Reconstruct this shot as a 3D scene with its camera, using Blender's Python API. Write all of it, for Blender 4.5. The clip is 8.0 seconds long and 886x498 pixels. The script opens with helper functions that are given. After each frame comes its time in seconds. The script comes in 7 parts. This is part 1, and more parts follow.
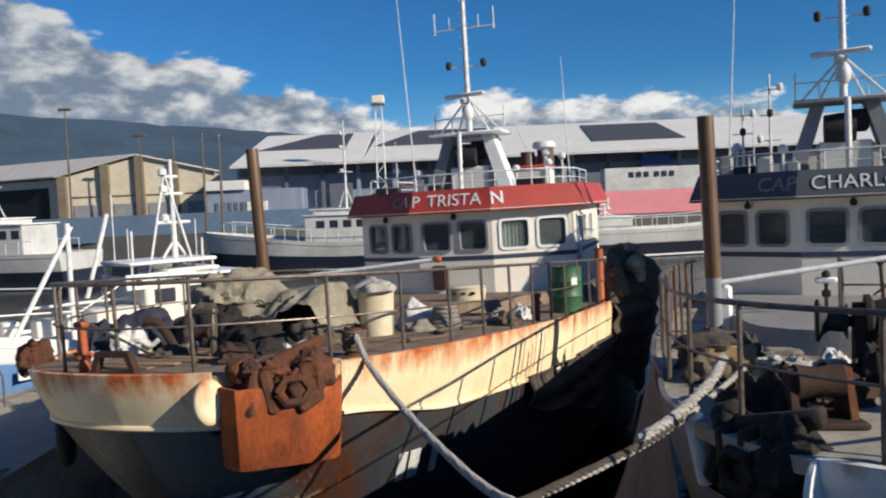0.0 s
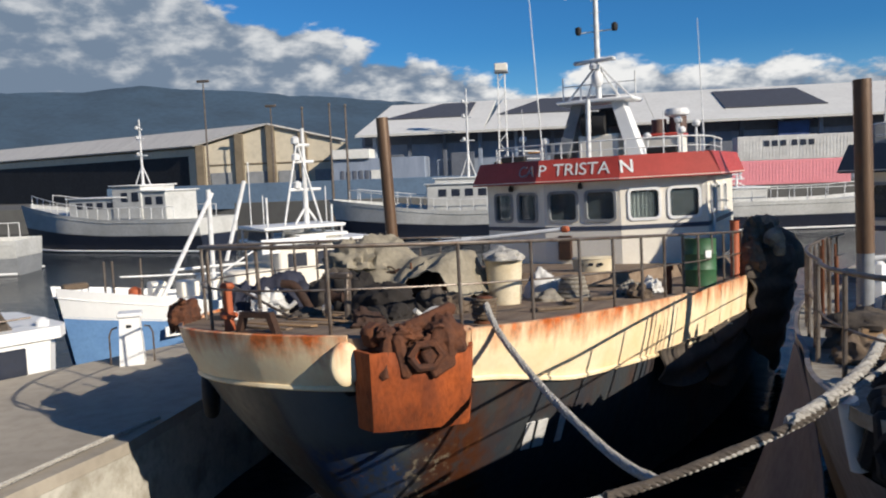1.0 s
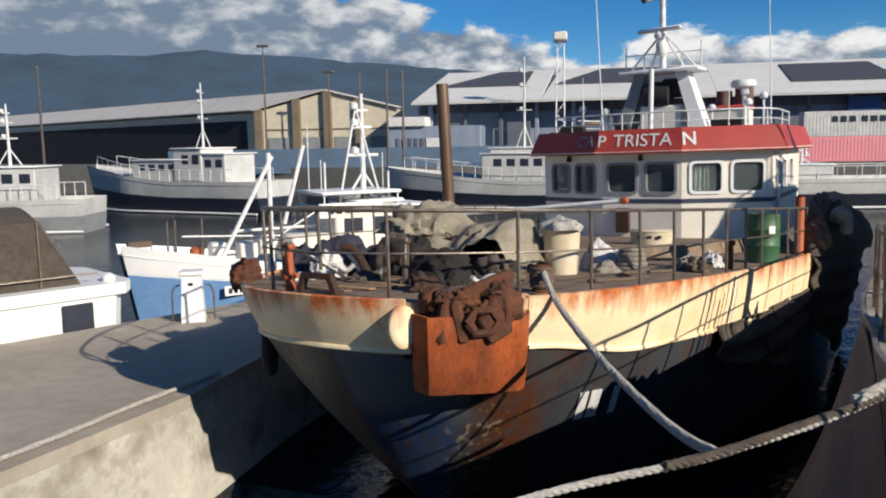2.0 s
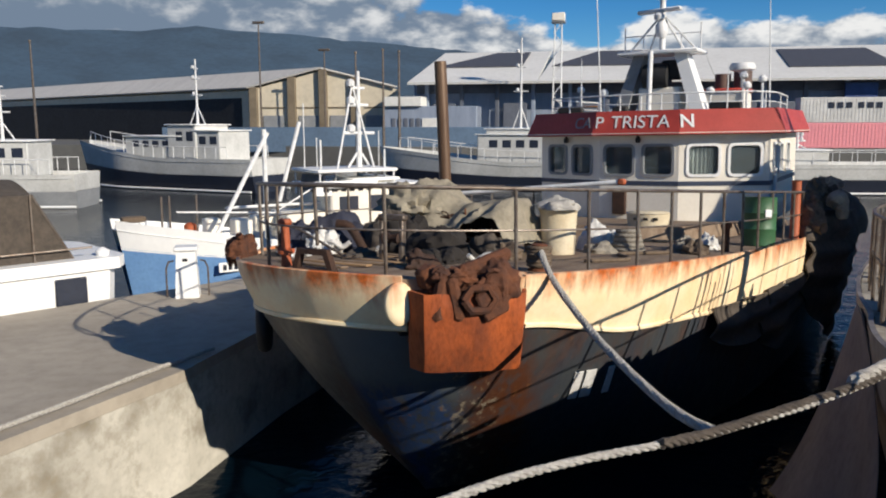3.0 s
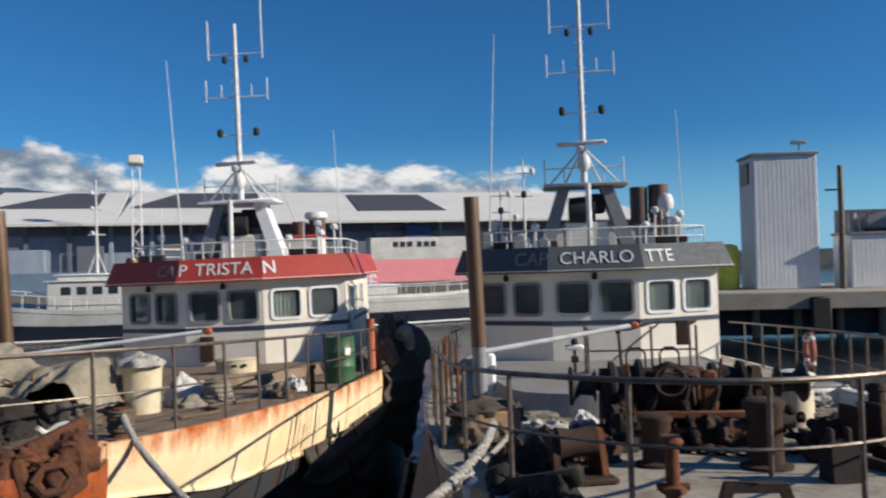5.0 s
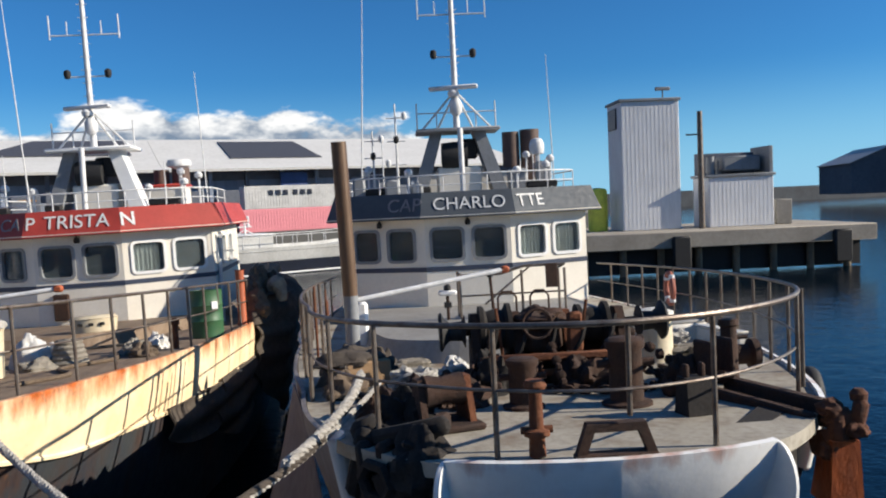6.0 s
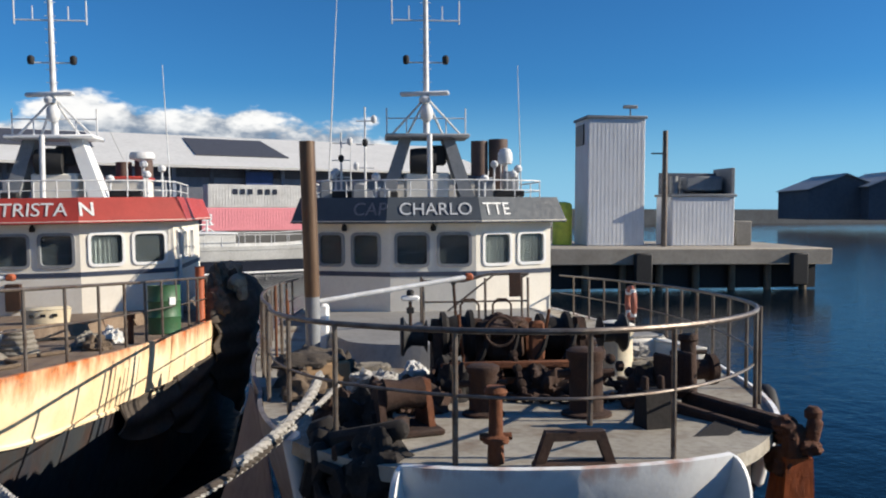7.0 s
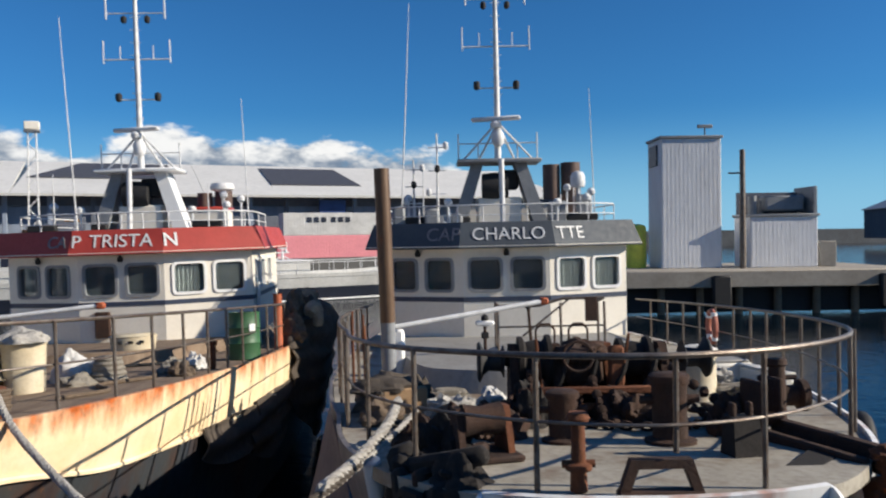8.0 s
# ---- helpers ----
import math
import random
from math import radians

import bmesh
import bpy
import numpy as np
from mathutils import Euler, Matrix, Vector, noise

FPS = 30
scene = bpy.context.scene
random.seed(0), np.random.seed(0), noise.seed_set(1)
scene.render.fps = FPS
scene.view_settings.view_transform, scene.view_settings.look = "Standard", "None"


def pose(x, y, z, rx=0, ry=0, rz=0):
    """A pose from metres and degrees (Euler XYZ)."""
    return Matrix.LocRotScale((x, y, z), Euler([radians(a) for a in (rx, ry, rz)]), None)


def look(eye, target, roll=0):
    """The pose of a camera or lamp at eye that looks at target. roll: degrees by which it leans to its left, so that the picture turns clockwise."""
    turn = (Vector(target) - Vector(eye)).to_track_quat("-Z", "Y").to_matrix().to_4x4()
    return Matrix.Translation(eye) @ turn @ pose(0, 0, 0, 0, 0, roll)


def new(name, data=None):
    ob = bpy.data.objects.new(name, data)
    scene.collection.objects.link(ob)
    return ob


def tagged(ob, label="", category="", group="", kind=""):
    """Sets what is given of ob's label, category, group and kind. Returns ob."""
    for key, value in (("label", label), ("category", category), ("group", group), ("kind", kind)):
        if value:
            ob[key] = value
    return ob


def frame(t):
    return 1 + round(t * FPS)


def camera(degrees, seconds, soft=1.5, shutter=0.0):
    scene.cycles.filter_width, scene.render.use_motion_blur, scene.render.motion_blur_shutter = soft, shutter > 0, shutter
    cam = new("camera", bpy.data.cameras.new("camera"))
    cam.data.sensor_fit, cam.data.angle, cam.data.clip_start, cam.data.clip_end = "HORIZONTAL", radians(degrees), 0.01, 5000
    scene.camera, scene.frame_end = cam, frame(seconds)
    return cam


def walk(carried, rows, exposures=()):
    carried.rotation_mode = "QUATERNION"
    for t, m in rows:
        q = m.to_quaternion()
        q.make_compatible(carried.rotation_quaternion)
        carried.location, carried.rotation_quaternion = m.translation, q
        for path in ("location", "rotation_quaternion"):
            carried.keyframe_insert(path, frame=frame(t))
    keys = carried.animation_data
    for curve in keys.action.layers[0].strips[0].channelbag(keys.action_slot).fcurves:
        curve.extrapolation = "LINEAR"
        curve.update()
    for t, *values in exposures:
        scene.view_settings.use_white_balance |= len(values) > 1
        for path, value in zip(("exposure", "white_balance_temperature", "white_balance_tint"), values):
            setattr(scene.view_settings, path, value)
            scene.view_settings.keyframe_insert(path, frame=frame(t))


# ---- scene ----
cam = camera(58.1, 8.0, soft=2.0, shutter=0.2)
PATH = [
    (0.0, (-0.059, -0.117, 4.505), (0.022, 9.865, 3.910), -2.43),
    (0.5, (-0.158, -0.122, 4.491), (-0.960, 9.821, 3.777), -1.76),
    (1.0, (-0.209, -0.077, 4.501), (-1.627, 9.779, 3.581), -2.15),
    (1.5, (-0.259, -0.113, 4.486), (-2.221, 9.632, 3.392), -1.53),
    (3.0, (-0.338, -0.079, 4.415), (-2.318, 9.605, 2.901), -0.05),
    (3.5, (-0.383, -0.152, 4.391), (-1.782, 9.681, 3.223), -0.96),
    (4.0, (-0.440, -0.247, 4.523), (-1.018, 9.736, 4.502), 0.30),
    (4.5, (-0.443, -0.307, 4.546), (0.283, 9.649, 5.139), -1.03),
    (5.0, (-0.280, -0.332, 4.601), (2.707, 9.211, 4.742), -1.55),
    (6.5, (-0.023, -0.066, 4.569), (4.517, 8.824, 3.962), -1.66),
    (7.0, (-0.037, -0.078, 4.543), (4.727, 8.701, 4.059), 0.11),
    (7.5, (-0.049, -0.059, 4.533), (4.637, 8.758, 3.987), -0.27),
    (8.0, (-0.083, -0.047, 4.538), (3.890, 9.128, 4.374), -0.81),
]
walk(cam, [(t, look(eye, target, roll)) for t, eye, target, roll in PATH],
     exposures=[(0.0, 0.22), (1.5, 0.25), (3.0, 0.22), (4.0, 0.12), (4.5, 0.06), (5.0, 0.2), (6.5, 0.54), (7.0, 0.44), (8.0, 0.36)])

# ---- light: low sun from the right, sky with cloud banks ----
SUN_AZ, SUN_EL = radians(121.5), radians(25)
SUN = Vector((math.sin(SUN_AZ) * math.cos(SUN_EL), math.cos(SUN_AZ) * math.cos(SUN_EL), math.sin(SUN_EL)))
sun = new("sun", bpy.data.lights.new("sun", "SUN"))
sun.data.energy, sun.data.angle, sun.data.color = 5.0, radians(0.53), (1.0, 0.9, 0.76)
sun.matrix_world = look(SUN * 100, (0, 0, 0))


def make_world():
    world = bpy.data.worlds.new("sky")
    world.use_nodes = True
    scene.world = world
    nt = world.node_tree
    nt.nodes.clear()
    N = nt.nodes.new

    def math_node(op, a, b=None, clamp=False):
        n = N("ShaderNodeMath")
        n.operation, n.use_clamp = op, clamp
        for i, v in enumerate((a, b)):
            if v is None:
                continue
            if isinstance(v, (int, float)):
                n.inputs[i].default_value = v
            else:
                nt.links.new(v, n.inputs[i])
        return n.outputs[0]

    def ramp(v, a, b, lo, hi):
        n = N("ShaderNodeMapRange")
        n.interpolation_type = "SMOOTHSTEP"
        nt.links.new(v, n.inputs[0])
        for i, x in enumerate((a, b, lo, hi)):
            n.inputs[i + 1].default_value = x
        return n.outputs[0]

    sky = N("ShaderNodeTexSky")
    sky.sky_type, sky.sun_disc = "NISHITA", False
    sky.sun_elevation, sky.sun_rotation = SUN_EL, SUN_AZ
    sky.air_density, sky.dust_density, sky.ozone_density = 0.9, 0.2, 3.0
    tint = N("ShaderNodeMix")
    tint.data_type, tint.blend_type = "RGBA", "MULTIPLY"
    tint.inputs[0].default_value = 1.0
    nt.links.new(sky.outputs[0], tint.inputs[6])
    tint.inputs[7].default_value = (0.25, 0.70, 1.08, 1)
    co = N("ShaderNodeTexCoord").outputs["Generated"]
    sep = N("ShaderNodeSeparateXYZ")
    nt.links.new(co, sep.inputs[0])
    x, z = sep.outputs[0], sep.outputs[2]
    scaled = N("ShaderNodeMapping")
    scaled.inputs["Scale"].default_value = (1.0, 1.0, 2.05)
    scaled.inputs["Location"].default_value = (0.31, 0.0, 0.0)
    nt.links.new(co, scaled.inputs[0])

    def cloud_noise(scale, detail, rough=0.6):
        n = N("ShaderNodeTexNoise")
        n.inputs["Scale"].default_value, n.inputs["Detail"].default_value, n.inputs["Roughness"].default_value = scale, detail, rough
        nt.links.new(scaled.outputs[0], n.inputs["Vector"])
        return n.outputs["Fac"]

    big, fine = cloud_noise(6.0, 7, 0.5), cloud_noise(19, 6, 0.55)
    puff = math_node("ADD", math_node("MULTIPLY", big, 0.62), math_node("MULTIPLY", fine, 0.38))
    # the cloud tops stand high on the left and sink to the horizon on the right
    left = ramp(x, -0.75, 0.02, 0.315, 0.130)
    right = ramp(x, 0.36, 0.56, 1.0, 0.0)
    top = math_node("MULTIPLY", left, right)
    height = math_node("SUBTRACT", top, z)
    cover = ramp(height, -0.055, 0.085, -0.22, 0.22)
    mask = ramp(math_node("ADD", puff, cover), 0.50, 0.575, 0.0, 1.0)
    mask = math_node("MULTIPLY", mask, ramp(z, -0.02, 0.03, 0.4, 1.0))
    shade = ramp(math_node("ADD", fine, math_node("MULTIPLY", height, -1.3)), 0.30, 0.60, 0.0, 1.0)
    shade = math_node("MULTIPLY", shade, ramp(x, -0.55, -0.02, 0.60, 1.0))
    col = N("ShaderNodeMix")
    col.data_type = "RGBA"
    nt.links.new(shade, col.inputs[0])
    col.inputs[6].default_value = (0.20, 0.27, 0.37, 1)
    col.inputs[7].default_value = (0.98, 0.98, 0.97, 1)
    haze = N("ShaderNodeMix")
    haze.data_type = "RGBA"
    nt.links.new(ramp(z, -0.01, 0.16, 0.8, 0.0), haze.inputs[0])
    nt.links.new(tint.outputs[2], haze.inputs[6])
    haze.inputs[7].default_value = (3.1, 6.2, 8.8, 1)
    bg1, bg2 = N("ShaderNodeBackground"), N("ShaderNodeBackground")
    nt.links.new(haze.outputs[2], bg1.inputs[0])
    bg1.inputs[1].default_value = 0.075
    nt.links.new(col.outputs[2], bg2.inputs[0])
    bg2.inputs[1].default_value = 0.75
    mix = N("ShaderNodeMixShader")
    nt.links.new(mask, mix.inputs[0])
    nt.links.new(bg1.outputs[0], mix.inputs[1])
    nt.links.new(bg2.outputs[0], mix.inputs[2])
    out = N("ShaderNodeOutputWorld")
    nt.links.new(mix.outputs[0], out.inputs[0])


make_world()

# ---- materials ----
def surface(name, base, alt=None, rough=0.6, metal=0.0, scale=3.0, stretch=(1, 1, 1), rust=0.0, rust_scale=2.5, bump=0.15, wear=0.35,
            rust_col=(0.20, 0.055, 0.015), edge=None, spec=0.5):
    """Painted, bare or worn surface: two scales of colour change, rust patches, fine relief. edge: (slope, reach) rust that eats in from a deck line."""
    m = bpy.data.materials.new(name)
    m.use_nodes = True
    nt = m.node_tree
    b = nt.nodes["Principled BSDF"]
    N = nt.nodes.new
    co = N("ShaderNodeTexCoord")
    mp = N("ShaderNodeMapping")
    mp.inputs["Scale"].default_value = stretch
    nt.links.new(co.outputs["Object"], mp.inputs[0])

    def noise_tex(s, d, vec=None):
        n = N("ShaderNodeTexNoise")
        n.inputs["Scale"].default_value, n.inputs["Detail"].default_value, n.inputs["Roughness"].default_value = s, d, 0.65
        nt.links.new(vec or mp.outputs[0], n.inputs["Vector"])
        return n.outputs["Fac"]

    def ramp(v, a, c, lo=0.0, hi=1.0):
        n = N("ShaderNodeMapRange")
        nt.links.new(v, n.inputs[0])
        for i, q in enumerate((a, c, lo, hi)):
            n.inputs[i + 1].default_value = q
        return n.outputs[0]

    def op(kind, a, c):
        n = N("ShaderNodeMath")
        n.operation = kind
        for i, q in enumerate((a, c)):
            if isinstance(q, (int, float)):
                n.inputs[i].default_value = q
            else:
                nt.links.new(q, n.inputs[i])
        return n.outputs[0]

    def mix(f, a, c):
        n = N("ShaderNodeMix")
        n.data_type = "RGBA"
        nt.links.new(f, n.inputs[0])
        for i, q in ((6, a), (7, c)):
            if isinstance(q, tuple):
                n.inputs[i].default_value = (*q, 1)
            else:
                nt.links.new(q, n.inputs[i])
        return n.outputs[2]

    alt = alt or tuple(c * 0.72 for c in base)
    coarse, fine = noise_tex(scale, 5), noise_tex(scale * 9, 6)
    col = mix(ramp(coarse, 0.35, 0.68, 0, 1.0), base, alt)
    col = mix(ramp(fine, 0.45, 0.75, 0, wear), col, tuple(c * 0.55 for c in alt))
    if rust > 0:
        rn = noise_tex(rust_scale, 9)
        if edge:
            slope, reach = edge
            sep = N("ShaderNodeSeparateXYZ")
            nt.links.new(co.outputs["Object"], sep.inputs[0])
            depth = op("MULTIPLY", op("ADD", sep.outputs[2], op("MULTIPLY", sep.outputs[0], slope)), -1)
            drip = N("ShaderNodeMapping")
            drip.inputs["Scale"].default_value = (3.2, 3.2, 0.7)
            nt.links.new(co.outputs["Object"], drip.inputs[0])
            rn = op("ADD", op("MULTIPLY", noise_tex(1.6, 8, drip.outputs[0]), 0.75), op("MULTIPLY", ramp(depth, 0.0, reach, 0.46, 0.0), ramp(noise_tex(1.3, 3, co.outputs["Object"]), 0.36, 0.62, 0.55, 1.0)))
        soft = 0.17 if edge else 0.10
        f = ramp(rn, 1.0 - rust - soft, 1.0 - rust + soft)
        rc = mix(ramp(fine, 0.35, 0.65), rust_col, tuple(c * 2.3 for c in rust_col))
        col = mix(f, col, rc)
    nt.links.new(col, b.inputs["Base Color"])
    nt.links.new(ramp(fine, 0.3, 0.7, max(rough - 0.1, 0.03), min(rough + 0.14, 1)), b.inputs["Roughness"])
    b.inputs["Metallic"].default_value = metal
    b.inputs["Specular IOR Level"].default_value = spec
    if bump:
        bn = N("ShaderNodeBump")
        bn.inputs["Strength"].default_value, bn.inputs["Distance"].default_value = bump, 0.02
        nt.links.new(op("ADD", fine, coarse), bn.inputs["Height"])
        nt.links.new(bn.outputs[0], b.inputs["Normal"])
    return m


def stain_bow(m):
    """Old paint layers and rust runs on the dark bow: pale blue-grey by the stem, worn blue, ochre streaks, a brown run under the anchor."""
    nt = m.node_tree
    b = nt.nodes["Principled BSDF"]
    N = nt.nodes.new
    col = b.inputs["Base Color"].links[0].from_socket
    co = N("ShaderNodeTexCoord").outputs["Object"]
    sep = N("ShaderNodeSeparateXYZ")
    nt.links.new(co, sep.inputs[0])

    def grain(scale, stretch):
        mp = N("ShaderNodeMapping")
        mp.inputs["Scale"].default_value = stretch
        nt.links.new(co, mp.inputs[0])
        n = N("ShaderNodeTexNoise")
        n.inputs["Scale"].default_value, n.inputs["Detail"].default_value, n.inputs["Roughness"].default_value = scale, 6, 0.65
        nt.links.new(mp.outputs[0], n.inputs["Vector"])
        return n.outputs["Fac"]

    def op(kind, a, c):
        n = N("ShaderNodeMath")
        n.operation = kind
        for i, q in enumerate((a, c)):
            if isinstance(q, (int, float)):
                n.inputs[i].default_value = q
            else:
                nt.links.new(q, n.inputs[i])
        return n.outputs[0]

    def ramp(v, a, c, lo=0.0, hi=1.0):
        n = N("ShaderNodeMapRange")
        n.interpolation_type = "SMOOTHSTEP"
        nt.links.new(v, n.inputs[0])
        for i, q in enumerate((a, c, lo, hi)):
            n.inputs[i + 1].default_value = q
        return n.outputs[0]

    along = op("ADD", op("ADD", sep.outputs[0], op("MULTIPLY", sep.outputs[2], 0.66)), 0.25)
    along = op("ADD", along, op("MULTIPLY", op("SUBTRACT", grain(2.2, (1.5, 1.5, 0.35)), 0.5), 0.55))
    streak = grain(4.0, (2.0, 2.0, 0.10))
    port = ramp(sep.outputs[1], -0.15, 0.05, 1.0, 0.0)
    low = ramp(sep.outputs[2], -1.75, -1.35, 1.0, 0.0)
    high = ramp(sep.outputs[2], -1.95, -1.25, 0.0, 1.0)

    def zone(a, c, soft):
        return op("MULTIPLY", op("MULTIPLY", ramp(along, a - soft, a + soft), ramp(along, c - soft, c + soft, 1.0, 0.0)), port)

    for f, paint in ((op("MULTIPLY", zone(-0.6, 0.62, 0.14), high), (0.105, 0.125, 0.14)),
                     (op("MULTIPLY", op("MULTIPLY", zone(-0.1, 0.45, 0.10), low), ramp(streak, 0.38, 0.55)), (0.018, 0.045, 0.12)),
                     (op("MULTIPLY", zone(0.62, 1.30, 0.18), ramp(streak, 0.30, 0.55, 0.25, 1.0)), (0.085, 0.028, 0.011)),
                     (op("MULTIPLY", zone(0.42, 0.86, 0.08), ramp(streak, 0.52, 0.66)), (0.30, 0.26, 0.19)),
                     (op("MULTIPLY", zone(0.1, 2.2, 0.1), ramp(streak, 0.62, 0.74)), (0.20, 0.085, 0.03))):
        n = N("ShaderNodeMix")
        n.data_type = "RGBA"
        nt.links.new(f, n.inputs[0])
        nt.links.new(col, n.inputs[6])
        n.inputs[7].default_value = (*paint, 1)
        col = n.outputs[2]
    nt.links.new(col, b.inputs["Base Color"])


def glass_material(name, tint, rough=0.04):
    m = bpy.data.materials.new(name)
    m.use_nodes = True
    b = m.node_tree.nodes["Principled BSDF"]
    b.inputs["Base Color"].default_value = (*tint, 1)
    b.inputs["Roughness"].default_value = rough
    b.inputs["Transmission Weight"].default_value = 0.85
    b.inputs["IOR"].default_value = 1.45
    return m


CREAM = surface("cream_strake", (0.90, 0.77, 0.52), (0.88, 0.64, 0.36), rough=0.5, scale=1.6, rust=0.335, edge=(0.07, 0.46), rust_col=(0.30, 0.075, 0.016), wear=0.14)
WHITE_STRAKE = surface("white_strake", (0.84, 0.84, 0.82), (0.76, 0.76, 0.73), rough=0.45, scale=1.2, rust=0.12, edge=(0.06, 0.3), wear=0.12)
DARK_HULL = surface("dark_hull", (0.030, 0.038, 0.055), (0.055, 0.06, 0.06), rough=0.5, scale=0.9, rust=0.40, rust_scale=0.8, rust_col=(0.045, 0.019, 0.010), stretch=(1.3, 1.3, 0.3))
stain_bow(DARK_HULL)
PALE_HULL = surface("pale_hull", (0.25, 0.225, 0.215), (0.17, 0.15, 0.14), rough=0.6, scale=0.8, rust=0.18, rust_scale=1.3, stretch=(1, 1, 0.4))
RUST = surface("rust", (0.11, 0.035, 0.014), (0.18, 0.06, 0.02), rough=0.85, scale=4, bump=0.6)
ANCHOR_BROWN = surface("brown_scale_rust", (0.052, 0.022, 0.014), (0.15, 0.050, 0.018), rough=0.9, scale=3.5, bump=0.8)
RUST_DARK = surface("dark_rust", (0.030, 0.016, 0.011), (0.062, 0.027, 0.014), rough=0.85, scale=5, bump=0.6)
FUNNEL = surface("sooty_funnel", (0.14, 0.085, 0.065), (0.09, 0.06, 0.05), rough=0.7, scale=2)
# near black: shade in the anchor gaps, also plain black deck gear
VOID = surface("shade_and_black_gear", (0.012, 0.010, 0.009), (0.02, 0.015, 0.012), rough=0.9, scale=4)
RUST_ORANGE = surface("orange_rust", (0.42, 0.088, 0.013), (0.15, 0.034, 0.010), rough=0.8, scale=2.2, bump=0.5, stretch=(1, 1, 0.45), rust=0.38, rust_scale=1.6, rust_col=(0.055, 0.018, 0.008), wear=0.6)
STEEL = surface("rail_steel", (0.23, 0.20, 0.17), (0.13, 0.09, 0.065), rough=0.45, metal=0.6, scale=6, rust=0.25, rust_scale=5)
RAIL_WHITE = surface("white_rail_paint", (0.75, 0.75, 0.74), rough=0.45, scale=5, wear=0.2)
WHITE = surface("white_paint", (0.80, 0.755, 0.66), (0.73, 0.68, 0.585), rough=0.45, scale=1.5, wear=0.15, rust=0.10, rust_scale=2.0)
WHITE_CLEAN = surface("clean_white_paint", (0.82, 0.82, 0.80), (0.74, 0.74, 0.73), rough=0.4, scale=1.0, wear=0.1)
RED = surface("red_paint", (0.43, 0.052, 0.036), (0.33, 0.040, 0.028), rough=0.5, scale=1.4, wear=0.2, bump=0.08)
SLATE = surface("slate_paint", (0.085, 0.10, 0.115), (0.065, 0.075, 0.09), rough=0.6, scale=1.0, wear=0.08, bump=0.05, spec=0.3)
GREY = surface("grey_paint", (0.26, 0.27, 0.28), (0.20, 0.21, 0.22), rough=0.6, scale=1.2, rust=0.15)
BLUE_BAND = surface("blue_band", (0.045, 0.06, 0.10), rough=0.5, scale=3)
DECK_WOOD = surface("weathered_deck", (0.25, 0.185, 0.125), (0.15, 0.10, 0.065), rough=0.8, scale=2.0, rust=0.25, rust_scale=1.5, stretch=(0.3, 3, 1))
GREY_DECK = surface("grey_trunk_paint", (0.30, 0.29, 0.27), (0.24, 0.23, 0.21), rough=0.7, scale=1.2, rust=0.1)
DECK_GREY = surface("grey_deck_paint", (0.43, 0.395, 0.325), (0.27, 0.235, 0.18), rough=0.75, scale=1.1, rust=0.36, rust_scale=1.1, rust_col=(0.10, 0.06, 0.035), wear=0.6)
POST_BROWN = surface("brown_post", (0.17, 0.105, 0.062), (0.11, 0.062, 0.036), rough=0.4, metal=0.3, scale=3, rust=0.25, stretch=(1, 1, 0.25))
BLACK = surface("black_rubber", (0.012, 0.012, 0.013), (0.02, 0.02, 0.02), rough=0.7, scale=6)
NET = surface("dark_net", (0.058, 0.047, 0.038), (0.10, 0.08, 0.062), rough=0.95, scale=7, bump=0.8)
ROPE = surface("white_rope", (0.50, 0.48, 0.44), (0.28, 0.26, 0.23), rough=0.9, scale=30, bump=0.5)
ROPE_OLD = surface("old_rope", (0.17, 0.125, 0.085), (0.10, 0.07, 0.047), rough=0.95, scale=20, bump=0.5)
TARP = surface("beige_tarp", (0.33, 0.29, 0.215), (0.19, 0.165, 0.12), rough=0.8, scale=2.5, bump=0.5)
GREEN = surface("green_drum_paint", (0.035, 0.13, 0.055), (0.05, 0.10, 0.045), rough=0.5, scale=3, rust=0.25)
ORANGE = surface("orange_primer", (0.42, 0.10, 0.035), rough=0.65, scale=5, rust=0.3)
CONCRETE = surface("concrete", (0.29, 0.27, 0.235), (0.21, 0.195, 0.17), rough=0.9, scale=0.7, bump=0.4)
QUAY_WALL = surface("pale_quay_wall", (0.54, 0.515, 0.45), (0.36, 0.34, 0.29), rough=0.9, scale=0.8, bump=0.4, rust=0.40, rust_scale=0.9, rust_col=(0.10, 0.085, 0.06))
BOAT_BLUE = surface("boat_blue", (0.15, 0.29, 0.52), (0.12, 0.24, 0.46), rough=0.4, scale=1.5)
NAVY = surface("navy_hull", (0.020, 0.026, 0.045), rough=0.4, scale=1.5)
BEIGE_WALL = surface("beige_warehouse", (0.62, 0.55, 0.42), (0.54, 0.48, 0.37), rough=0.9, scale=0.15, bump=0.1)
BROWN_PIER = surface("brown_pilaster", (0.20, 0.16, 0.11), rough=0.9, scale=0.3)
ROOF_PALE = surface("pale_roof", (0.56, 0.54, 0.50), (0.48, 0.46, 0.43), rough=0.7, scale=0.2, stretch=(4, 0.5, 1))
ROOF_WHITE = surface("white_roof", (0.72, 0.71, 0.67), (0.66, 0.65, 0.61), rough=0.6, scale=0.2)
SOLAR = surface("solar_panels", (0.085, 0.086, 0.095), (0.065, 0.066, 0.075), rough=0.55, scale=1)
HALL_WALL = surface("blue_grey_cladding", (0.27, 0.315, 0.40), (0.20, 0.24, 0.31), rough=0.7, scale=0.3, stretch=(3, 3, 0.3))
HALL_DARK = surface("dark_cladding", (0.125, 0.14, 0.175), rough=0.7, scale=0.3)
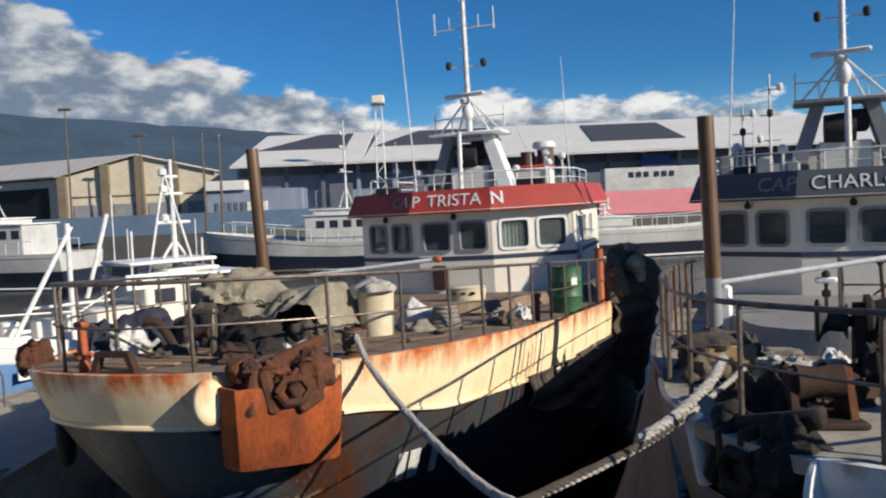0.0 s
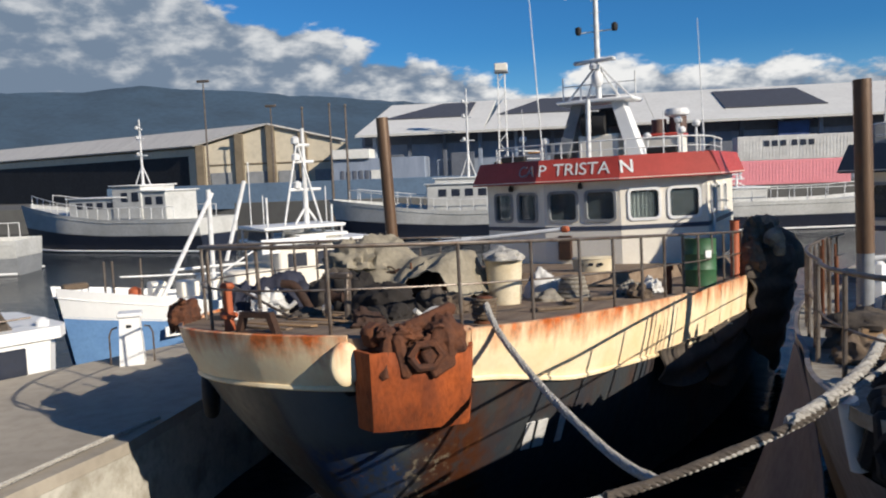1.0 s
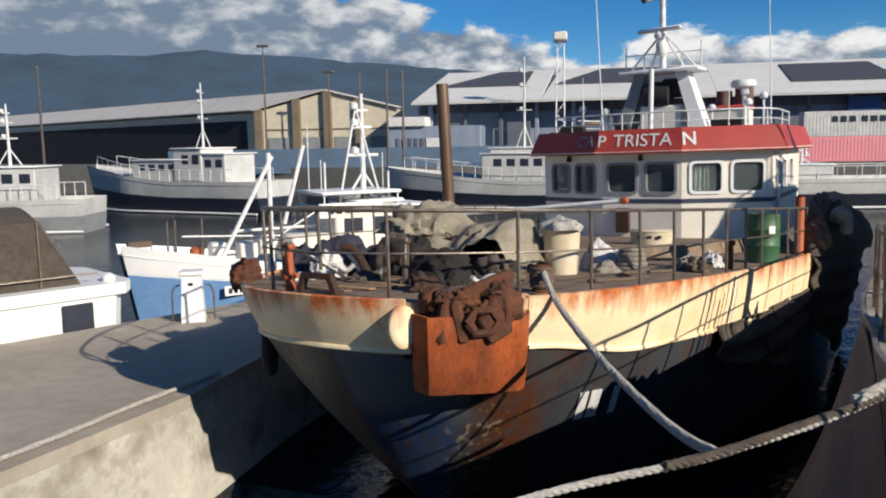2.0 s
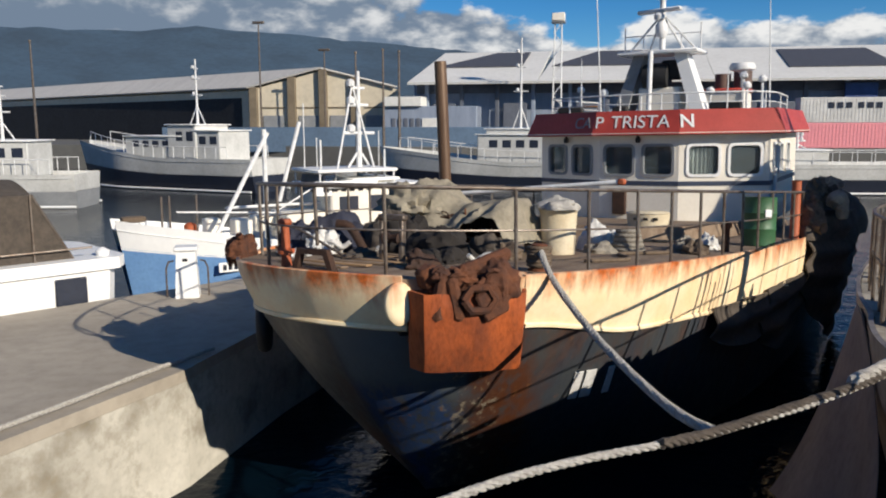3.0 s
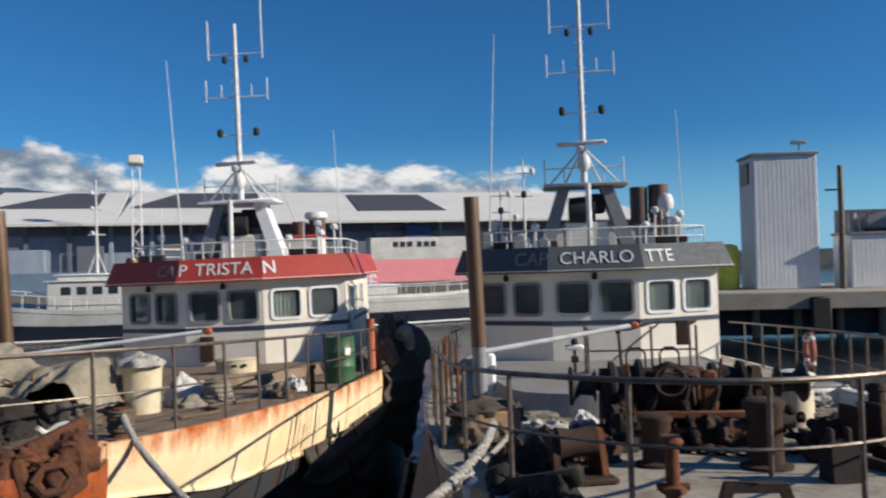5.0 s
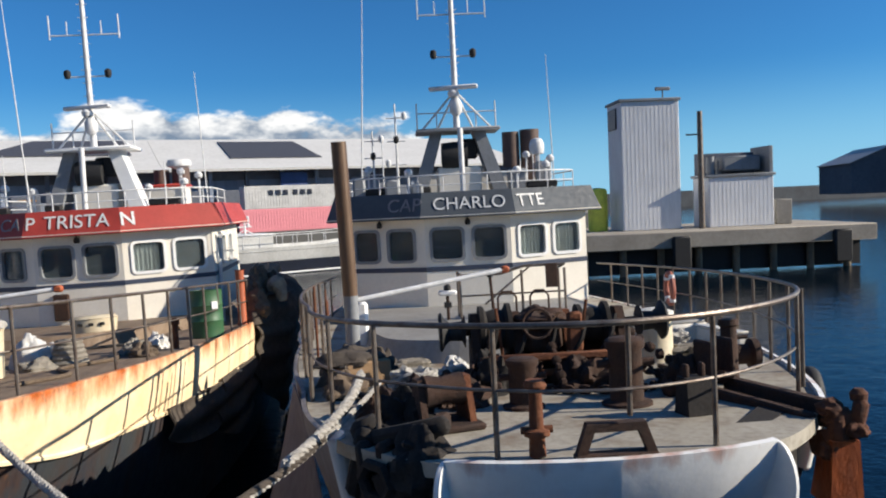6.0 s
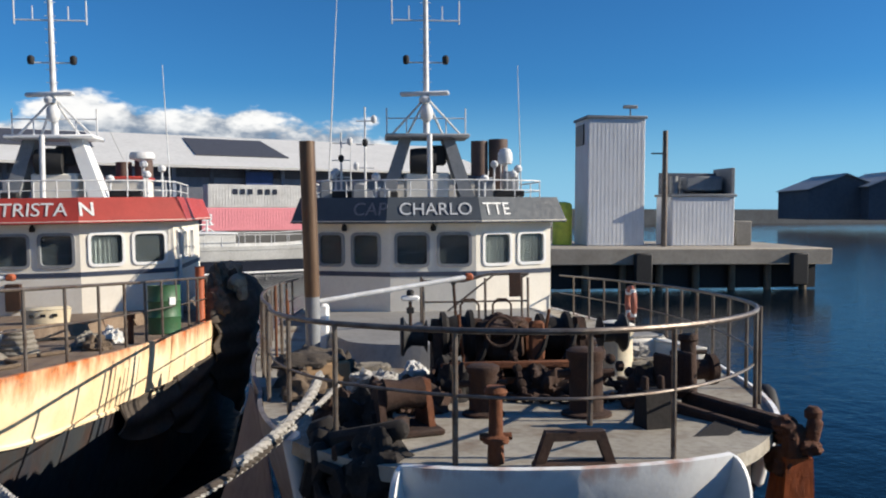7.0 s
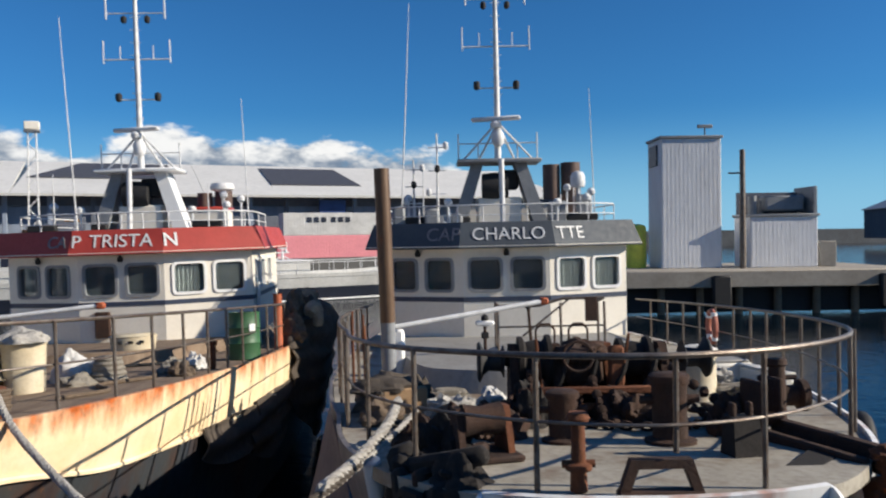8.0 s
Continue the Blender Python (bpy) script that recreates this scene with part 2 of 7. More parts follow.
BLUE_FENCE = surface("blue_hoarding", (0.12, 0.185, 0.27), (0.10, 0.15, 0.22), rough=0.7, scale=0.3)
PINK = surface("pink_container", (0.82, 0.30, 0.33), (0.76, 0.27, 0.30), rough=0.6, scale=0.5)
BOX_WHITE = surface("white_container", (0.66, 0.65, 0.62), rough=0.6, scale=0.5)
SHED = surface("white_cladding", (0.76, 0.76, 0.76), (0.69, 0.70, 0.71), rough=0.55, scale=0.4, stretch=(1, 1, 0.2))
YELLOW = surface("yellow_paint", (0.90, 0.86, 0.10), rough=0.5, scale=2)
# the slope's green is shifted to blue: distance haze put into the colour
MOUNTAIN = surface("haze_blue_mountain", (0.042, 0.080, 0.125), (0.030, 0.055, 0.085), rough=1.0, scale=0.004, bump=0)
LAND = surface("harbour_ground", (0.13, 0.128, 0.12), rough=0.95, scale=0.05, bump=0)
# rust-marked white of the far boats, dimmed to grey for distance haze
OFF_WHITE = surface("hazed_rusty_off_white", (0.56, 0.56, 0.54), (0.44, 0.44, 0.42), rough=0.6, scale=0.7, rust=0.16, rust_scale=0.9)
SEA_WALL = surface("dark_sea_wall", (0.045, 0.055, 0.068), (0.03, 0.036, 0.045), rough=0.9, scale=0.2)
# bluish grey of the far sheds includes some distance haze
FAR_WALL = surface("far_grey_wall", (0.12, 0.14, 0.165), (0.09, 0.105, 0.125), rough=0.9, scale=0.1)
LETTER = surface("white_letters", (0.80, 0.80, 0.78), rough=0.5, scale=8, wear=0.2)
LETTER_OLD = surface("faded_letters", (0.30, 0.29, 0.30), (0.17, 0.15, 0.16), rough=0.6, scale=8)
JETTY = surface("tan_concrete", (0.40, 0.355, 0.29), (0.30, 0.265, 0.215), rough=0.9, scale=0.4, bump=0.4, rust=0.25, rust_scale=0.3, rust_col=(0.09, 0.08, 0.06))
# near black that stands in for the shade inside the open warehouse side
OPEN_SHADE = surface("painted_store_shade", (0.030, 0.032, 0.036), rough=0.9, scale=0.3)
SIGN_BLUE = surface("blue_sign", (0.03, 0.07, 0.22), rough=0.5, scale=1)
LOADER = surface("amber_machine_paint", (0.50, 0.24, 0.04), (0.30, 0.14, 0.03), rough=0.5, scale=1, rust=0.2)
CANVAS = surface("grey_mauve_canvas", (0.19, 0.168, 0.168), (0.13, 0.115, 0.115), rough=0.9, scale=1.5, bump=0.4, stretch=(1, 1, 0.4))
CURTAIN = surface("pale_curtain", (0.62, 0.60, 0.55), rough=0.9, scale=10, stretch=(3, 3, 0.2))
# near black for the unlit room behind the windows
DARK_IN = surface("painted_room_dark", (0.035, 0.035, 0.04), rough=0.9, scale=2)
GLASS = glass_material("dark_window_glass", (0.30, 0.36, 0.38))


def water_material():
    m = surface("harbour_water", (0.0012, 0.0050, 0.010), (0.0016, 0.007, 0.013), rough=0.07, scale=0.2, bump=0)
    nt = m.node_tree
    b = nt.nodes["Principled BSDF"]
    for l in list(b.inputs["Roughness"].links):
        nt.links.remove(l)
    b.inputs["Roughness"].default_value = 0.08
    co = nt.nodes.new("ShaderNodeTexCoord")
    a, c = nt.nodes.new("ShaderNodeTexNoise"), nt.nodes.new("ShaderNodeTexNoise")
    for n, s in ((a, 1.1), (c, 5.0)):
        n.inputs["Scale"].default_value, n.inputs["Detail"].default_value = s, 4
        nt.links.new(co.outputs["Object"], n.inputs["Vector"])
    add = nt.nodes.new("ShaderNodeMath")
    add.operation = "MULTIPLY_ADD"
    nt.links.new(c.outputs["Fac"], add.inputs[0])
    add.inputs[1].default_value = 0.35
    nt.links.new(a.outputs["Fac"], add.inputs[2])
    bn = nt.nodes.new("ShaderNodeBump")
    bn.inputs["Strength"].default_value, bn.inputs["Distance"].default_value = 0.4, 0.10
    b.inputs["Specular IOR Level"].default_value = 0.09
    nt.links.new(add.outputs[0], bn.inputs["Height"])
    nt.links.new(bn.outputs[0], b.inputs["Normal"])
    return m


WATER = water_material()


# ---- mesh tools ----
class Shape:
    """Collects solid pieces into one mesh."""

    def __init__(self):
        self.v, self.f = [], []

    def add(self, verts, faces):
        k = len(self.v)
        self.v += [tuple(p) for p in verts]
        self.f += [tuple(i + k for i in f) for f in faces]
        return self

    def box(self, c, s, rz=0.0, ry=0.0, rx=0.0, bev=0.012):
        hx, hy, hz = s[0] / 2, s[1] / 2, s[2] / 2
        b = min(bev, hx * 0.6, hy * 0.6, hz * 0.6)
        m = pose(*c, rx, ry, rz)
        idx, vs = {}, []
        for sx in (-1, 1):
            for sy in (-1, 1):
                for sz in (-1, 1):
                    for a in range(3):
                        q = [sx * (hx - b), sy * (hy - b), sz * (hz - b)]
                        q[a] = (sx * hx, sy * hy, sz * hz)[a]
                        idx[sx, sy, sz, a] = len(vs)
                        vs.append(m @ Vector(q))
        fs = []
        for a in range(3):
            o = [i for i in range(3) if i != a]
            for s1 in (-1, 1):
                loop = []
                for p, q in ((-1, -1), (1, -1), (1, 1), (-1, 1)):
                    k = [0, 0, 0]
                    k[a], k[o[0]], k[o[1]] = s1, p, q
                    loop.append(idx[(*k, a)])
                fs.append(loop)
            for p in (-1, 1):
                for q in (-1, 1):
                    k1, k2 = [0, 0, 0], [0, 0, 0]
                    k1[a], k2[a] = -1, 1
                    k1[o[0]] = k2[o[0]] = p
                    k1[o[1]] = k2[o[1]] = q
                    fs.append([idx[(*k1, o[0])], idx[(*k2, o[0])], idx[(*k2, o[1])], idx[(*k1, o[1])]])
        for sx in (-1, 1):
            for sy in (-1, 1):
                for sz in (-1, 1):
                    fs.append([idx[sx, sy, sz, a] for a in range(3)])
        return self.add(vs, fs)

    def rod(self, p, q, r, r2=None, n=8, caps=True):
        return self.tube([p, q], r, n, r2, caps)

    def tube(self, pts, r, n=8, r2=None, caps=True):
        pts = [Vector(p) for p in pts]
        vs, fs = [], []
        ref = None
        for i, p in enumerate(pts):
            d = (pts[min(i + 1, len(pts) - 1)] - pts[max(i - 1, 0)]).normalized()
            if ref is None:
                ref = d.orthogonal().normalized()
            ref = (ref - d * ref.dot(d)).normalized()
            o = d.cross(ref)
            rr = r if r2 is None else r + (r2 - r) * i / max(len(pts) - 1, 1)
            vs += [p + (ref * math.cos(a) + o * math.sin(a)) * rr for a in (2 * math.pi * k / n for k in range(n))]
        for i in range(len(pts) - 1):
            for k in range(n):
                a, b = i * n + k, i * n + (k + 1) % n
                fs.append((a, b, b + n, a + n))
        if caps:
            fs += [tuple(range(n - 1, -1, -1)), tuple(range((len(pts) - 1) * n, len(pts) * n))]
        return self.add(vs, fs)

    def lathe(self, c, prof, n=16, axis="z"):
        """prof: (radius, height) pairs; turned round an axis through c."""
        vs, fs = [], []
        for r, h in prof:
            for k in range(n):
                a = 2 * math.pi * k / n
                q = {"z": (r * math.cos(a), r * math.sin(a), h), "y": (r * math.cos(a), h, r * math.sin(a)), "x": (h, r * math.cos(a), r * math.sin(a))}[axis]
                vs.append((c[0] + q[0], c[1] + q[1], c[2] + q[2]))
        for i in range(len(prof) - 1):
            for k in range(n):
                a, b = i * n + k, i * n + (k + 1) % n
                fs.append((a, b, b + n, a + n))
        fs += [tuple(range(n)), tuple(range((len(prof) - 1) * n, len(prof) * n))]
        return self.add(vs, fs)

    def prism(self, poly, z0, z1, top=None):
        """Upright solid on a plan polygon; z0, z1 numbers or functions of (x, y); top: another polygon for the upper end."""
        n = len(poly)
        g = lambda z, p: z(*p) if callable(z) else z
        t = top or poly
        vs = [(*p, g(z0, p)) for p in poly] + [(*p, g(z1, p)) for p in t]
        fs = [tuple(range(n)), tuple(range(n, 2 * n))] + [(i, (i + 1) % n, n + (i + 1) % n, n + i) for i in range(n)]
        return self.add(vs, fs)

    def sheet(self, rows, thick=0.0):
        """A grid of points, given a thickness along its normals if asked."""
        h, w = len(rows), len(rows[0])
        if not thick:
            vs = [p for r in rows for p in r]
            return self.add(vs, [(i * w + j, i * w + j + 1, (i + 1) * w + j + 1, (i + 1) * w + j) for i in range(h - 1) for j in range(w - 1)])
        P = np.array(rows, float)
        du, dv = np.gradient(P, axis=1), np.gradient(P, axis=0)
        nn = np.cross(du, dv)
        nn /= np.linalg.norm(nn, axis=2, keepdims=True) + 1e-9
        vs = [tuple(p) for p in P.reshape(-1, 3)] + [tuple(p) for p in (P + nn * thick).reshape(-1, 3)]
        k = h * w
        fs = []
        for i in range(h - 1):
            for j in range(w - 1):
                q = (i * w + j, i * w + j + 1, (i + 1) * w + j + 1, (i + 1) * w + j)
                fs += [q, tuple(a + k for a in q[::-1])]
        rim = [j for j in range(w)] + [i * w + w - 1 for i in range(1, h)] + [(h - 1) * w + j for j in range(w - 2, -1, -1)] + [i * w for i in range(h - 2, 0, -1)]
        fs += [(a, b, b + k, a + k) for a, b in zip(rim, rim[1:] + rim[:1])]
        return self.add(vs, fs)

    def mesh(self, name, material, smooth=False):
        me = bpy.data.meshes.new(name)
        me.from_pydata(self.v, [], self.f)
        bm = bmesh.new()
        bm.from_mesh(me)
        bmesh.ops.recalc_face_normals(bm, faces=bm.faces)
        if smooth:
            for f in bm.faces:
                f.smooth = True
            for e in bm.edges:
                if len(e.link_faces) == 2 and e.calc_face_angle(0) > 0.7:
                    e.smooth = False
        bm.to_mesh(me)
        bm.free()
        me.materials.append(material)
        return me


def part(name, shape, material, parent, label="", smooth=True):
    ob = new(name, shape.mesh(name, material, smooth))
    ob.parent = parent
    if label:
        tagged(ob, label)
    return ob


def thing(name, m, label, category, group="", kind=""):
    ob = new(name)
    ob.empty_display_size = 0.3
    ob.matrix_world = m
    return tagged(ob, label, category, group, kind)


def solo(name, shape, material, m, label, category="", group="", kind="", smooth=True):
    ob = new(name, shape.mesh(name, material, smooth))
    ob.matrix_world = m
    return tagged(ob, label, category, group, kind)


def lettering(text, size, material, parent, m, name="lettering", label="", bold=0.0):
    cu = bpy.data.curves.new(name, "FONT")
    cu.body, cu.size, cu.extrude, cu.align_x, cu.align_y = text, size, 0.006, "CENTER", "CENTER"
    cu.offset = bold
    tmp = bpy.data.objects.new(name, cu)
    scene.collection.objects.link(tmp)
    bpy.context.view_layer.update()
    me = bpy.data.meshes.new_from_object(tmp.evaluated_get(bpy.context.evaluated_depsgraph_get()))
    bpy.data.objects.remove(tmp)
    me.materials.clear()
    me.materials.append(material)
    ob = new(name, me)
    ob.parent = parent
    ob.matrix_local = m
    if label:
        tagged(ob, label)
    return ob


def smooth_line(pts, n=4):
    """Catmull-Rom through the points."""
    P = [Vector(p) for p in pts]
    P = [P[0] * 2 - P[1]] + P + [P[-1] * 2 - P[-2]]
    out = []
    for i in range(1, len(P) - 2):
        for k in range(n):
            t = k / n
            a, b, c, d = P[i - 1], P[i], P[i + 1], P[i + 2]
            out.append(0.5 * ((2 * b) + (c - a) * t + (2 * a - 5 * b + 4 * c - d) * t * t + (3 * b - a - 3 * c + d) * t ** 3))
    return out + [P[-2]]


def facing(origin, right, up):
    """Frame whose x runs to the right and y up along a wall seen from outside."""
    r = Vector(right).normalized()
    u = Vector(up)
    u = (u - r * u.dot(r)).normalized()
    n = r.cross(u)
    m = Matrix((r, u, n)).transposed().to_4x4()
    m.translation = Vector(origin)
    return m


def lumpy(shape, c, size, seed, rough=0.22, n=14, m=10, flat=True, freq=2.2):
    """A heap: a squashed ball with soft folds and an uneven outline that sits on its support."""
    n, m, rough = max(n, 36), max(m, 24), rough * 0.62
    rows = []
    for i in range(m + 1):
        th = math.pi * i / m
        row = []
        for j in range(n + 1):
            ph = 2 * math.pi * (j % n) / n
            q = Vector((math.sin(th) * math.cos(ph), math.sin(th) * math.sin(ph), math.cos(th)))
            r = 1 + rough * 2 * noise.noise(q * freq * 0.8 + Vector((seed * 3.1, seed * 1.7, seed))) + rough * 0.8 * noise.noise(q * freq * 1.9 + Vector((seed, 5, 2)))
            r += rough * 0.30 * (1 - 2 * abs(noise.noise(q * freq * 3.2 + Vector((2, seed, 8)))))
            z = q.z * r
            if flat:
                z = max(z, -0.05) if q.z < 0 else z
            row.append((c[0] + q.x * r * size[0] / 2, c[1] + q.y * r * size[1] / 2, c[2] + z * size[2]))
        rows.append(row)
    return shape.sheet(rows)


# ---- the two sister trawlers ----
# Boat axes: x aft from the stem, y to starboard, z up from the deck at the stem.
EDGE = [(0, 0), (0.035, 0.45), (0.14, 0.95), (0.40, 1.48), (1.0, 2.02), (1.7, 2.40), (2.7, 2.78), (4.0, 3.12), (6.0, 3.52), (9.0, 3.85), (14.0, 4.0), (20.0, 3.9), (23.0, 3.5)]
WATERLINE = [(2.0, 0), (2.04, 0.10), (2.15, 0.28), (2.4, 0.55), (2.8, 0.90), (3.4, 1.35), (4.3, 1.85), (5.5, 2.4), (7.2, 2.95), (10.0, 3.4), (14.0, 3.65), (20.0, 3.5), (23.0, 3.1)]
EDGE_LINE = smooth_line([(*p, 0) for p in EDGE], 5)
RAIL_PLAN = [(0, 0), (0.055, 0.32), (0.20, 0.72), (0.48, 1.18), (1.0, 1.74), (1.7, 2.26), (2.7, 2.74)] + EDGE[7:]
RAIL_LINE = smooth_line([(*p, 0) for p in RAIL_PLAN], 5)
LOW_LINE = smooth_line([(*p, 0) for p in WATERLINE], 5)


def edge_at(u):
    """Half-breadth of the deck at u."""
    for a, b in zip(EDGE_LINE, EDGE_LINE[1:]):
        if a.x <= u <= b.x:
            return a.y + (b.y - a.y) * (u - a.x) / max(b.x - a.x, 1e-6)
    return EDGE_LINE[-1].y


def strake_depth(u):
    """The pale strake deepens behind the bow."""
    f = max(0.0, min((u - 1.2) / 2.0, 1.0))
    return 0.61 + 0.27 * f * f * (3 - 2 * f)


def narrow(u, side, squeeze):
    """The grey boat's starboard quarter is a little leaner than her port one."""
    return 1 - squeeze * max(0.0, min(1.0, (u - 1.2) / 2.6)) if side > 0 else 1.0


def hull_rows(trim, d0, d1, n, side, out=0.0, lo=0, hi=None, squeeze=0.0):
    """Rows of hull points between two depths under the deck line."""
    rows = []
    for i in range(n + 1):
        row = []
        for a, b in zip(EDGE_LINE[lo:hi], LOW_LINE[lo:hi]):
            e0, e1 = (strake_depth(a.x) if q == "strake" else q for q in (d0, d1))
            d = e0 + (e1 - e0) * i / n
            s = max(0.0, min((d / 3.1), 1.35)) ** 1.35
            p = a.lerp(b, s)
            row.append((p.x - out * 0.6, side * (p.y + out) * narrow(a.x, side, squeeze), -trim * a.x - d))
        rows.append(row)
    return rows


def window_unit(parent, m, w, h, glass, frame_mat, curtain=False):
    """Rounded ship's window: raised frame round a real opening, pane set back, sometimes a curtain behind."""
    def loop(hw, hh, r):
        pts = []
        for cx, cy, a0 in ((hw - r, hh - r, 0), (-hw + r, hh - r, 90), (-hw + r, -hh + r, 180), (hw - r, -hh + r, 270)):
            pts += [(cx + r * math.cos(radians(a0 + k * 30)), cy + r * math.sin(radians(a0 + k * 30))) for k in range(4)]
        return pts
    outer, inner = loop(w / 2 + 0.05, h / 2 + 0.05, 0.13), loop(w / 2 - 0.015, h / 2 - 0.015, 0.09)
    n = len(outer)
    fr = Shape()
    vs = [(*p, 0.0) for p in outer] + [(*p, 0.035) for p in outer] + [(*p, 0.035) for p in inner] + [(*p, -0.07) for p in inner]
    fr.add(vs, [(r * n + i, r * n + (i + 1) % n, (r + 1) * n + (i + 1) % n, (r + 1) * n + i) for r in range(3) for i in range(n)])
    win = new("window", fr.mesh("window_frame", frame_mat, True))
    win.parent = parent
    win.matrix_local = m
    pane = Shape().prism(loop(w / 2, h / 2, 0.09), -0.05, -0.04)
    p = part("pane", pane, glass, win, "dark tinted glass")
    p.visible_shadow = False
    if curtain:
        rows = [[(-w / 2 + w * j / 24, y, -0.16 + 0.03 * math.sin(j * 1.9)) for j in range(25)] for y in (-h / 2 - 0.02, 0, h / 2 + 0.02)]
        part("curtain", Shape().sheet(rows, 0.008), CURTAIN, win, "pale hanging curtain")
    return win


def wall_with_windows(a, b, z0, z1, spans, sill, head, thick=0.08):
    """One solid wall from a to b (plan points, left to right from outside) with openings cut through; spans along it from a."""
    s = Shape()
    a, b = Vector((*a, 0)), Vector((*b, 0))
    d = (b - a).normalized()
    nrm = Vector((d.y, -d.x, 0))
    xs = sorted([0.0, (b - a).length] + [x for sp in spans for x in sp])
    zs = [z0, sill, head, z1]
    nx = len(xs)
    at = lambda k, i, j: (k * 4 + j) * nx + i
    verts = [a + d * x - nrm * thick * k + Vector((0, 0, z)) for k in (0, 1) for z in zs for x in xs]
    solid = lambda i, j: 0 <= i < nx - 1 and 0 <= j < 3 and not (j == 1 and i % 2 == 1)
    faces = []
    for j in range(3):
        for i in range(nx - 1):
            if not solid(i, j):
                continue
            for k in (0, 1):
                faces.append((at(k, i, j), at(k, i + 1, j), at(k, i + 1, j + 1), at(k, i, j + 1)))
            for di, dj, p, q in ((-1, 0, (i, j), (i, j + 1)), (1, 0, (i + 1, j), (i + 1, j + 1)), (0, -1, (i, j), (i + 1, j)), (0, 1, (i, j + 1), (i + 1, j + 1))):
                if not solid(i + di, j + dj):
                    faces.append((at(0, *p), at(0, *q), at(1, *q), at(1, *p)))
    s.add(verts, faces)
    return s, d, nrm


def guard_rail(boat, name, line, trim, height, mat, posts, mids=(0.52,), r=0.024, label="", base=0.0):
    """Top rail along a plan line with lower bars, and posts at the given points of the line."""
    top = [(p[0], p[1], -trim * p[0] + height) for p in line]
    rail = part(name, Shape().tube(top, r, 8), mat, boat, label)
    for f in mids:
        part("lower_rail", Shape().tube([(p[0], p[1], -trim * p[0] + height * f) for p in line], r * 0.55, 6), mat, rail)
    for q in posts:
        z = -trim * q[0]
        part("post", Shape().rod((q[0], q[1], z + base), (q[0], q[1], z + height), r * 0.95, n=8), mat, rail)
    return rail


def anchor(parent, m, mat, seed=5):
    """Rust-eaten anchor wedged in its gap: shank, crown lump, two thick flukes, a shackle frame, loose chain. x along the edge, y outward, z up."""
    rnd = random.Random(seed)
    s = Shape()
    lumpy(s, (-0.34, 0.02, 0.0), (0.52, 0.50, 0.30), seed, 0.28, 22, 14, flat=False, freq=2.6)
    ob = part("anchor", s, mat, parent, "heavily rusted anchor with chain")
    ob.matrix_local = m
    s = Shape()
    lumpy(s, (0.10, -0.10, -0.04), (0.75, 0.40, 0.22), seed + 3, 0.34, 22, 14, flat=False, freq=3.0)
    part("crown", s, mat, ob)
    part("shank", Shape().box((-0.10, -0.02, 0.24), (0.95, 0.15, 0.15), ry=16, rz=8, bev=0.05), mat, ob)
    for c, size, ry, rz in (((0.36, 0.10, -0.06), (0.17, 0.16, 0.62), -14, 25), ((0.20, 0.16, -0.10), (0.15, 0.14, 0.52), 10, -15), ((-0.22, 0.22, -0.16), (0.34, 0.10, 0.36), 24, 6), ((0.46, -0.08, 0.14), (0.26, 0.24, 0.26), 20, 35)):
        part("fluke", Shape().box(c, size, rz=rz, ry=ry, bev=0.055), mat, ob)
    ring = [(-0.06 + 0.19 * math.cos(a), 0.27, -0.10 + 0.15 * math.sin(a)) for a in np.linspace(0, 2 * math.pi, 7)]
    part("shackle", Shape().tube(ring, 0.05, 6), mat, ob)
    for k in range(12):
        c = (rnd.uniform(-0.42, 0.42), rnd.uniform(-0.12, 0.2), rnd.uniform(-0.18, 0.22))
        s = Shape()
        if k % 2:
            s.tube([(c[0] + 0.07 * math.cos(a), c[1] + 0.05 * math.sin(a) * (k % 3), c[2] + 0.06 * math.sin(a)) for a in np.linspace(0, 2 * math.pi, 9)], 0.028, 5)
        else:
            lumpy(s, c, (rnd.uniform(0.14, 0.30), 0.18, rnd.uniform(0.06, 0.12)), k, 0.45, 10, 8, flat=False, freq=2.6)
        part("chain_link" if k % 2 else "rust_scab", s, mat, ob)
    return ob


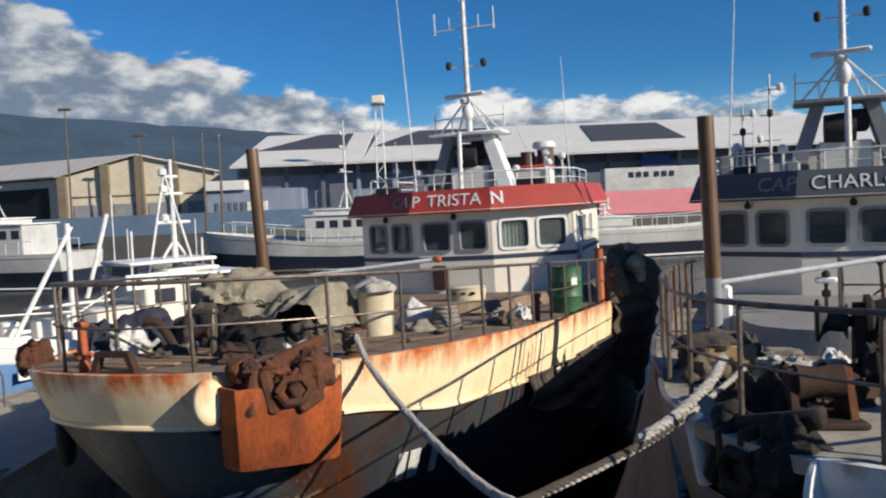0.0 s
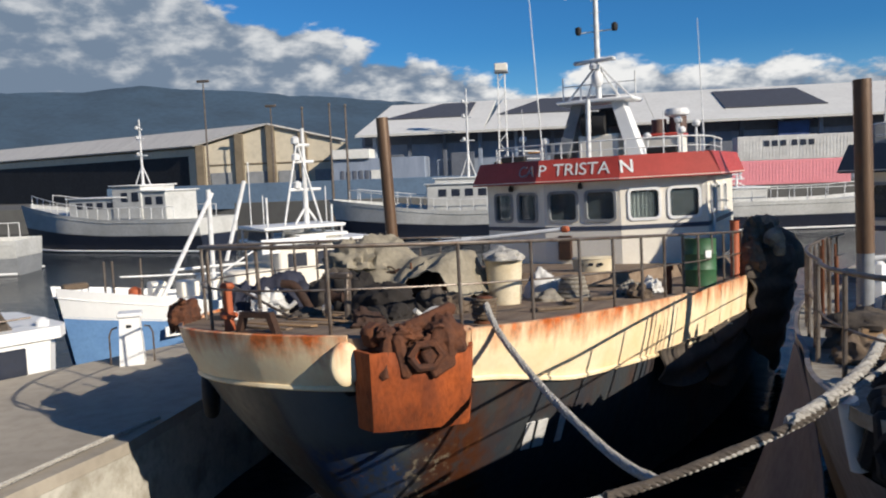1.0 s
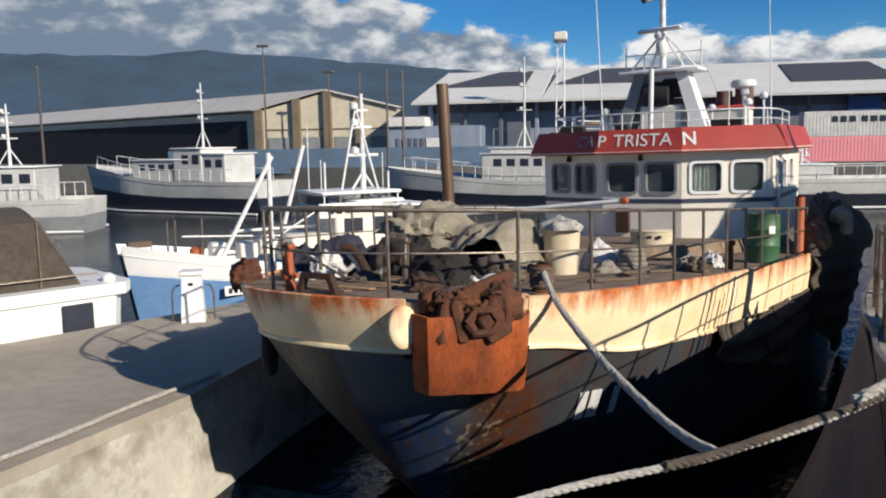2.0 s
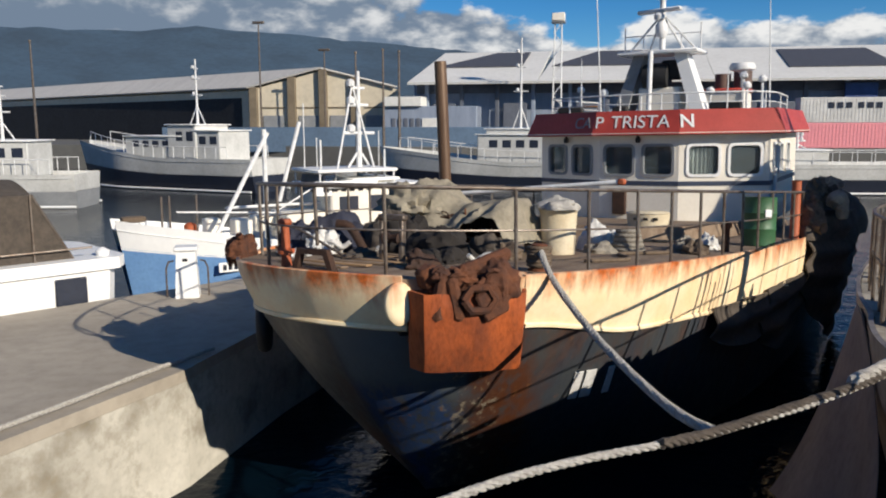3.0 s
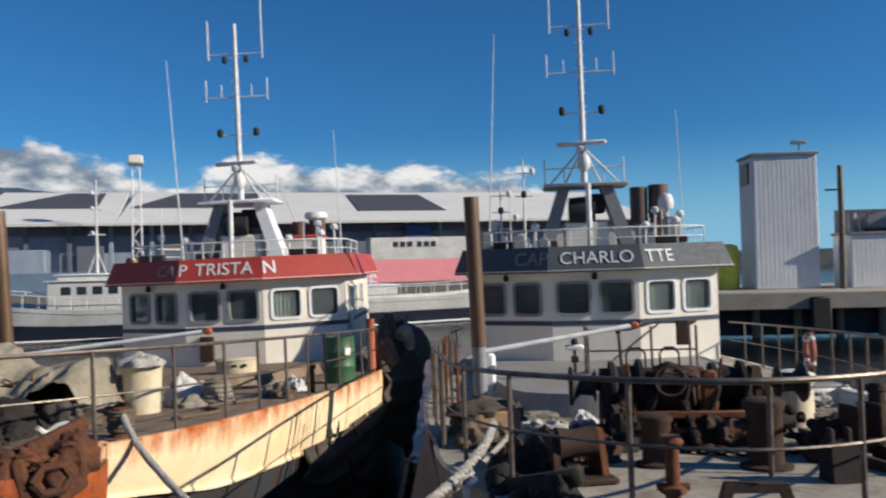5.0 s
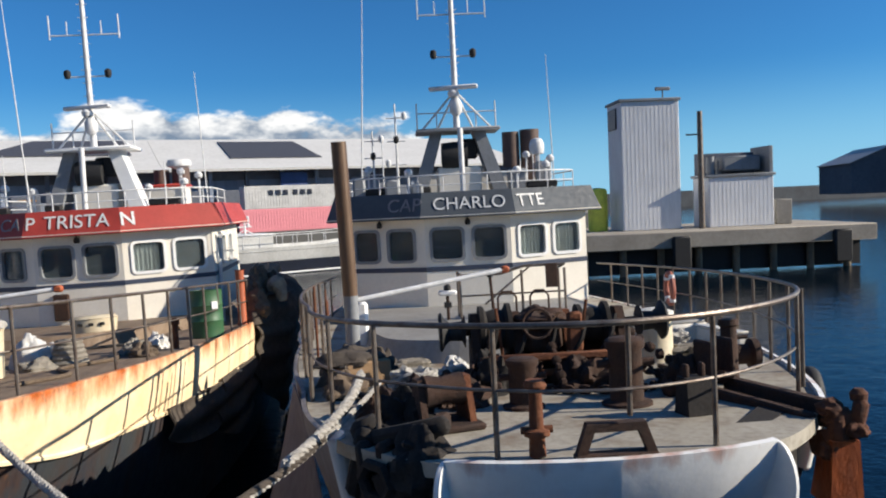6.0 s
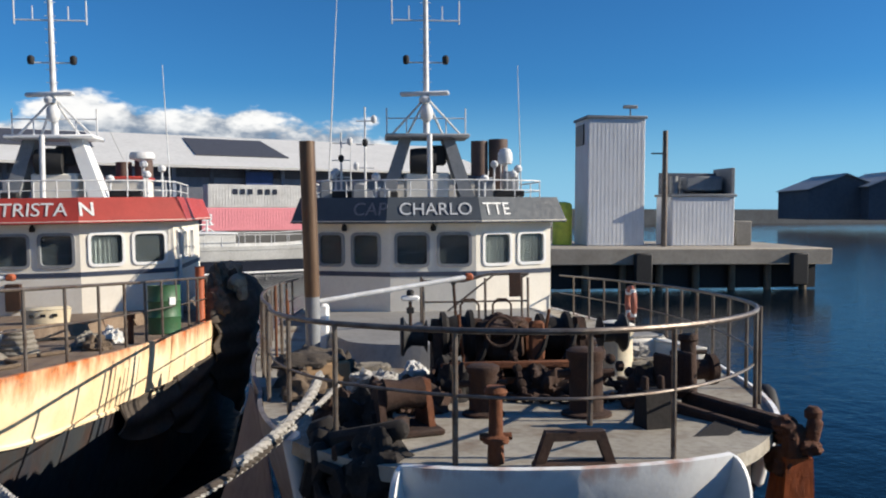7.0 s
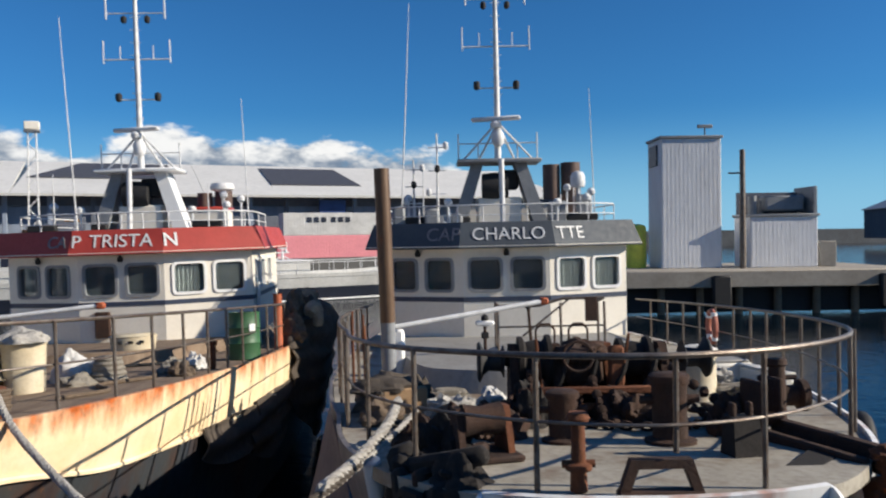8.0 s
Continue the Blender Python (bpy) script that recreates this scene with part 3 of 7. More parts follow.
def trawler(name, m, trim, du, label, strake_mat, hull_mat, band_mat, deck_mat, signs, notches):
    boat = thing(name, m, label, "fishing boat", "sister trawlers")
    dz = lambda u: -trim * u
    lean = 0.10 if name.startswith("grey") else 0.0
    # hull below the strake, and the pale strake with its gaps for the anchors
    low = Shape()
    for side in (1, -1):
        low.sheet(hull_rows(trim, "strake", 4.2, 11, side, squeeze=lean))
    end = hull_rows(trim, "strake", 4.2, 11, 1)
    stern = [[r[-1], (r[-1][0], -r[-1][1], r[-1][2])] for r in end]
    low.sheet(stern)
    part("hull", low, hull_mat, boat)
    gaps = {1: notches[0], -1: notches[1]}
    strake = Shape()
    worn = Shape()
    fore = [hull_rows(trim, -0.03, "strake", 4, sd, 0.012, 0, gaps[sd][0] + 1) for sd in (1, -1)]
    strake.sheet([r[::-1] + q for r, q in zip(*fore)], 0.05)
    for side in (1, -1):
        # the grey boat's aft starboard strake takes the duller hull colour
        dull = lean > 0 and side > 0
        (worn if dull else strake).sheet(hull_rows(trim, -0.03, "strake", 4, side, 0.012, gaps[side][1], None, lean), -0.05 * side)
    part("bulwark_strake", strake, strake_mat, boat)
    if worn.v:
        part("bulwark_strake", worn, hull_mat, boat, "dull grey-brown strake plating")
    ridge = Shape()
    fore = [hull_rows(trim, "strake", 0.61, 1, sd, 0.02, 0, gaps[sd][0] + 1)[0] for sd in (1, -1)]
    ridge.tube(fore[0][::-1] + fore[1], 0.035, 6)
    for side in (1, -1):
        if not (lean > 0 and side > 0):
            ridge.tube(hull_rows(trim, "strake", 0.61, 1, side, 0.02, gaps[side][1], None)[0], 0.035, 6)
    part("rubbing_bar", ridge, strake_mat, boat)
    # deck
    inner = [(p.x + 0.04, p.y * 0.985) for p in EDGE_LINE]
    plan = [(x, y * narrow(x, 1, lean)) for x, y in inner] + [(x, -y) for x, y in inner[::-1][:-1]]
    part("deck", Shape().prism(plan, lambda x, y: -trim * x - 0.12, lambda x, y: -trim * x), deck_mat, boat, smooth=False)
    # anchor pockets: recessed box, rusty bolster plate outside, anchor on top
    for side in (1, -1):
        k0, k1 = gaps[side]
        a, b = EDGE_LINE[k0], EDGE_LINE[k1]
        mid = (a + b) / 2
        along = (b - a).normalized()
        yaw = math.degrees(math.atan2(along.y, along.x))
        w = (b - a).length
        # the recess's shade is put into the near-black colour of the box
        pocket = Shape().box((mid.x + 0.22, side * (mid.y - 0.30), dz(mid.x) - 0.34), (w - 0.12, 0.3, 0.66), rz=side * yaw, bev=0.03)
        part("anchor_pocket", pocket, VOID, boat, "anchor recess coloured near black for its shade")
        out_dir = Vector((-along.y, side * along.x, 0))
        m3 = Matrix((out_dir.cross(Vector((0, 0, 1))), out_dir, Vector((0, 0, 1)))).transposed().to_4x4()
        cap_out, cap_r, cap_h = (0.17, 0.19, 0.325) if name.startswith("grey") else (0.06, 0.17, 0.25)
        fore = (EDGE_LINE[k0] - EDGE_LINE[k0 - 1]).normalized()
        ax = Vector((fore.x, side * fore.y, 0))
        ox = Vector((-fore.y, side * fore.x, 0))
        cap = Shape()
        ctr = Vector((a.x, side * a.y, dz(a.x) - 0.30)) + ox * (cap_out - cap_r)
        if not name.startswith("grey"):
            ctr = Vector((a.x, side * a.y, dz(a.x) - 0.275)) - ox * 0.01 - ax * 0.03
            ox, ax = (ox * 0.5 - ax * 0.87).normalized(), (ax * 0.5 + ox * 0.87).normalized()
        for r0, r1, off in ((1.0, 1.0, 0.0), (1.0, 1.0, 0.03), (0.9, 0.93, 0.05), (0.55, 0.6, 0.065)):
            cap.v += [tuple(ctr + ox * cap_r * r0 * math.cos(q) + Vector((0, 0, cap_h * r1 * math.sin(q))) + ax * off) for q in (2 * math.pi * k / 24 for k in range(24))]
        cap.f += [(r * 24 + k, r * 24 + (k + 1) % 24, (r + 1) * 24 + (k + 1) % 24, (r + 1) * 24 + k) for r in range(3) for k in range(24)]
        cap.f += [tuple(range(24)), tuple(range(72, 96))]
        if side < 0 or name.startswith("grey"):
            part("strake_end_plate", cap, strake_mat, boat, "rounded end plate of the strake at the anchor gap")
        for e, sgn in ((b, -1),):
            lip = Shape()
            top = Vector((e.x + along.x * 0.03 * sgn, side * (e.y + along.y * 0.03 * sgn), dz(e.x)))
            lip.tube([top - out_dir * 0.07 + Vector((0, 0, 0.03 - 0.2 * k)) + Vector((0.13, -side * 0.09, 0)) * 0.33 * k for k in range(4)], 0.085, 10)
            part("strake_lip", lip, strake_mat, boat, "rounded end of the strake at the anchor gap")
        if name.startswith("grey"):
            if side > 0:
                # this rusty anchor is coloured near black for the shadow over it
                anchor(boat, Matrix.Translation((mid.x + 0.12, mid.y - 0.12, dz(mid.x) - 0.12)) @ m3, VOID, 9)
            continue
        # bolster: a broad rusty plate with rounded flanks, on the port side only
        rows = []
        for i in range(17):
            f = i / 16
            swell = 0.30 * (0.55 + 0.45 * math.sin(math.pi * (0.25 + 0.55 * f)))
            row = []
            for j in range(25):
                g = j / 24
                base = a.lerp(b, 0.05 + 0.95 * g + 0.02 * f * (1 - 2 * g) - 0.06 * f)
                flank = min(1.0, min(g, 1 - g) / 0.10)
                o = 0.03 + swell * math.sin(flank * math.pi / 2) + 0.035 * math.sin(math.pi * g) + 0.018 * noise.noise((g * 5, f * 3, 2))
                sink = 0.26 * f ** 1.4
                depth = 0.12 + 0.93 * f + 0.02 * noise.noise((g * 7, 4, f)) * (1 - 0.7 * f)
                p = Vector((base.x + sink * 0.75, side * (base.y - sink * 0.22), dz(base.x) - depth)) + out_dir * o
                row.append(p)
            rows.append(row)
        if side < 0:
            part("anchor_bolster", Shape().sheet(rows, 0.05), RUST_ORANGE, boat, "rusted steel bolster plate")
        c = Vector((mid.x, side * mid.y, dz(mid.x) + (-0.07 if side < 0 else 0.10))) + out_dir * (0.14 if side < 0 else 0.05)
        anchor(boat, Matrix.Translation(c) @ m3 @ Matrix.Scale(0.95 if side < 0 else 0.62, 4), ANCHOR_BROWN)
    # bow guard rails
    full = [(p.x + 0.05, p.y * 0.97) for p in RAIL_LINE if p.x <= 17]
    inset = 0.115 if name.startswith("grey") else 0.0
    slim = lambda u: 1 - inset * max(0.0, min(1.0, (u - 1.2) / 2.6))
    loop = [(x, y * slim(x)) for x, y in full[::-1]] + [(x, -y) for x, y in full[1:]]
    stations = [(0.34, 0.88), (1.40, 2.00), (2.35, 2.54)] + [(u, edge_at(u) * 0.97) for u in (3.3, 4.2, 5.1, 6.0, 6.9, 7.8, 8.8, 9.9, 11.0, 12.2, 13.5, 15.0)]
    starboard, port = stations, stations
    if name.startswith("grey"):
        starboard, port = [(0.34, 0.86), (1.12, 1.78), (1.95, 2.32)] + stations[3:], [(0.32, 0.82), (1.55, 2.09)] + stations[2:]
    posts = [(u, v * slim(u)) for u, v in starboard] + [(u, -v) for u, v in port]
    guard_rail(boat, "guard_rail", loop, trim, 1.02, STEEL, posts, label="tarnished steel tube guard rail")
    # wheelhouse on a low trunk
    zt = dz(13.2)
    U = lambda u: u + du
    uf, th = (5.5, 0.32) if name.startswith("grey") else (8.6, 0.26)
    trunk = [(p.x, p.y) for p in smooth_line([(*q, 0) for q in [(U(uf), 0.0), (U(uf + 0.06), 0.8), (U(uf + 0.35), 1.5), (U(uf + 1.0), 1.95), (U(uf + 3), 2.3), (U(12.4), 2.55), (U(19), 2.75)]], 6)]
    crown = [(x + 0.16 * max(0.0, min(1.0, (U(uf + 2.6) - x) / 2.6)), y * 0.95) for x, y in trunk]
    trunk, crown = (q + [(x, -y) for x, y in q[:0:-1]] for q in (trunk, crown))
    part("deck_trunk", Shape().prism(trunk, lambda x, y: dz(x) - 0.02, lambda x, y: dz(x) + th, crown), GREY_DECK if name.startswith("grey") else DECK_WOOD, boat, "low raised trunk deck", smooth=False)
    A, B, C, D = (U(13.68), 2.95), (U(12.85), 1.0), (U(12.85), -1.0), (U(13.68), -2.95)
    Es, Ep = (U(18.2), 2.95), (U(18.2), -2.95)
    z0, sill, head, z1 = zt + 0.2, zt + 1.41, zt + 2.12, zt + 2.46
    house = part("wheelhouse", Shape().box((U(16), 0, z0 + 0.02), (4.2, 5.7, 0.05)), WHITE, boat)
    facets = [(A, B, [(0.33, 0.93), (1.20, 1.84)]), (B, C, [(0.15, 0.87), (1.13, 1.85)]), (C, D, [(0.22, 0.94), (1.19, 1.91)]), (D, Ep, [(0.5, 0.95), (1.3, 1.9), (2.5, 3.1)]), (Es, A, [(1.4, 2.0), (3.2, 3.8)])]
    for fi, (a, b, spans) in enumerate(facets):
        s, d, nrm = wall_with_windows(a, b, z0, z1, spans, sill, head)
        part("wall", s, WHITE, house, smooth=False)
        for wi, (w0, w1) in enumerate(spans):
            c = Vector((*a, 0)) + d * (w0 + w1) / 2
            mm = facing((c.x, c.y, (sill + head) / 2), d, (0, 0, 1))
            window_unit(house, mm, w1 - w0, head - sill, GLASS, GREY if fi < 2 else WHITE_CLEAN, curtain=(fi == 2 and (wi == 0 or name.startswith("grey"))))
        bl = Vector((*a, 0))
        e = Vector((*b, 0))
        c = (bl + e) / 2 + nrm * 0.006
        yaw = math.degrees(math.atan2(d.y, d.x))
        part("stripe", Shape().box((c.x, c.y, zt + 1.20), ((e - bl).length, 0.012, 0.11), yaw, bev=0.002), BLUE_BAND, house, "dark blue painted stripe", smooth=False)
    part("back_wall", Shape().box((U(18.2), 0, (z0 + z1) / 2), (0.08, 5.8, z1 - z0)), WHITE, house)
    # added dark board: the unlit depth of the room seen through the panes
    part("room_dark_backing", Shape().box((U(15.2), 0, (z0 + z1) / 2), (0.05, 5.7, z1 - z0)), DARK_IN, house)
    # visor fascia with the name, and roof
    def ring(o, z):
        pts = [(U(18.2), 2.95 + o), (U(13.68) - 0.55 * o, 2.95 + o), (U(12.85) - o, 1.0 + o * 0.25), (U(12.85) - o, -1.0 - o * 0.25), (U(13.68) - 0.55 * o, -2.95 - o), (U(18.2), -2.95 - o)]
        return [(*p, z) for p in pts]
    lo, hi = ring(0.36, zt + 2.40), ring(0.14, zt + 2.98)
    fascia = Shape().sheet([lo, hi], -0.06)
    fob = part("visor_fascia", fascia, band_mat, boat, smooth=False)
    part("visor_soffit", Shape().sheet([ring(0.35, zt + 2.41), ring(-0.03, zt + 2.47)], 0.03), WHITE, boat, smooth=False)
    part("roof", Shape().prism([p[:2] for p in ring(0.13, 0)], zt + 2.86, zt + 2.93), GREY, boat, smooth=False)
    for seg, text, at, size, material, bold in signs:
        p0, p1, q0, q1 = Vector(lo[seg]), Vector(lo[seg + 1]), Vector(hi[seg]), Vector(hi[seg + 1])
        c = (p0.lerp(p1, at) + q0.lerp(q1, at)) / 2
        r = (p1 - p0)
        u = (q0.lerp(q1, at) - p0.lerp(p1, at))
        mm = facing(c, r, u)
        c2 = c + mm.to_3x3().col[2] * 0.012
        mm.translation = c2
        lettering(text, size, material, fob, mm, label="hand-painted name letters", bold=bold)
    # light fittings over the windows
    for (u, v) in ((U(12.80), 0.0), (U(13.2), 2.05)):
        part("deck_light", Shape().lathe((u, v, zt + 2.25), [(0.02, 0.12), (0.06, 0.06), (0.07, 0.0), (0.05, -0.05)], 10), BLACK, boat)
    # roof rail
    rr = [(U(17.6), 2.75), (U(14.0), 2.75), (U(13.05), 1.1), (U(13.0), 0), (U(13.05), -1.1), (U(14.0), -2.75), (U(17.6), -2.75)]
    rl = smooth_line([(*p, 0) for p in rr], 4)
    base = zt + 2.92
    rail = part("roof_rail", Shape().tube([(p.x, p.y, base + 0.46) for p in rl], 0.02, 6), RAIL_WHITE, boat, "white tubular roof rail")
    for p in rl[::2]:
        part("post", Shape().rod((p.x, p.y, base), (p.x, p.y, base + 0.46), 0.016, n=6), RAIL_WHITE, rail)
    part("lower_rail", Shape().tube([(p.x, p.y, base + 0.23) for p in rl], 0.012, 6), RAIL_WHITE, rail)
    # mast house: two leaning legs, platform, dark gear between, mast with yards
    um, mz = U(14.79), dz(14.79)
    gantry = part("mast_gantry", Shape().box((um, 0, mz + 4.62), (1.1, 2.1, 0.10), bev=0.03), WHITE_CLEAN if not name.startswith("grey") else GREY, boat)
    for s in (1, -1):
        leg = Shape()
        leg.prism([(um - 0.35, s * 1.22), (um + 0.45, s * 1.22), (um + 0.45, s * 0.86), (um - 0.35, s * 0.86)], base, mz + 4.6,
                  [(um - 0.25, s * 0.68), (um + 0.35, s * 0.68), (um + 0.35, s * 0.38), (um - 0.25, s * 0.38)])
        # red boat: starboard leg coloured grey as its unlit side, port leg white
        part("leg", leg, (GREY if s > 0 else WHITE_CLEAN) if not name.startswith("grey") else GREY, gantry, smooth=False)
    part("hatch_house", Shape().box((um + 0.2, 0, base + 0.35), (0.9, 1.1, 0.7), bev=0.04), WHITE, boat)
    gear = Shape()
    gear.lathe((um - 0.1, 0.1, base + 0.98), [(0.0, -0.34), (0.33, -0.32), (0.36, 0.0), (0.33, 0.32), (0.0, 0.34)], 14, "y")
    gear.box((um + 0.1, -0.25, base + 1.15), (0.4, 0.5, 0.5), bev=0.05)
    part("winch_drum", gear, BLACK, boat, "black net drum under the mast platform")
    part("front_pole", Shape().rod((U(13.65), 0, base), (U(13.75), 0, mz + 4.6), 0.065, n=10), RAIL_WHITE, boat)
    mast = part("mast", Shape().rod((um, 0, mz + 4.6), (um, 0, mz + 9.58), 0.085, 0.05, 10), RAIL_WHITE, boat, "white steel mast")
    for s in (1, -1):
        for p, q, r in (((um, s * 0.9, mz + 4.66), (um, s * 0.08, mz + 5.55), 0.03), ((um + 0.5, s * 0.5, mz + 4.66), (um, s * 0.05, mz + 5.5), 0.03), ((um, s * 1.0, mz + 4.66), (um, s * 1.0, mz + 5.35), 0.02), ((um, s * 0.5, mz + 4.66), (um, s * 0.5, mz + 5.1), 0.018)):
            part("mast_strut", Shape().rod(p, q, r, n=6), RAIL_WHITE, mast)
    part("mast_rail", Shape().rod((um, 1.0, mz + 5.1), (um, -1.0, mz + 5.1), 0.016, n=6), RAIL_WHITE, mast)
    rad = Shape().box((um - 0.14, 0.05, mz + 5.70), (0.16, 1.25, 0.10), rz=-14, ry=4, bev=0.03)
    rad.lathe((um - 0.14, 0.05, mz + 5.48), [(0.13, 0), (0.15, 0.1), (0.08, 0.18)], 12)
    part("radar_scanner", rad, RAIL_WHITE, mast)
    part("dome_lamp", Shape().lathe((um - 0.1, 0, mz + 5.02), [(0.10, 0), (0.16, 0.1), (0.16, 0.3), (0.09, 0.42)], 12), RAIL_WHITE, mast)
    for s in (1, -1):
        part("yard", Shape().rod((um, 0, mz + 6.5), (um, s * 0.5, mz + 6.5), 0.018, n=6), RAIL_WHITE, mast)
        part("navigation_lamp", Shape().lathe((um, s * 0.5, mz + 6.46), [(0.06, 0), (0.085, 0.06), (0.085, 0.18), (0.04, 0.22)], 10), BLACK, mast)
        part("navigation_lamp", Shape().lathe((um, s * 0.30, mz + 8.5), [(0.05, 0), (0.075, 0.05), (0.075, 0.15), (0.03, 0.19)], 10), BLACK, mast)
        y = Shape().rod((um, 0, mz + 7.55), (um, s * 0.85, mz + 7.55), 0.018, n=6)
        y.rod((um, s * 0.85, mz + 7.45), (um, s * 0.85, mz + 8.05), 0.018, n=6)
        y.rod((um, s * 0.42, mz + 7.55), (um, s * 0.42, mz + 7.9), 0.014, n=6)
        part("aerial_yard", y, RAIL_WHITE, mast)
        y = Shape().rod((um, 0, mz + 8.75), (um, s * 0.75, mz + 8.75), 0.016, n=6)
        y.rod((um, s * 0.75, mz + 8.6), (um, s * 0.75, mz + (10.7 if s < 0 else 9.7)), 0.022, n=6)
        part("aerial_yard", y, RAIL_WHITE, mast)
    for k in range(9):
        part("rung", Shape().rod((um - 0.04, -0.13, mz + 6.0 + 0.33 * k), (um - 0.04, 0.13, mz + 6.0 + 0.33 * k), 0.010, n=5), RAIL_WHITE, mast)
    fv, fr, fh = (-1.75, 0.25, 1.75) if name.startswith("grey") else (-1.0, 0.22, 1.15)
    part("funnel", Shape().lathe((U(17.6), fv, base), [(fr, 0), (fr, fh), (fr - 0.04, fh), (fr - 0.04, fh - 0.15)], 14), FUNNEL, boat, "soot-brown exhaust funnel")
    if not name.startswith("grey"):
        part("wall_locker", Shape().box((U(12.79), 0.45, zt + 0.72), (0.14, 0.34, 0.62), bev=0.02), RUST_DARK, boat, "brown rusted locker on the wheelhouse front")
    part("engine_casing", Shape().box((U(17.0), -0.5, base + 0.3), (1.2, 2.6, 0.6), bev=0.05), WHITE, boat)
    part("casing_top", Shape().box((U(17.0), -0.5, base + 0.64), (1.3, 2.7, 0.1), bev=0.03), band_mat, boat)
    for k, (u, v, h) in enumerate(((14.2, -1.4, 0.5), (14.6, -2.2, 0.62), (15.3, -2.45, 0.8), (14.0, 1.3, 0.55), (14.9, 2.3, 0.7), (15.8, -1.9, 0.95))):
        g = Shape().rod((U(u), v, base), (U(u), v, base + h), 0.03, n=6)
        g.lathe((U(u), v, base + h), [(0.04, -0.06), (0.10, -0.02), (0.11, 0.06), (0.05, 0.13)], 10)
        part("roof_fitting", g, RAIL_WHITE, boat)
    # whip aerials
    for (u, v, h, lean) in ((U(13.9), 2.45 if name.startswith('grey') else 1.35, 5.4, -0.3 if name.startswith('grey') else 0.25), (U(15.6), -2.6, 3.6, 0.1), (U(13.9), 1.9, 1.5, 0.0), (U(13.8), -1.9, 1.15, 0.0)):
        part("whip_aerial", Shape().rod((u, v, base), (u, v + lean, base + h), 0.022, 0.008, 6), RAIL_WHITE, boat)
    if name.startswith("grey"):
        for u, v, h in ((14.3, 1.55, 2.3), (14.7, 2.15, 1.7)):
            ml = part("lamp_mast", Shape().rod((U(u), v, base), (U(u), v, base + h), 0.035, 0.02, 8), RAIL_WHITE, boat, "slim white lamp mast on the roof")
            for k in range(3):
                part("bracket", Shape().rod((U(u), v - 0.22, base + h * (0.35 + 0.25 * k)), (U(u), v + 0.22, base + h * (0.35 + 0.25 * k)), 0.015, n=6), RAIL_WHITE, ml)
                part("lamp", Shape().lathe((U(u), v + 0.22 * (1 - k), base + h * (0.35 + 0.25 * k)), [(0.03, -0.05), (0.07, 0.0), (0.07, 0.1), (0.03, 0.14)], 10), BLACK if k % 2 else RAIL_WHITE, ml)
        for u, v, w, h in ((13.7, 1.7, 0.35, 0.42), (13.9, 2.5, 0.3, 0.5), (14.1, 1.1, 0.3, 0.3), (15.6, -1.6, 0.5, 0.62), (15.9, -2.35, 0.4, 0.8)):
            part("roof_locker", Shape().box((U(u), v, base + h / 2), (0.3, w, h), bev=0.05), GREY, boat)
        for k in range(5):
            part("roof_stay", Shape().rod((U(15.2 + 0.25 * k), -1.5 - 0.28 * k, base), (U(15.5 + 0.2 * k), -1.7 - 0.2 * k, base + 0.75 + 0.12 * (k % 3)), 0.016, n=6), RAIL_WHITE, boat)
    # roof clutter
    if name.startswith("grey"):
        prof, dv = [(0.05, -1.0), (0.05, 0), (0.19, 0.03), (0.21, 0.15), (0.20, 0.32), (0.14, 0.43), (0.0, 0.47)], -2.3
    else:
        prof, dv = [(0.035, -1.0), (0.035, 0.0), (0.10, 0.1), (0.33, 0.16), (0.35, 0.24), (0.30, 0.34), (0.10, 0.37)], -1.75
    part("satellite_dome", Shape().lathe((U(16.4), dv, base + 1.0), prof, 16), RAIL_WHITE, boat)
    part("funnel", Shape().lathe((U(17.6), fv - 0.55, base), [(fr + 0.03, 0), (fr + 0.03, fh + 0.05), (fr - 0.01, fh + 0.05), (fr - 0.01, fh - 0.15)], 14), FUNNEL, boat, "soot-brown exhaust funnel")
    for (u, v, w) in ((U(13.6), -1.9, 0.75), (U(13.9), 2.2, 0.7), (U(14.3), 0.95, 0.4)):
        part("flood_light", Shape().box((u, v, base + 0.15), (0.2, w, 0.16), bev=0.03), BLACK, boat)
    # derrick post with its boom
    ud = U(7.55)
    post_v, post_h = (2.41, 3.46) if name.startswith("grey") else (2.45, 3.56)
    derr = part("derrick_post", Shape().rod((ud, post_v, dz(7.55) + 0.95), (ud - 0.05, post_v + 0.05, dz(7.55) + post_h), 0.125, n=16), POST_BROWN, boat, "brown steel derrick post")
    foot = Shape().rod((ud, post_v, dz(7.55)), (ud, post_v, dz(7.55) + 0.95), 0.12, n=16)
    foot.prism([(ud - .1, 2.3), (ud + .1, 2.3), (ud + .1, 1.7), (ud - .1, 1.7)], dz(7.55), dz(7.55) + 0.1, [(ud - .1, 2.4), (ud + .1, 2.4), (ud + .1, 2.3), (ud - .1, 2.3)])
    part("post_foot", foot, GREY, derr, "grey painted foot")
    e = (U(8.3), -0.25, dz(8.3) + 1.22) if name.startswith("grey") else (U(7.9), -1.2, dz(7.9) + 1.17)
    part("boom", Shape().rod((ud, 2.35, dz(7.55) + 0.86), e, 0.043, n=10), RAIL_WHITE, derr, "long thin pale boom")
    part("boom_head", Shape().box(e, (0.12, 0.16, 0.12), bev=0.03), ORANGE, derr)
    # fairlead, bitt and stem post
    f = Shape()
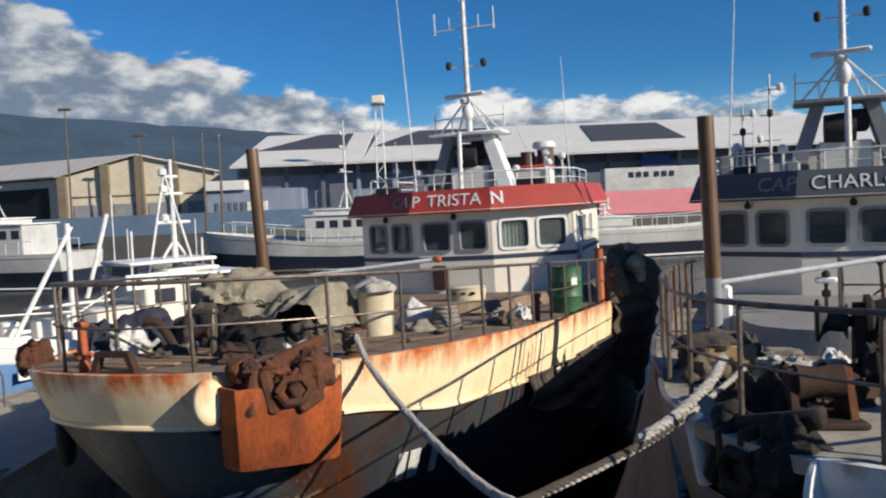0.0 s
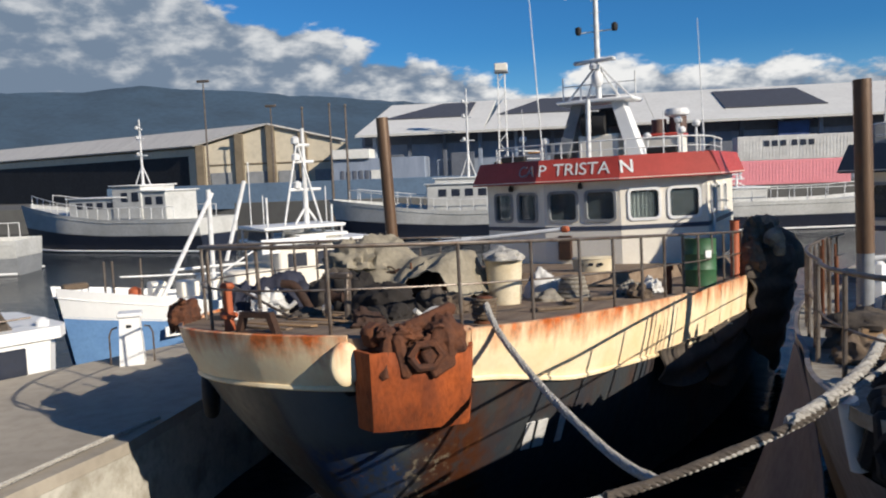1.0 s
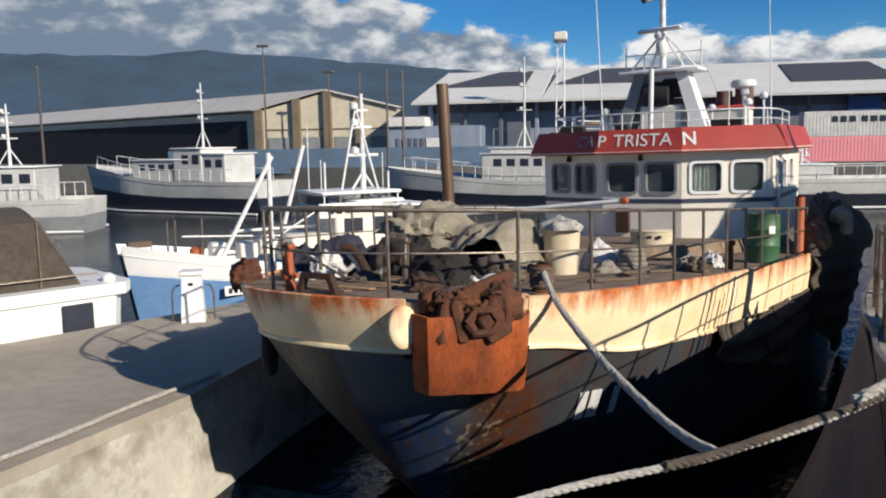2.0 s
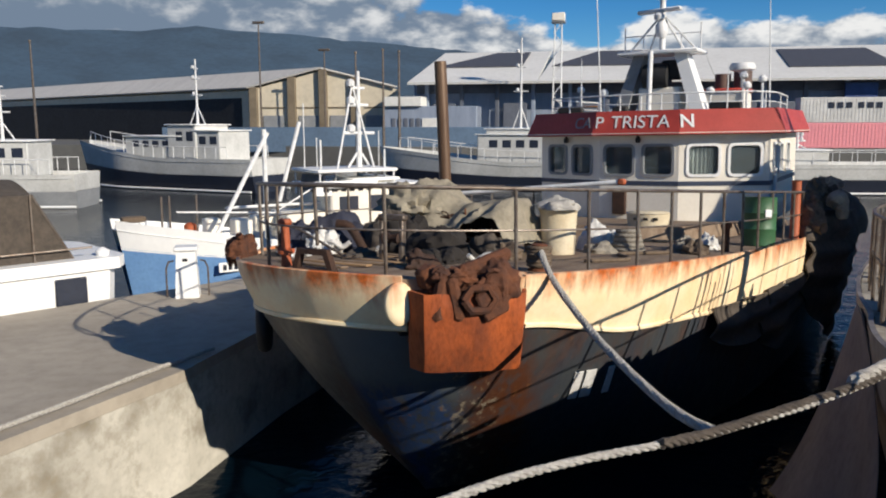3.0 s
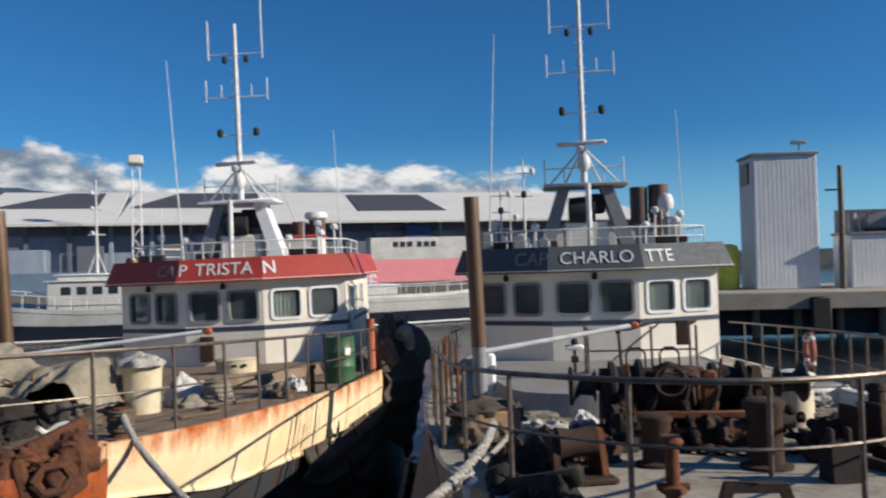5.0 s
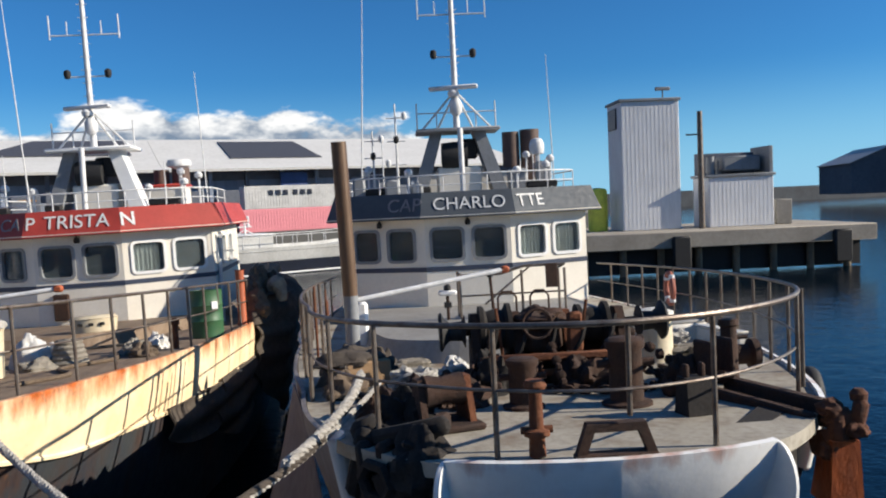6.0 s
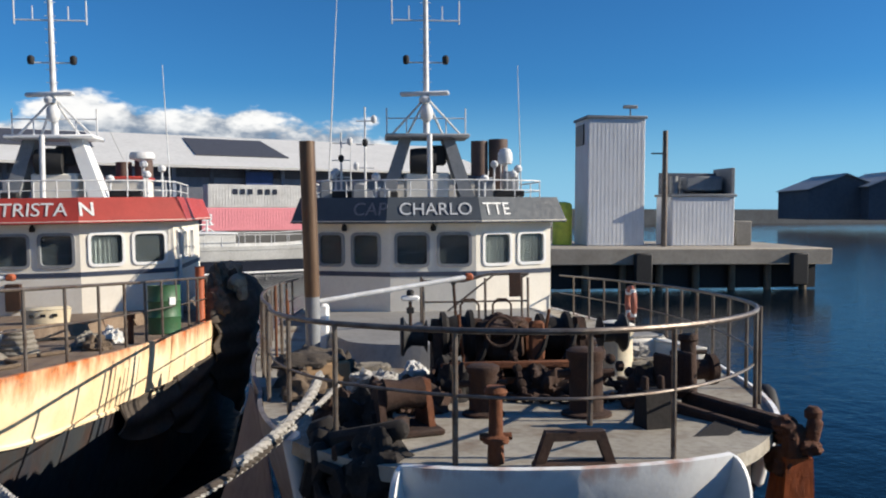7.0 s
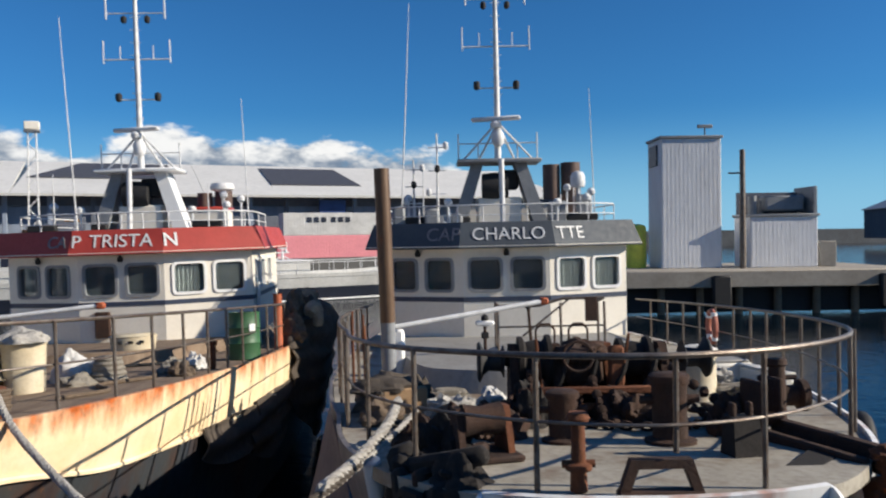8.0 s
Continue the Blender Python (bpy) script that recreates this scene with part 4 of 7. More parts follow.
    fo, fi_ = [(-0.32, -0.02), (-0.22, 0.27), (0.22, 0.27), (0.32, -0.02)], [(-0.235, 0.02), (-0.165, 0.205), (0.165, 0.205), (0.235, 0.02)]
    vs = [(0.10, y, z) for y, z in fo] + [(0.10, y, z) for y, z in fi_] + [(0.19, y, z) for y, z in fo] + [(0.19, y, z) for y, z in fi_]
    fs = [(i, i + 1, i + 5, i + 4) for i in range(3)] + [(i + 8, i + 9, i + 13, i + 12) for i in range(3)] + [(i, i + 1, i + 9, i + 8) for i in range(3)] + [(i + 4, i + 5, i + 13, i + 12) for i in range(3)] + [(0, 4, 12, 8), (3, 7, 15, 11)]
    f.add(vs, fs)
    f.box((0.145, 0, 0.02), (0.14, 0.62, 0.045), bev=0.015)
    part("fairlead", f, RUST_DARK, boat, "dark rusty steel bow fairlead", smooth=False)
    part("stem_post", Shape().rod((0.1, -0.1, 0.32), (0.08, -0.1, 1.02), 0.022, n=8), STEEL, boat)
    b = Shape().lathe((0.30, 0.56, 0), [(0.065, 0), (0.06, 0.15), (0.10, 0.16), (0.10, 0.20), (0.055, 0.22), (0.05, 0.50), (0.075, 0.51), (0.09, 0.54), (0.07, 0.58)], 14)
    b.rod((0.30, 0.44, 0.2), (0.30, 0.68, 0.2), 0.03, n=8)
    part("mooring_bitt", b, RUST if name.startswith("grey") else ORANGE, boat, "rust-worn mooring bitt")
    return boat


def boat_pose(x, y, z, heading, heel):
    return Matrix.Translation((x, y, z)) @ pose(0, 0, 0, 0, 0, 90 - heading) @ pose(0, 0, 0, heel)


TRISTAN = boat_pose(-3.692, 8.460, 2.746, 19.05, -1.08)
CHARLOTTE = boat_pose(3.517, 4.408, 2.660, 23.12, -0.43)
red_boat = trawler("red_trawler", TRISTAN, 0.07, -0.19, "rusty trawler with cream strake, dark hull and red wheelhouse visor", CREAM, DARK_HULL, RED, DECK_WOOD,
                   [(1, "CA", 0.84, 0.42, LETTER_OLD, 0.0), (2, "P", 0.065, 0.44, LETTER, 0.0), (2, "TRISTA", 0.55, 0.46, LETTER, 0.0), (3, "N", 0.075, 0.46, LETTER, 0.008)], ((18, 24), (12, 22)))
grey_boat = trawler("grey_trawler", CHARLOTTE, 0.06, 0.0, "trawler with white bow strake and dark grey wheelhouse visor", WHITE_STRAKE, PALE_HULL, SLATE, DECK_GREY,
                    [(1, "CAP", 0.82, 0.45, LETTER_OLD, 0.0), (2, "CHARLO", 0.52, 0.42, LETTER, 0.0), (3, "TTE", 0.19, 0.43, LETTER, 0.0)], ((13, 23), (13, 23)))
# ---- water, quays and the far harbour ----
I4 = Matrix.Identity(4)
GROUND_Z = 2.2
WATER_Z = -0.9


def dirxy(az, d):
    return (d * math.sin(radians(az)), d * math.cos(radians(az)))


solo("water", Shape().sheet([[(x, y, 0) for x in (-3500, -200, 200, 3500)] for y in (-3500, -200, 200, 4200)]), WATER, pose(0, 0, WATER_Z), "dark blue calm harbour water", "water", kind="structure")
land = [(-420, 92), (-60, 92), (-22, 86), (70, 92), (92, 150), (180, 240), (700, 240), (2500, 1200), (2500, 4000), (-3000, 4000), (-3000, 92)]
solo("ground", Shape().prism(land, -2, GROUND_Z), LAND, I4, "flat harbour ground of pale worn concrete", "ground", kind="structure", smooth=False)
solo("quay", Shape().box((0, -11.0, 1.2), (60, 23, 3.4), bev=0.05), CONCRETE, I4, "concrete quay edge with worn surface", "quay", kind="structure")

pier = [(-7.6, 3.0), (-6.97, 7.33), (-6.3, 10.2), (-6.15, 13.4), (-5.6, 17.5), (-6.8, 19.8), (-9.05, 16.45), (-11.44, 12.6), (-15.5, 6.6), (-18, 2)]
solo("pier_wall", Shape().prism(pier, -3.5, 0.72), QUAY_WALL, I4, "pale stained concrete pier wall above the water", "pier", kind="structure", smooth=False)
solo("pier_deck", Shape().prism(pier, 0.724, 0.90), JETTY, I4, "grey concrete pier deck", "pier", kind="structure", smooth=False)


def mountain():
    rows = []
    prof = [(-75, 4.5), (-60, 5.6), (-48, 6.0), (-40, 6.15), (-33, 6.2), (-28.5, 6.65), (-22, 6.3), (-14, 5.6), (-9, 5.2), (-4, 4.8), (2, 4.0), (10, 2.8), (20, 1.4), (30, 0.3)]
    az = np.linspace(-75, 30, 120)
    el = np.interp(az, [p[0] for p in prof], [p[1] for p in prof])
    for i in range(14):
        f = i / 13
        d = 2600 + 1300 * f
        row = []
        for a, e in zip(az, el):
            x, y = dirxy(a, d)
            h = 3900 * math.tan(radians(e)) * f ** 1.15
            h *= 1 + 0.10 * noise.noise((x * 0.004, y * 0.004, 3)) * (1 - 0.75 * f)
            row.append((x, y, h + 1 + 9 * noise.noise((x * 0.012, y * 0.012, 1)) * f))
        rows.append(row)
    solo("mountain", Shape().sheet(rows), MOUNTAIN, I4, "long green volcanic mountain slope, blued for distance haze", "mountain", kind="structure")


mountain()


def warehouse():
    """Beige gabled warehouse with brown pilasters and a long roof."""
    g0, g1 = Vector((*dirxy(-25.2, 118), 0)), Vector((*dirxy(-14.9, 112), 0))
    d = (g1 - g0).normalized()
    back = Vector((-d.y, d.x, 0))
    left = (Vector((*dirxy(-40, 187), 0)) - g0).normalized()
    w = (g1 - g0).length
    t = thing("warehouse", I4, "beige gabled warehouse with brown pilasters and pale roof", "building")
    zt, ze = 4.54 + 116 * math.tan(radians(3.75)), 4.54 + 116 * math.tan(radians(2.45))
    mid = (g0 + g1) / 2
    s = Shape()
    L = left * 130
    base = [(g0, GROUND_Z), (g1, GROUND_Z), (g1, ze), (mid, zt), (g0, ze)]
    vs = [(p.x, p.y, z) for p, z in base] + [(p.x + L.x, p.y + L.y, z) for p, z in base]
    s.add(vs, [(0, 1, 2, 3, 4), (5, 6, 7, 8, 9)] + [(i, (i + 1) % 5, 5 + (i + 1) % 5, 5 + i) for i in range(5)])
    part("wall", s, BEIGE_WALL, t, smooth=False)
    roof = Shape()
    for p, q in ((g0, mid), (mid, g1)):
        za, zb = (ze, zt) if p is g0 else (zt, ze)
        o = -back * 0.6
        rows = [[(p.x + o.x, p.y + o.y, za + 0.25), (q.x + o.x, q.y + o.y, zb + 0.25)], [(p.x + L.x, p.y + L.y, za + 0.25), (q.x + L.x, q.y + L.y, zb + 0.25)]]
        roof.sheet(rows, 0.2)
    part("roof", roof, ROOF_PALE, t, smooth=False)
    # the open side's shade is a near-black sheet laid over the wall
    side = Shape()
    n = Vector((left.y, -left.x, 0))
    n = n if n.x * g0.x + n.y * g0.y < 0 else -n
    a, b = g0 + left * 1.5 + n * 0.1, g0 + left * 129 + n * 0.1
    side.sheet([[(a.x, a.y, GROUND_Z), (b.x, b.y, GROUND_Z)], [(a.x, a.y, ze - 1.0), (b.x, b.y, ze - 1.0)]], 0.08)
    part("open_side_shade", side, OPEN_SHADE, t, "near-black sheet for the shade inside the open loading side", smooth=False)
    yaw = math.degrees(math.atan2(d.y, d.x))
    for f in (0.04, 0.30, 0.51, 0.72):
        p = g0 + d * w * f - back * 0.3
        h = ze + (zt - ze) * (1 - abs(2 * f - 1)) + 0.2
        part("pilaster", Shape().box((p.x, p.y, (GROUND_Z + h) / 2), (1.15, 0.7, h - GROUND_Z), yaw, bev=0.05), BROWN_PIER, t)
    for f in (0.17, 0.41, 0.62, 0.86):
        p = g0 + d * w * f - back * 0.08
        part("door", Shape().box((p.x, p.y, GROUND_Z + 1.9), (3.0, 0.12, 3.8), yaw, bev=0.05), GREY, t)
        part("panel_line", Shape().box((p.x, p.y, GROUND_Z + 4.9), (3.4, 0.14, 0.18), yaw, bev=0.03), BROWN_PIER, t)


warehouse()


def hangar():
    """Long port hall: white roof with dark solar fields over blue-grey cladding."""
    t = thing("port_hall", I4, "long port hall with white roof and dark solar panels", "building")
    x0, x1, y0 = -25.5, 64.0, 103.0
    ze = 4.54 + 103 * math.tan(radians(3.2))
    zr, yr = 4.54 + 125 * math.tan(radians(5.0)), 125.0
    s = Shape().box(((x0 + x1) / 2, 125, (GROUND_Z + ze) / 2), (x1 - x0, 42, ze - GROUND_Z), bev=0.05)
    part("wall", s, HALL_WALL, t, smooth=False)
    # the shade below the eaves, added as a strip of darker colour
    part("painted_eave_shade", Shape().box(((x0 + x1) / 2, y0 + 0.7, ze - 0.9), (x1 - x0 - 1, 0.3, 1.4), bev=0.03), HALL_DARK, t, smooth=False)
    def roof_z(y):
        return ze + (zr - ze) * (y - y0) / (yr - y0)
    bounds = [x0, -9.0, 12.0, 64.0]
    for a, b in zip(bounds, bounds[1:]):
        dx = 1.0 if a > x0 else 0
        part("roof", Shape().sheet([[(a, y0 - 2.5, roof_z(y0 - 2.5)), (b - 0.05, y0 - 2.5, roof_z(y0 - 2.5))], [(a + dx, yr, zr), (b - 0.05 + dx, yr, zr)]], 0.3), ROOF_WHITE, t, smooth=False)
    for a, b, f0, f1, sk in ((-24, -12, 0.35, 0.92, 7), (-8, 9.5, 0.35, 0.92, 6), (21.5, 34, 0.2, 0.85, 1.0)):
        ya, yb = y0 + (yr - y0) * f0, y0 + (yr - y0) * f1
        part("solar_field", Shape().sheet([[(a, ya, roof_z(ya) + 0.35), (b, ya, roof_z(ya) + 0.35)], [(a + sk, yb, roof_z(yb) + 0.35), (b, yb, roof_z(yb) + 0.35)]], 0.1), SOLAR, t, smooth=False)
    part("sign", Shape().box((28.5, y0 - 0.5, GROUND_Z + 6.3), (3.6, 0.2, 2.0), bev=0.05), SIGN_BLUE, t, "plain blue sign panel")
    x = x0 + 2
    while x < x1 - 2:
        part("pillar", Shape().box((x, y0 - 0.1, (GROUND_Z + ze) / 2), (0.5, 0.5, ze - GROUND_Z), bev=0.05), HALL_WALL if int(x) % 2 else HALL_DARK, t)
        if int(x) % 3:
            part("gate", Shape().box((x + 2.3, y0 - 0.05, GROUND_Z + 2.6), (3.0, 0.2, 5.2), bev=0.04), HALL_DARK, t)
        x += 4.6


hangar()


def loader():
    """Amber harbour loader parked before the hall."""
    t = thing("wheel_loader", pose(-2.6, 97.5, GROUND_Z, 0, 0, 0), "amber wheel loader parked before the port hall", "loader")
    part("body", Shape().box((0, 0, 2.1), (4.6, 2.2, 1.5), bev=0.15), LOADER, t)
    part("cab", Shape().prism([(-0.8, -1), (1.0, -1), (1.0, 1), (-0.8, 1)], 2.8, 4.5, [(-0.6, -0.9), (0.8, -0.9), (0.8, 0.9), (-0.6, 0.9)]), HALL_DARK, t, smooth=False)
    part("cab_roof", Shape().box((0.1, 0, 4.58), (1.8, 2.1, 0.16), bev=0.05), LOADER, t)
    part("arm", Shape().box((-3.0, 0, 3.0), (3.4, 0.5, 0.4), ry=18, bev=0.08), LOADER, t)
    part("bucket", Shape().box((-4.6, 0, 3.0), (0.9, 2.4, 1.2), ry=18, bev=0.12), RUST_DARK, t)
    for x in (-1.5, 1.5):
        for y in (-1.1, 1.1):
            part("wheel", Shape().lathe((x, y, 0.8), [(0.3, -0.3), (0.75, -0.28), (0.8, 0.0), (0.75, 0.28), (0.3, 0.3)], 16, "y"), BLACK, t)


loader()


def container(x, y, z, w, mat, name, label):
    t = thing(name, I4, label, "container", "stacked containers")
    s = Shape().box((x, y, z + 1.3), (w, 2.44, 2.59), bev=0.04)
    part("body", s, mat, t, smooth=False)
    ribs = Shape()
    k = -w / 2 + 0.3
    while k < w / 2 - 0.2:
        ribs.box((x + k, y - 1.225, z + 1.3), (0.16, 0.03, 2.3), bev=0.01)
        k += 0.34
    part("ribs", ribs, mat, t, smooth=False)
    return t


container(24.6, 91, GROUND_Z, 12.2, PINK, "shipping_container", "pink corrugated shipping container")
container(12.2, 91.5, GROUND_Z, 12.2, PINK, "shipping_container", "pink corrugated shipping container")
cw = container(25.3, 91, GROUND_Z + 2.6, 12.2, BOX_WHITE, "shipping_container", "white shipping container with dark lettering bars")
for k in range(6):
    part("lettering_bar", Shape().box((22.2 + k * 0.85 + (0.3 if k > 2 else 0), 89.72, GROUND_Z + 4.4), (0.55, 0.04, 0.6), bev=0.01), NAVY, cw)
t = thing("white_annex", I4, "low white annex with grey gates between the halls", "building")
part("wall", Shape().box((-22.5, 104, GROUND_Z + 2.4), (12, 8, 4.8), bev=0.05), HALL_WALL, t, smooth=False)
part("roof", Shape().box((-26.0, 103, GROUND_Z + 5.4), (5.0, 7, 1.2), bev=0.05), ROOF_WHITE, t, smooth=False)
part("gate", Shape().box((-22.2, 99.95, GROUND_Z + 1.9), (2.6, 0.2, 2.8), bev=0.04), ROOF_WHITE, t)
for k in range(5):
    part("gate", Shape().box((-27.2 + 0.8 * k, 99.95, GROUND_Z + 1.8), (0.5, 0.15, 3.0), bev=0.03), HALL_DARK, t)
solo("hoarding", Shape().box((-22, 88.5, GROUND_Z + 0.75), (62, 0.2, 2.9), bev=0.03), BLUE_FENCE, I4, "long blue-grey hoarding along the far quay", "fence", kind="structure")


EYE_SCALE = Matrix.Translation((0, 0, 4.54)) @ Matrix.Scale((4.54 - WATER_Z) / 4.54, 4) @ Matrix.Translation((0, 0, -4.54))


def side_boat(name, m, length, beam, free, hull_low, hull_top, label, house, mast_h, stripe=True, rails=True, split=0.52):
    """Working boat seen from its side: sheered hull, deckhouse with windows, mast."""
    t = thing(name, m, label, "boat")
    n = 18
    for nm, f0, f1, mat in (("hull", -0.6, split, hull_low), ("topside", split - 0.02, 1.0, hull_top)):
        s = Shape()
        for side in (1, -1):
            rows = []
            for k in range(5):
                f = f0 + (f1 - f0) * k / 4
                row = []
                for i in range(n + 1):
                    u = i / n
                    w = beam / 2 * min(1, (1.02 - u) * 3.2) ** 0.6 * (0.93 + 0.07 * min(u * 8, 1))
                    w *= 0.75 + 0.25 * max(f, 0) ** 0.6
                    z = free * f * (1 + 0.55 * max(u - 0.45, 0) ** 1.3 * 2)
                    row.append((length * (u - 0.5) + (0.10 * length * max(f, 0) * max(u - 0.8, 0) * 2.5), side * w, z))
                rows.append(row)
            s.sheet(rows)
            if nm == "topside":
                top = rows[-1]
        if nm == "topside":
            s.sheet([[(x, y, z - 0.25) for x, y, z in top], [(x, -y, z - 0.25) for x, y, z in top]])
        s.sheet([[r[0], (r[0][0], -r[0][1], r[0][2])] for r in rows])
        part(nm, s, mat, t)
    if stripe:
        st = Shape()
        for side in (1, -1):
            st.tube([(length * (i / n - 0.5), side * (beam / 2 * min(1, (1.02 - i / n) * 3.2) ** 0.6 * 0.93 + 0.0), 0.12 + 0.02 * i / n) for i in range(n)], 0.07, 6)
        part("boot_stripe", st, WHITE_CLEAN, t)
    for hx, hz, hl, hw, hh in house:
        h = part("deckhouse", Shape().box((hx, 0, hz + hh / 2), (hl, hw, hh), bev=0.06), hull_top if hull_top is OFF_WHITE else WHITE, t)
        k = -hl / 2 + 0.55
        while k < hl / 2 - 0.3 and hh > 1.2:
            for s2 in (1, -1):
                part("window", Shape().box((hx + k, s2 * hw / 2, hz + hh * 0.68), (0.6, 0.03, hh * 0.26), bev=0.01), NAVY, h)
            k += 0.95
        part("roof_edge", Shape().box((hx, 0, hz + hh), (hl + 0.3, hw + 0.3, 0.09), bev=0.03), WHITE_CLEAN, h)
    mx, mz0 = house[0][0], house[0][1] + house[0][4]
    mast = part("mast", Shape().rod((mx, 0, mz0), (mx, 0, mast_h), 0.10, 0.05, 8), RAIL_WHITE, t)
    for f in (0.45, 0.7, 0.85):
        z = mz0 + (mast_h - mz0) * f
        part("crosstree", Shape().rod((mx - 0.8 * (1.1 - f), 0, z), (mx + 0.8 * (1.1 - f), 0, z), 0.05, n=6), RAIL_WHITE, mast)
        part("mast_lamp", Shape().lathe((mx + 0.25, 0, z), [(0.05, 0), (0.13, 0.05), (0.13, 0.2), (0.05, 0.26)], 8), RAIL_WHITE, mast)
    for sx in (-1, 1):
        part("stay", Shape().rod((mx + sx * 0.7, 0, mz0), (mx, 0, mz0 + (mast_h - mz0) * 0.3), 0.04, n=6), RAIL_WHITE, mast)
    if not rails:
        return t
    rl = Shape()
    for side in (1, -1):
        pts = []
        for i in range(2, n):
            u = i / n
            w = beam / 2 * min(1, (1.02 - u) * 3.2) ** 0.6 * 0.96
            z = free * (1 + 0.55 * max(u - 0.45, 0) ** 1.3 * 2)
            pts.append((length * (u - 0.5), side * w, z + 0.8))
            rl.rod((length * (u - 0.5), side * w, z - 0.05), (length * (u - 0.5), side * w, z + 0.8), 0.025, n=5)
        rl.tube(pts, 0.028, 5)
    part("side_rail", rl, RAIL_WHITE, t)
    return t


bx, by = dirxy(-30.2, 62)
side_boat("longliner", EYE_SCALE @ pose(bx, by, 0, 0, 0, 180 - 14), 17.0, 4.6, 2.3, NAVY, OFF_WHITE, "white and navy longliner lying at the far quay", [(-2.2, 2.1, 2.6, 3.4, 2.5), (0.6, 2.1, 5.4, 3.2, 1.7), (-4.4, 2.1, 2.2, 3.2, 2.1)], 9.2)
bx, by = dirxy(-7.5, 58)
side_boat("longliner", EYE_SCALE @ pose(bx, by, 0, 0, 0, 180 - 4), 17, 4.8, 2.0, NAVY, OFF_WHITE, "white longliner with grey deckhouse behind the trawlers", [(-1.2, 1.9, 5.5, 3.6, 2.0), (-0.8, 3.9, 3.6, 3.0, 0.4)], 10.6)
bx, by = dirxy(18.5, 62)
side_boat("longliner", EYE_SCALE @ pose(bx, by, 0, 0, 0, 8), 22, 5.0, 2.0, NAVY, OFF_WHITE, "low white-sided boat before the pink containers", [(-7.5, 1.9, 3.0, 3.2, 1.0)], 4.2)
bx, by = dirxy(-41.5, 52)
side_boat("longliner", EYE_SCALE @ pose(bx, by, 0, 0, 0, 195), 11, 4.2, 1.9, GREY, OFF_WHITE, "pale grey workboat with white deckhouse", [(-1.0, 1.7, 4.0, 3.2, 2.0)], 7.2)


def small_boat():
    """White and blue fishing boat beyond the pier with crossed poles and a registration plate."""
    a, b = Vector((*dirxy(-33.2, 22.2), 0)), Vector((*dirxy(-15.5, 25.0), 0))
    d = a - b
    m = pose((a.x + b.x) / 2, (a.y + b.y) / 2, -0.25, 0, 0, math.degrees(math.atan2(d.y, d.x)))
    t = side_boat("fishing_boat", m, 8.4, 2.9, 1.55, BOAT_BLUE, WHITE_CLEAN, "white fishing boat with blue lower hull and crossed poles", [(-2.5, 1.5, 3.0, 2.3, 1.5), (-2.6, 2.8, 1.3, 1.5, 0.35)], 6.3, stripe=False, rails=False, split=0.69)
    for p, q, r in (((0.6, 0.3, 1.4), (0.6, 0.3, 4.6), 0.07), ((2.3, 0.9, 1.7), (0.5, 0.3, 4.5), 0.06), ((0.2, 0.3, 2.6), (-0.5, 0.2, 4.8), 0.06), ((1.8, 0.4, 2.5), (-1.5, 0.4, 2.5), 0.04)):
        part("pole", Shape().rod(p, q, r, n=8), RAIL_WHITE, t)
    for x in (3.3, 3.5, 2.6):
        part("pulpit_post", Shape().rod((x, 0.5, 1.9), (x, 0.5, 2.9), 0.03, n=6), STEEL, t)
    part("bow_roller", Shape().box((4.1, 0, 2.3), (0.6, 0.3, 0.15), bev=0.03), ROPE_OLD, t)
    bow = Shape().box((-1.5, 1.1, 2.95), (2.0, 0.06, 0.42), bev=0.02)
    sg = part("name_board", bow, WHITE_CLEAN, t, "white board with dark lettering bars")
    for k in range(6):
        part("lettering_bar", Shape().box((-2.2 + 0.27 * k, 1.14, 2.95), (0.17, 0.02, 0.2), bev=0.004), NAVY, sg)
    for p, q in (((-1.0, 0.5, 3.2), (-1.0, 0.5, 4.3)), ((-3.2, 0.3, 3.2), (-3.2, 0.3, 4.0)), ((-3.0, 0.2, 3.1), (-2.3, 0, 5.9)), ((-1.6, 0.2, 3.1), (-2.3, 0, 5.9))):
        part("pole", Shape().rod(p, q, 0.035, n=6), RAIL_WHITE, t)
    part("radome", Shape().lathe((-1.9, 0.3, 3.2), [(0.1, 0), (0.32, 0.04), (0.32, 0.2), (0.15, 0.28)], 12), RAIL_WHITE, t)
    part("canopy", Shape().box((-2.0, 0, 3.42), (2.6, 1.9, 0.10), bev=0.04), WHITE_CLEAN, t, "white canopy over the steering stand")
    for x in (-3.2, -0.8):
        for y in (-0.85, 0.85):
            part("canopy_post", Shape().rod((x, y, 2.7), (x, y, 3.4), 0.03, n=6), RAIL_WHITE, t)
    part("windscreen", Shape().box((-0.95, 0, 3.05), (0.05, 1.6, 0.5), ry=-12, bev=0.02), NAVY, t, "dark windscreen")
    rl = Shape().tube([(-3.9, 0.8, 3.0), (-0.6, 0.9, 3.0), (0.6, 0.9, 2.35), (3.2, 0.75, 2.5)], 0.025, 6)
    part("rail", rl, RAIL_WHITE, t)
    for x, h in ((-3.4, 1.1), (-2.7, 1.6), (-1.3, 0.9), (-0.9, 1.9)):
        part("aerial", Shape().rod((x, -0.4, 3.45), (x, -0.4, 3.45 + h), 0.018, n=5), RAIL_WHITE, t)
    for x, y, w in ((0.5, -0.3, 0.6), (1.3, 0.2, 0.5), (2.0, -0.2, 0.4)):
        part("fish_box", Shape().box((x, y, 1.95), (w, 0.5, 0.45), bev=0.04), WHITE, t)
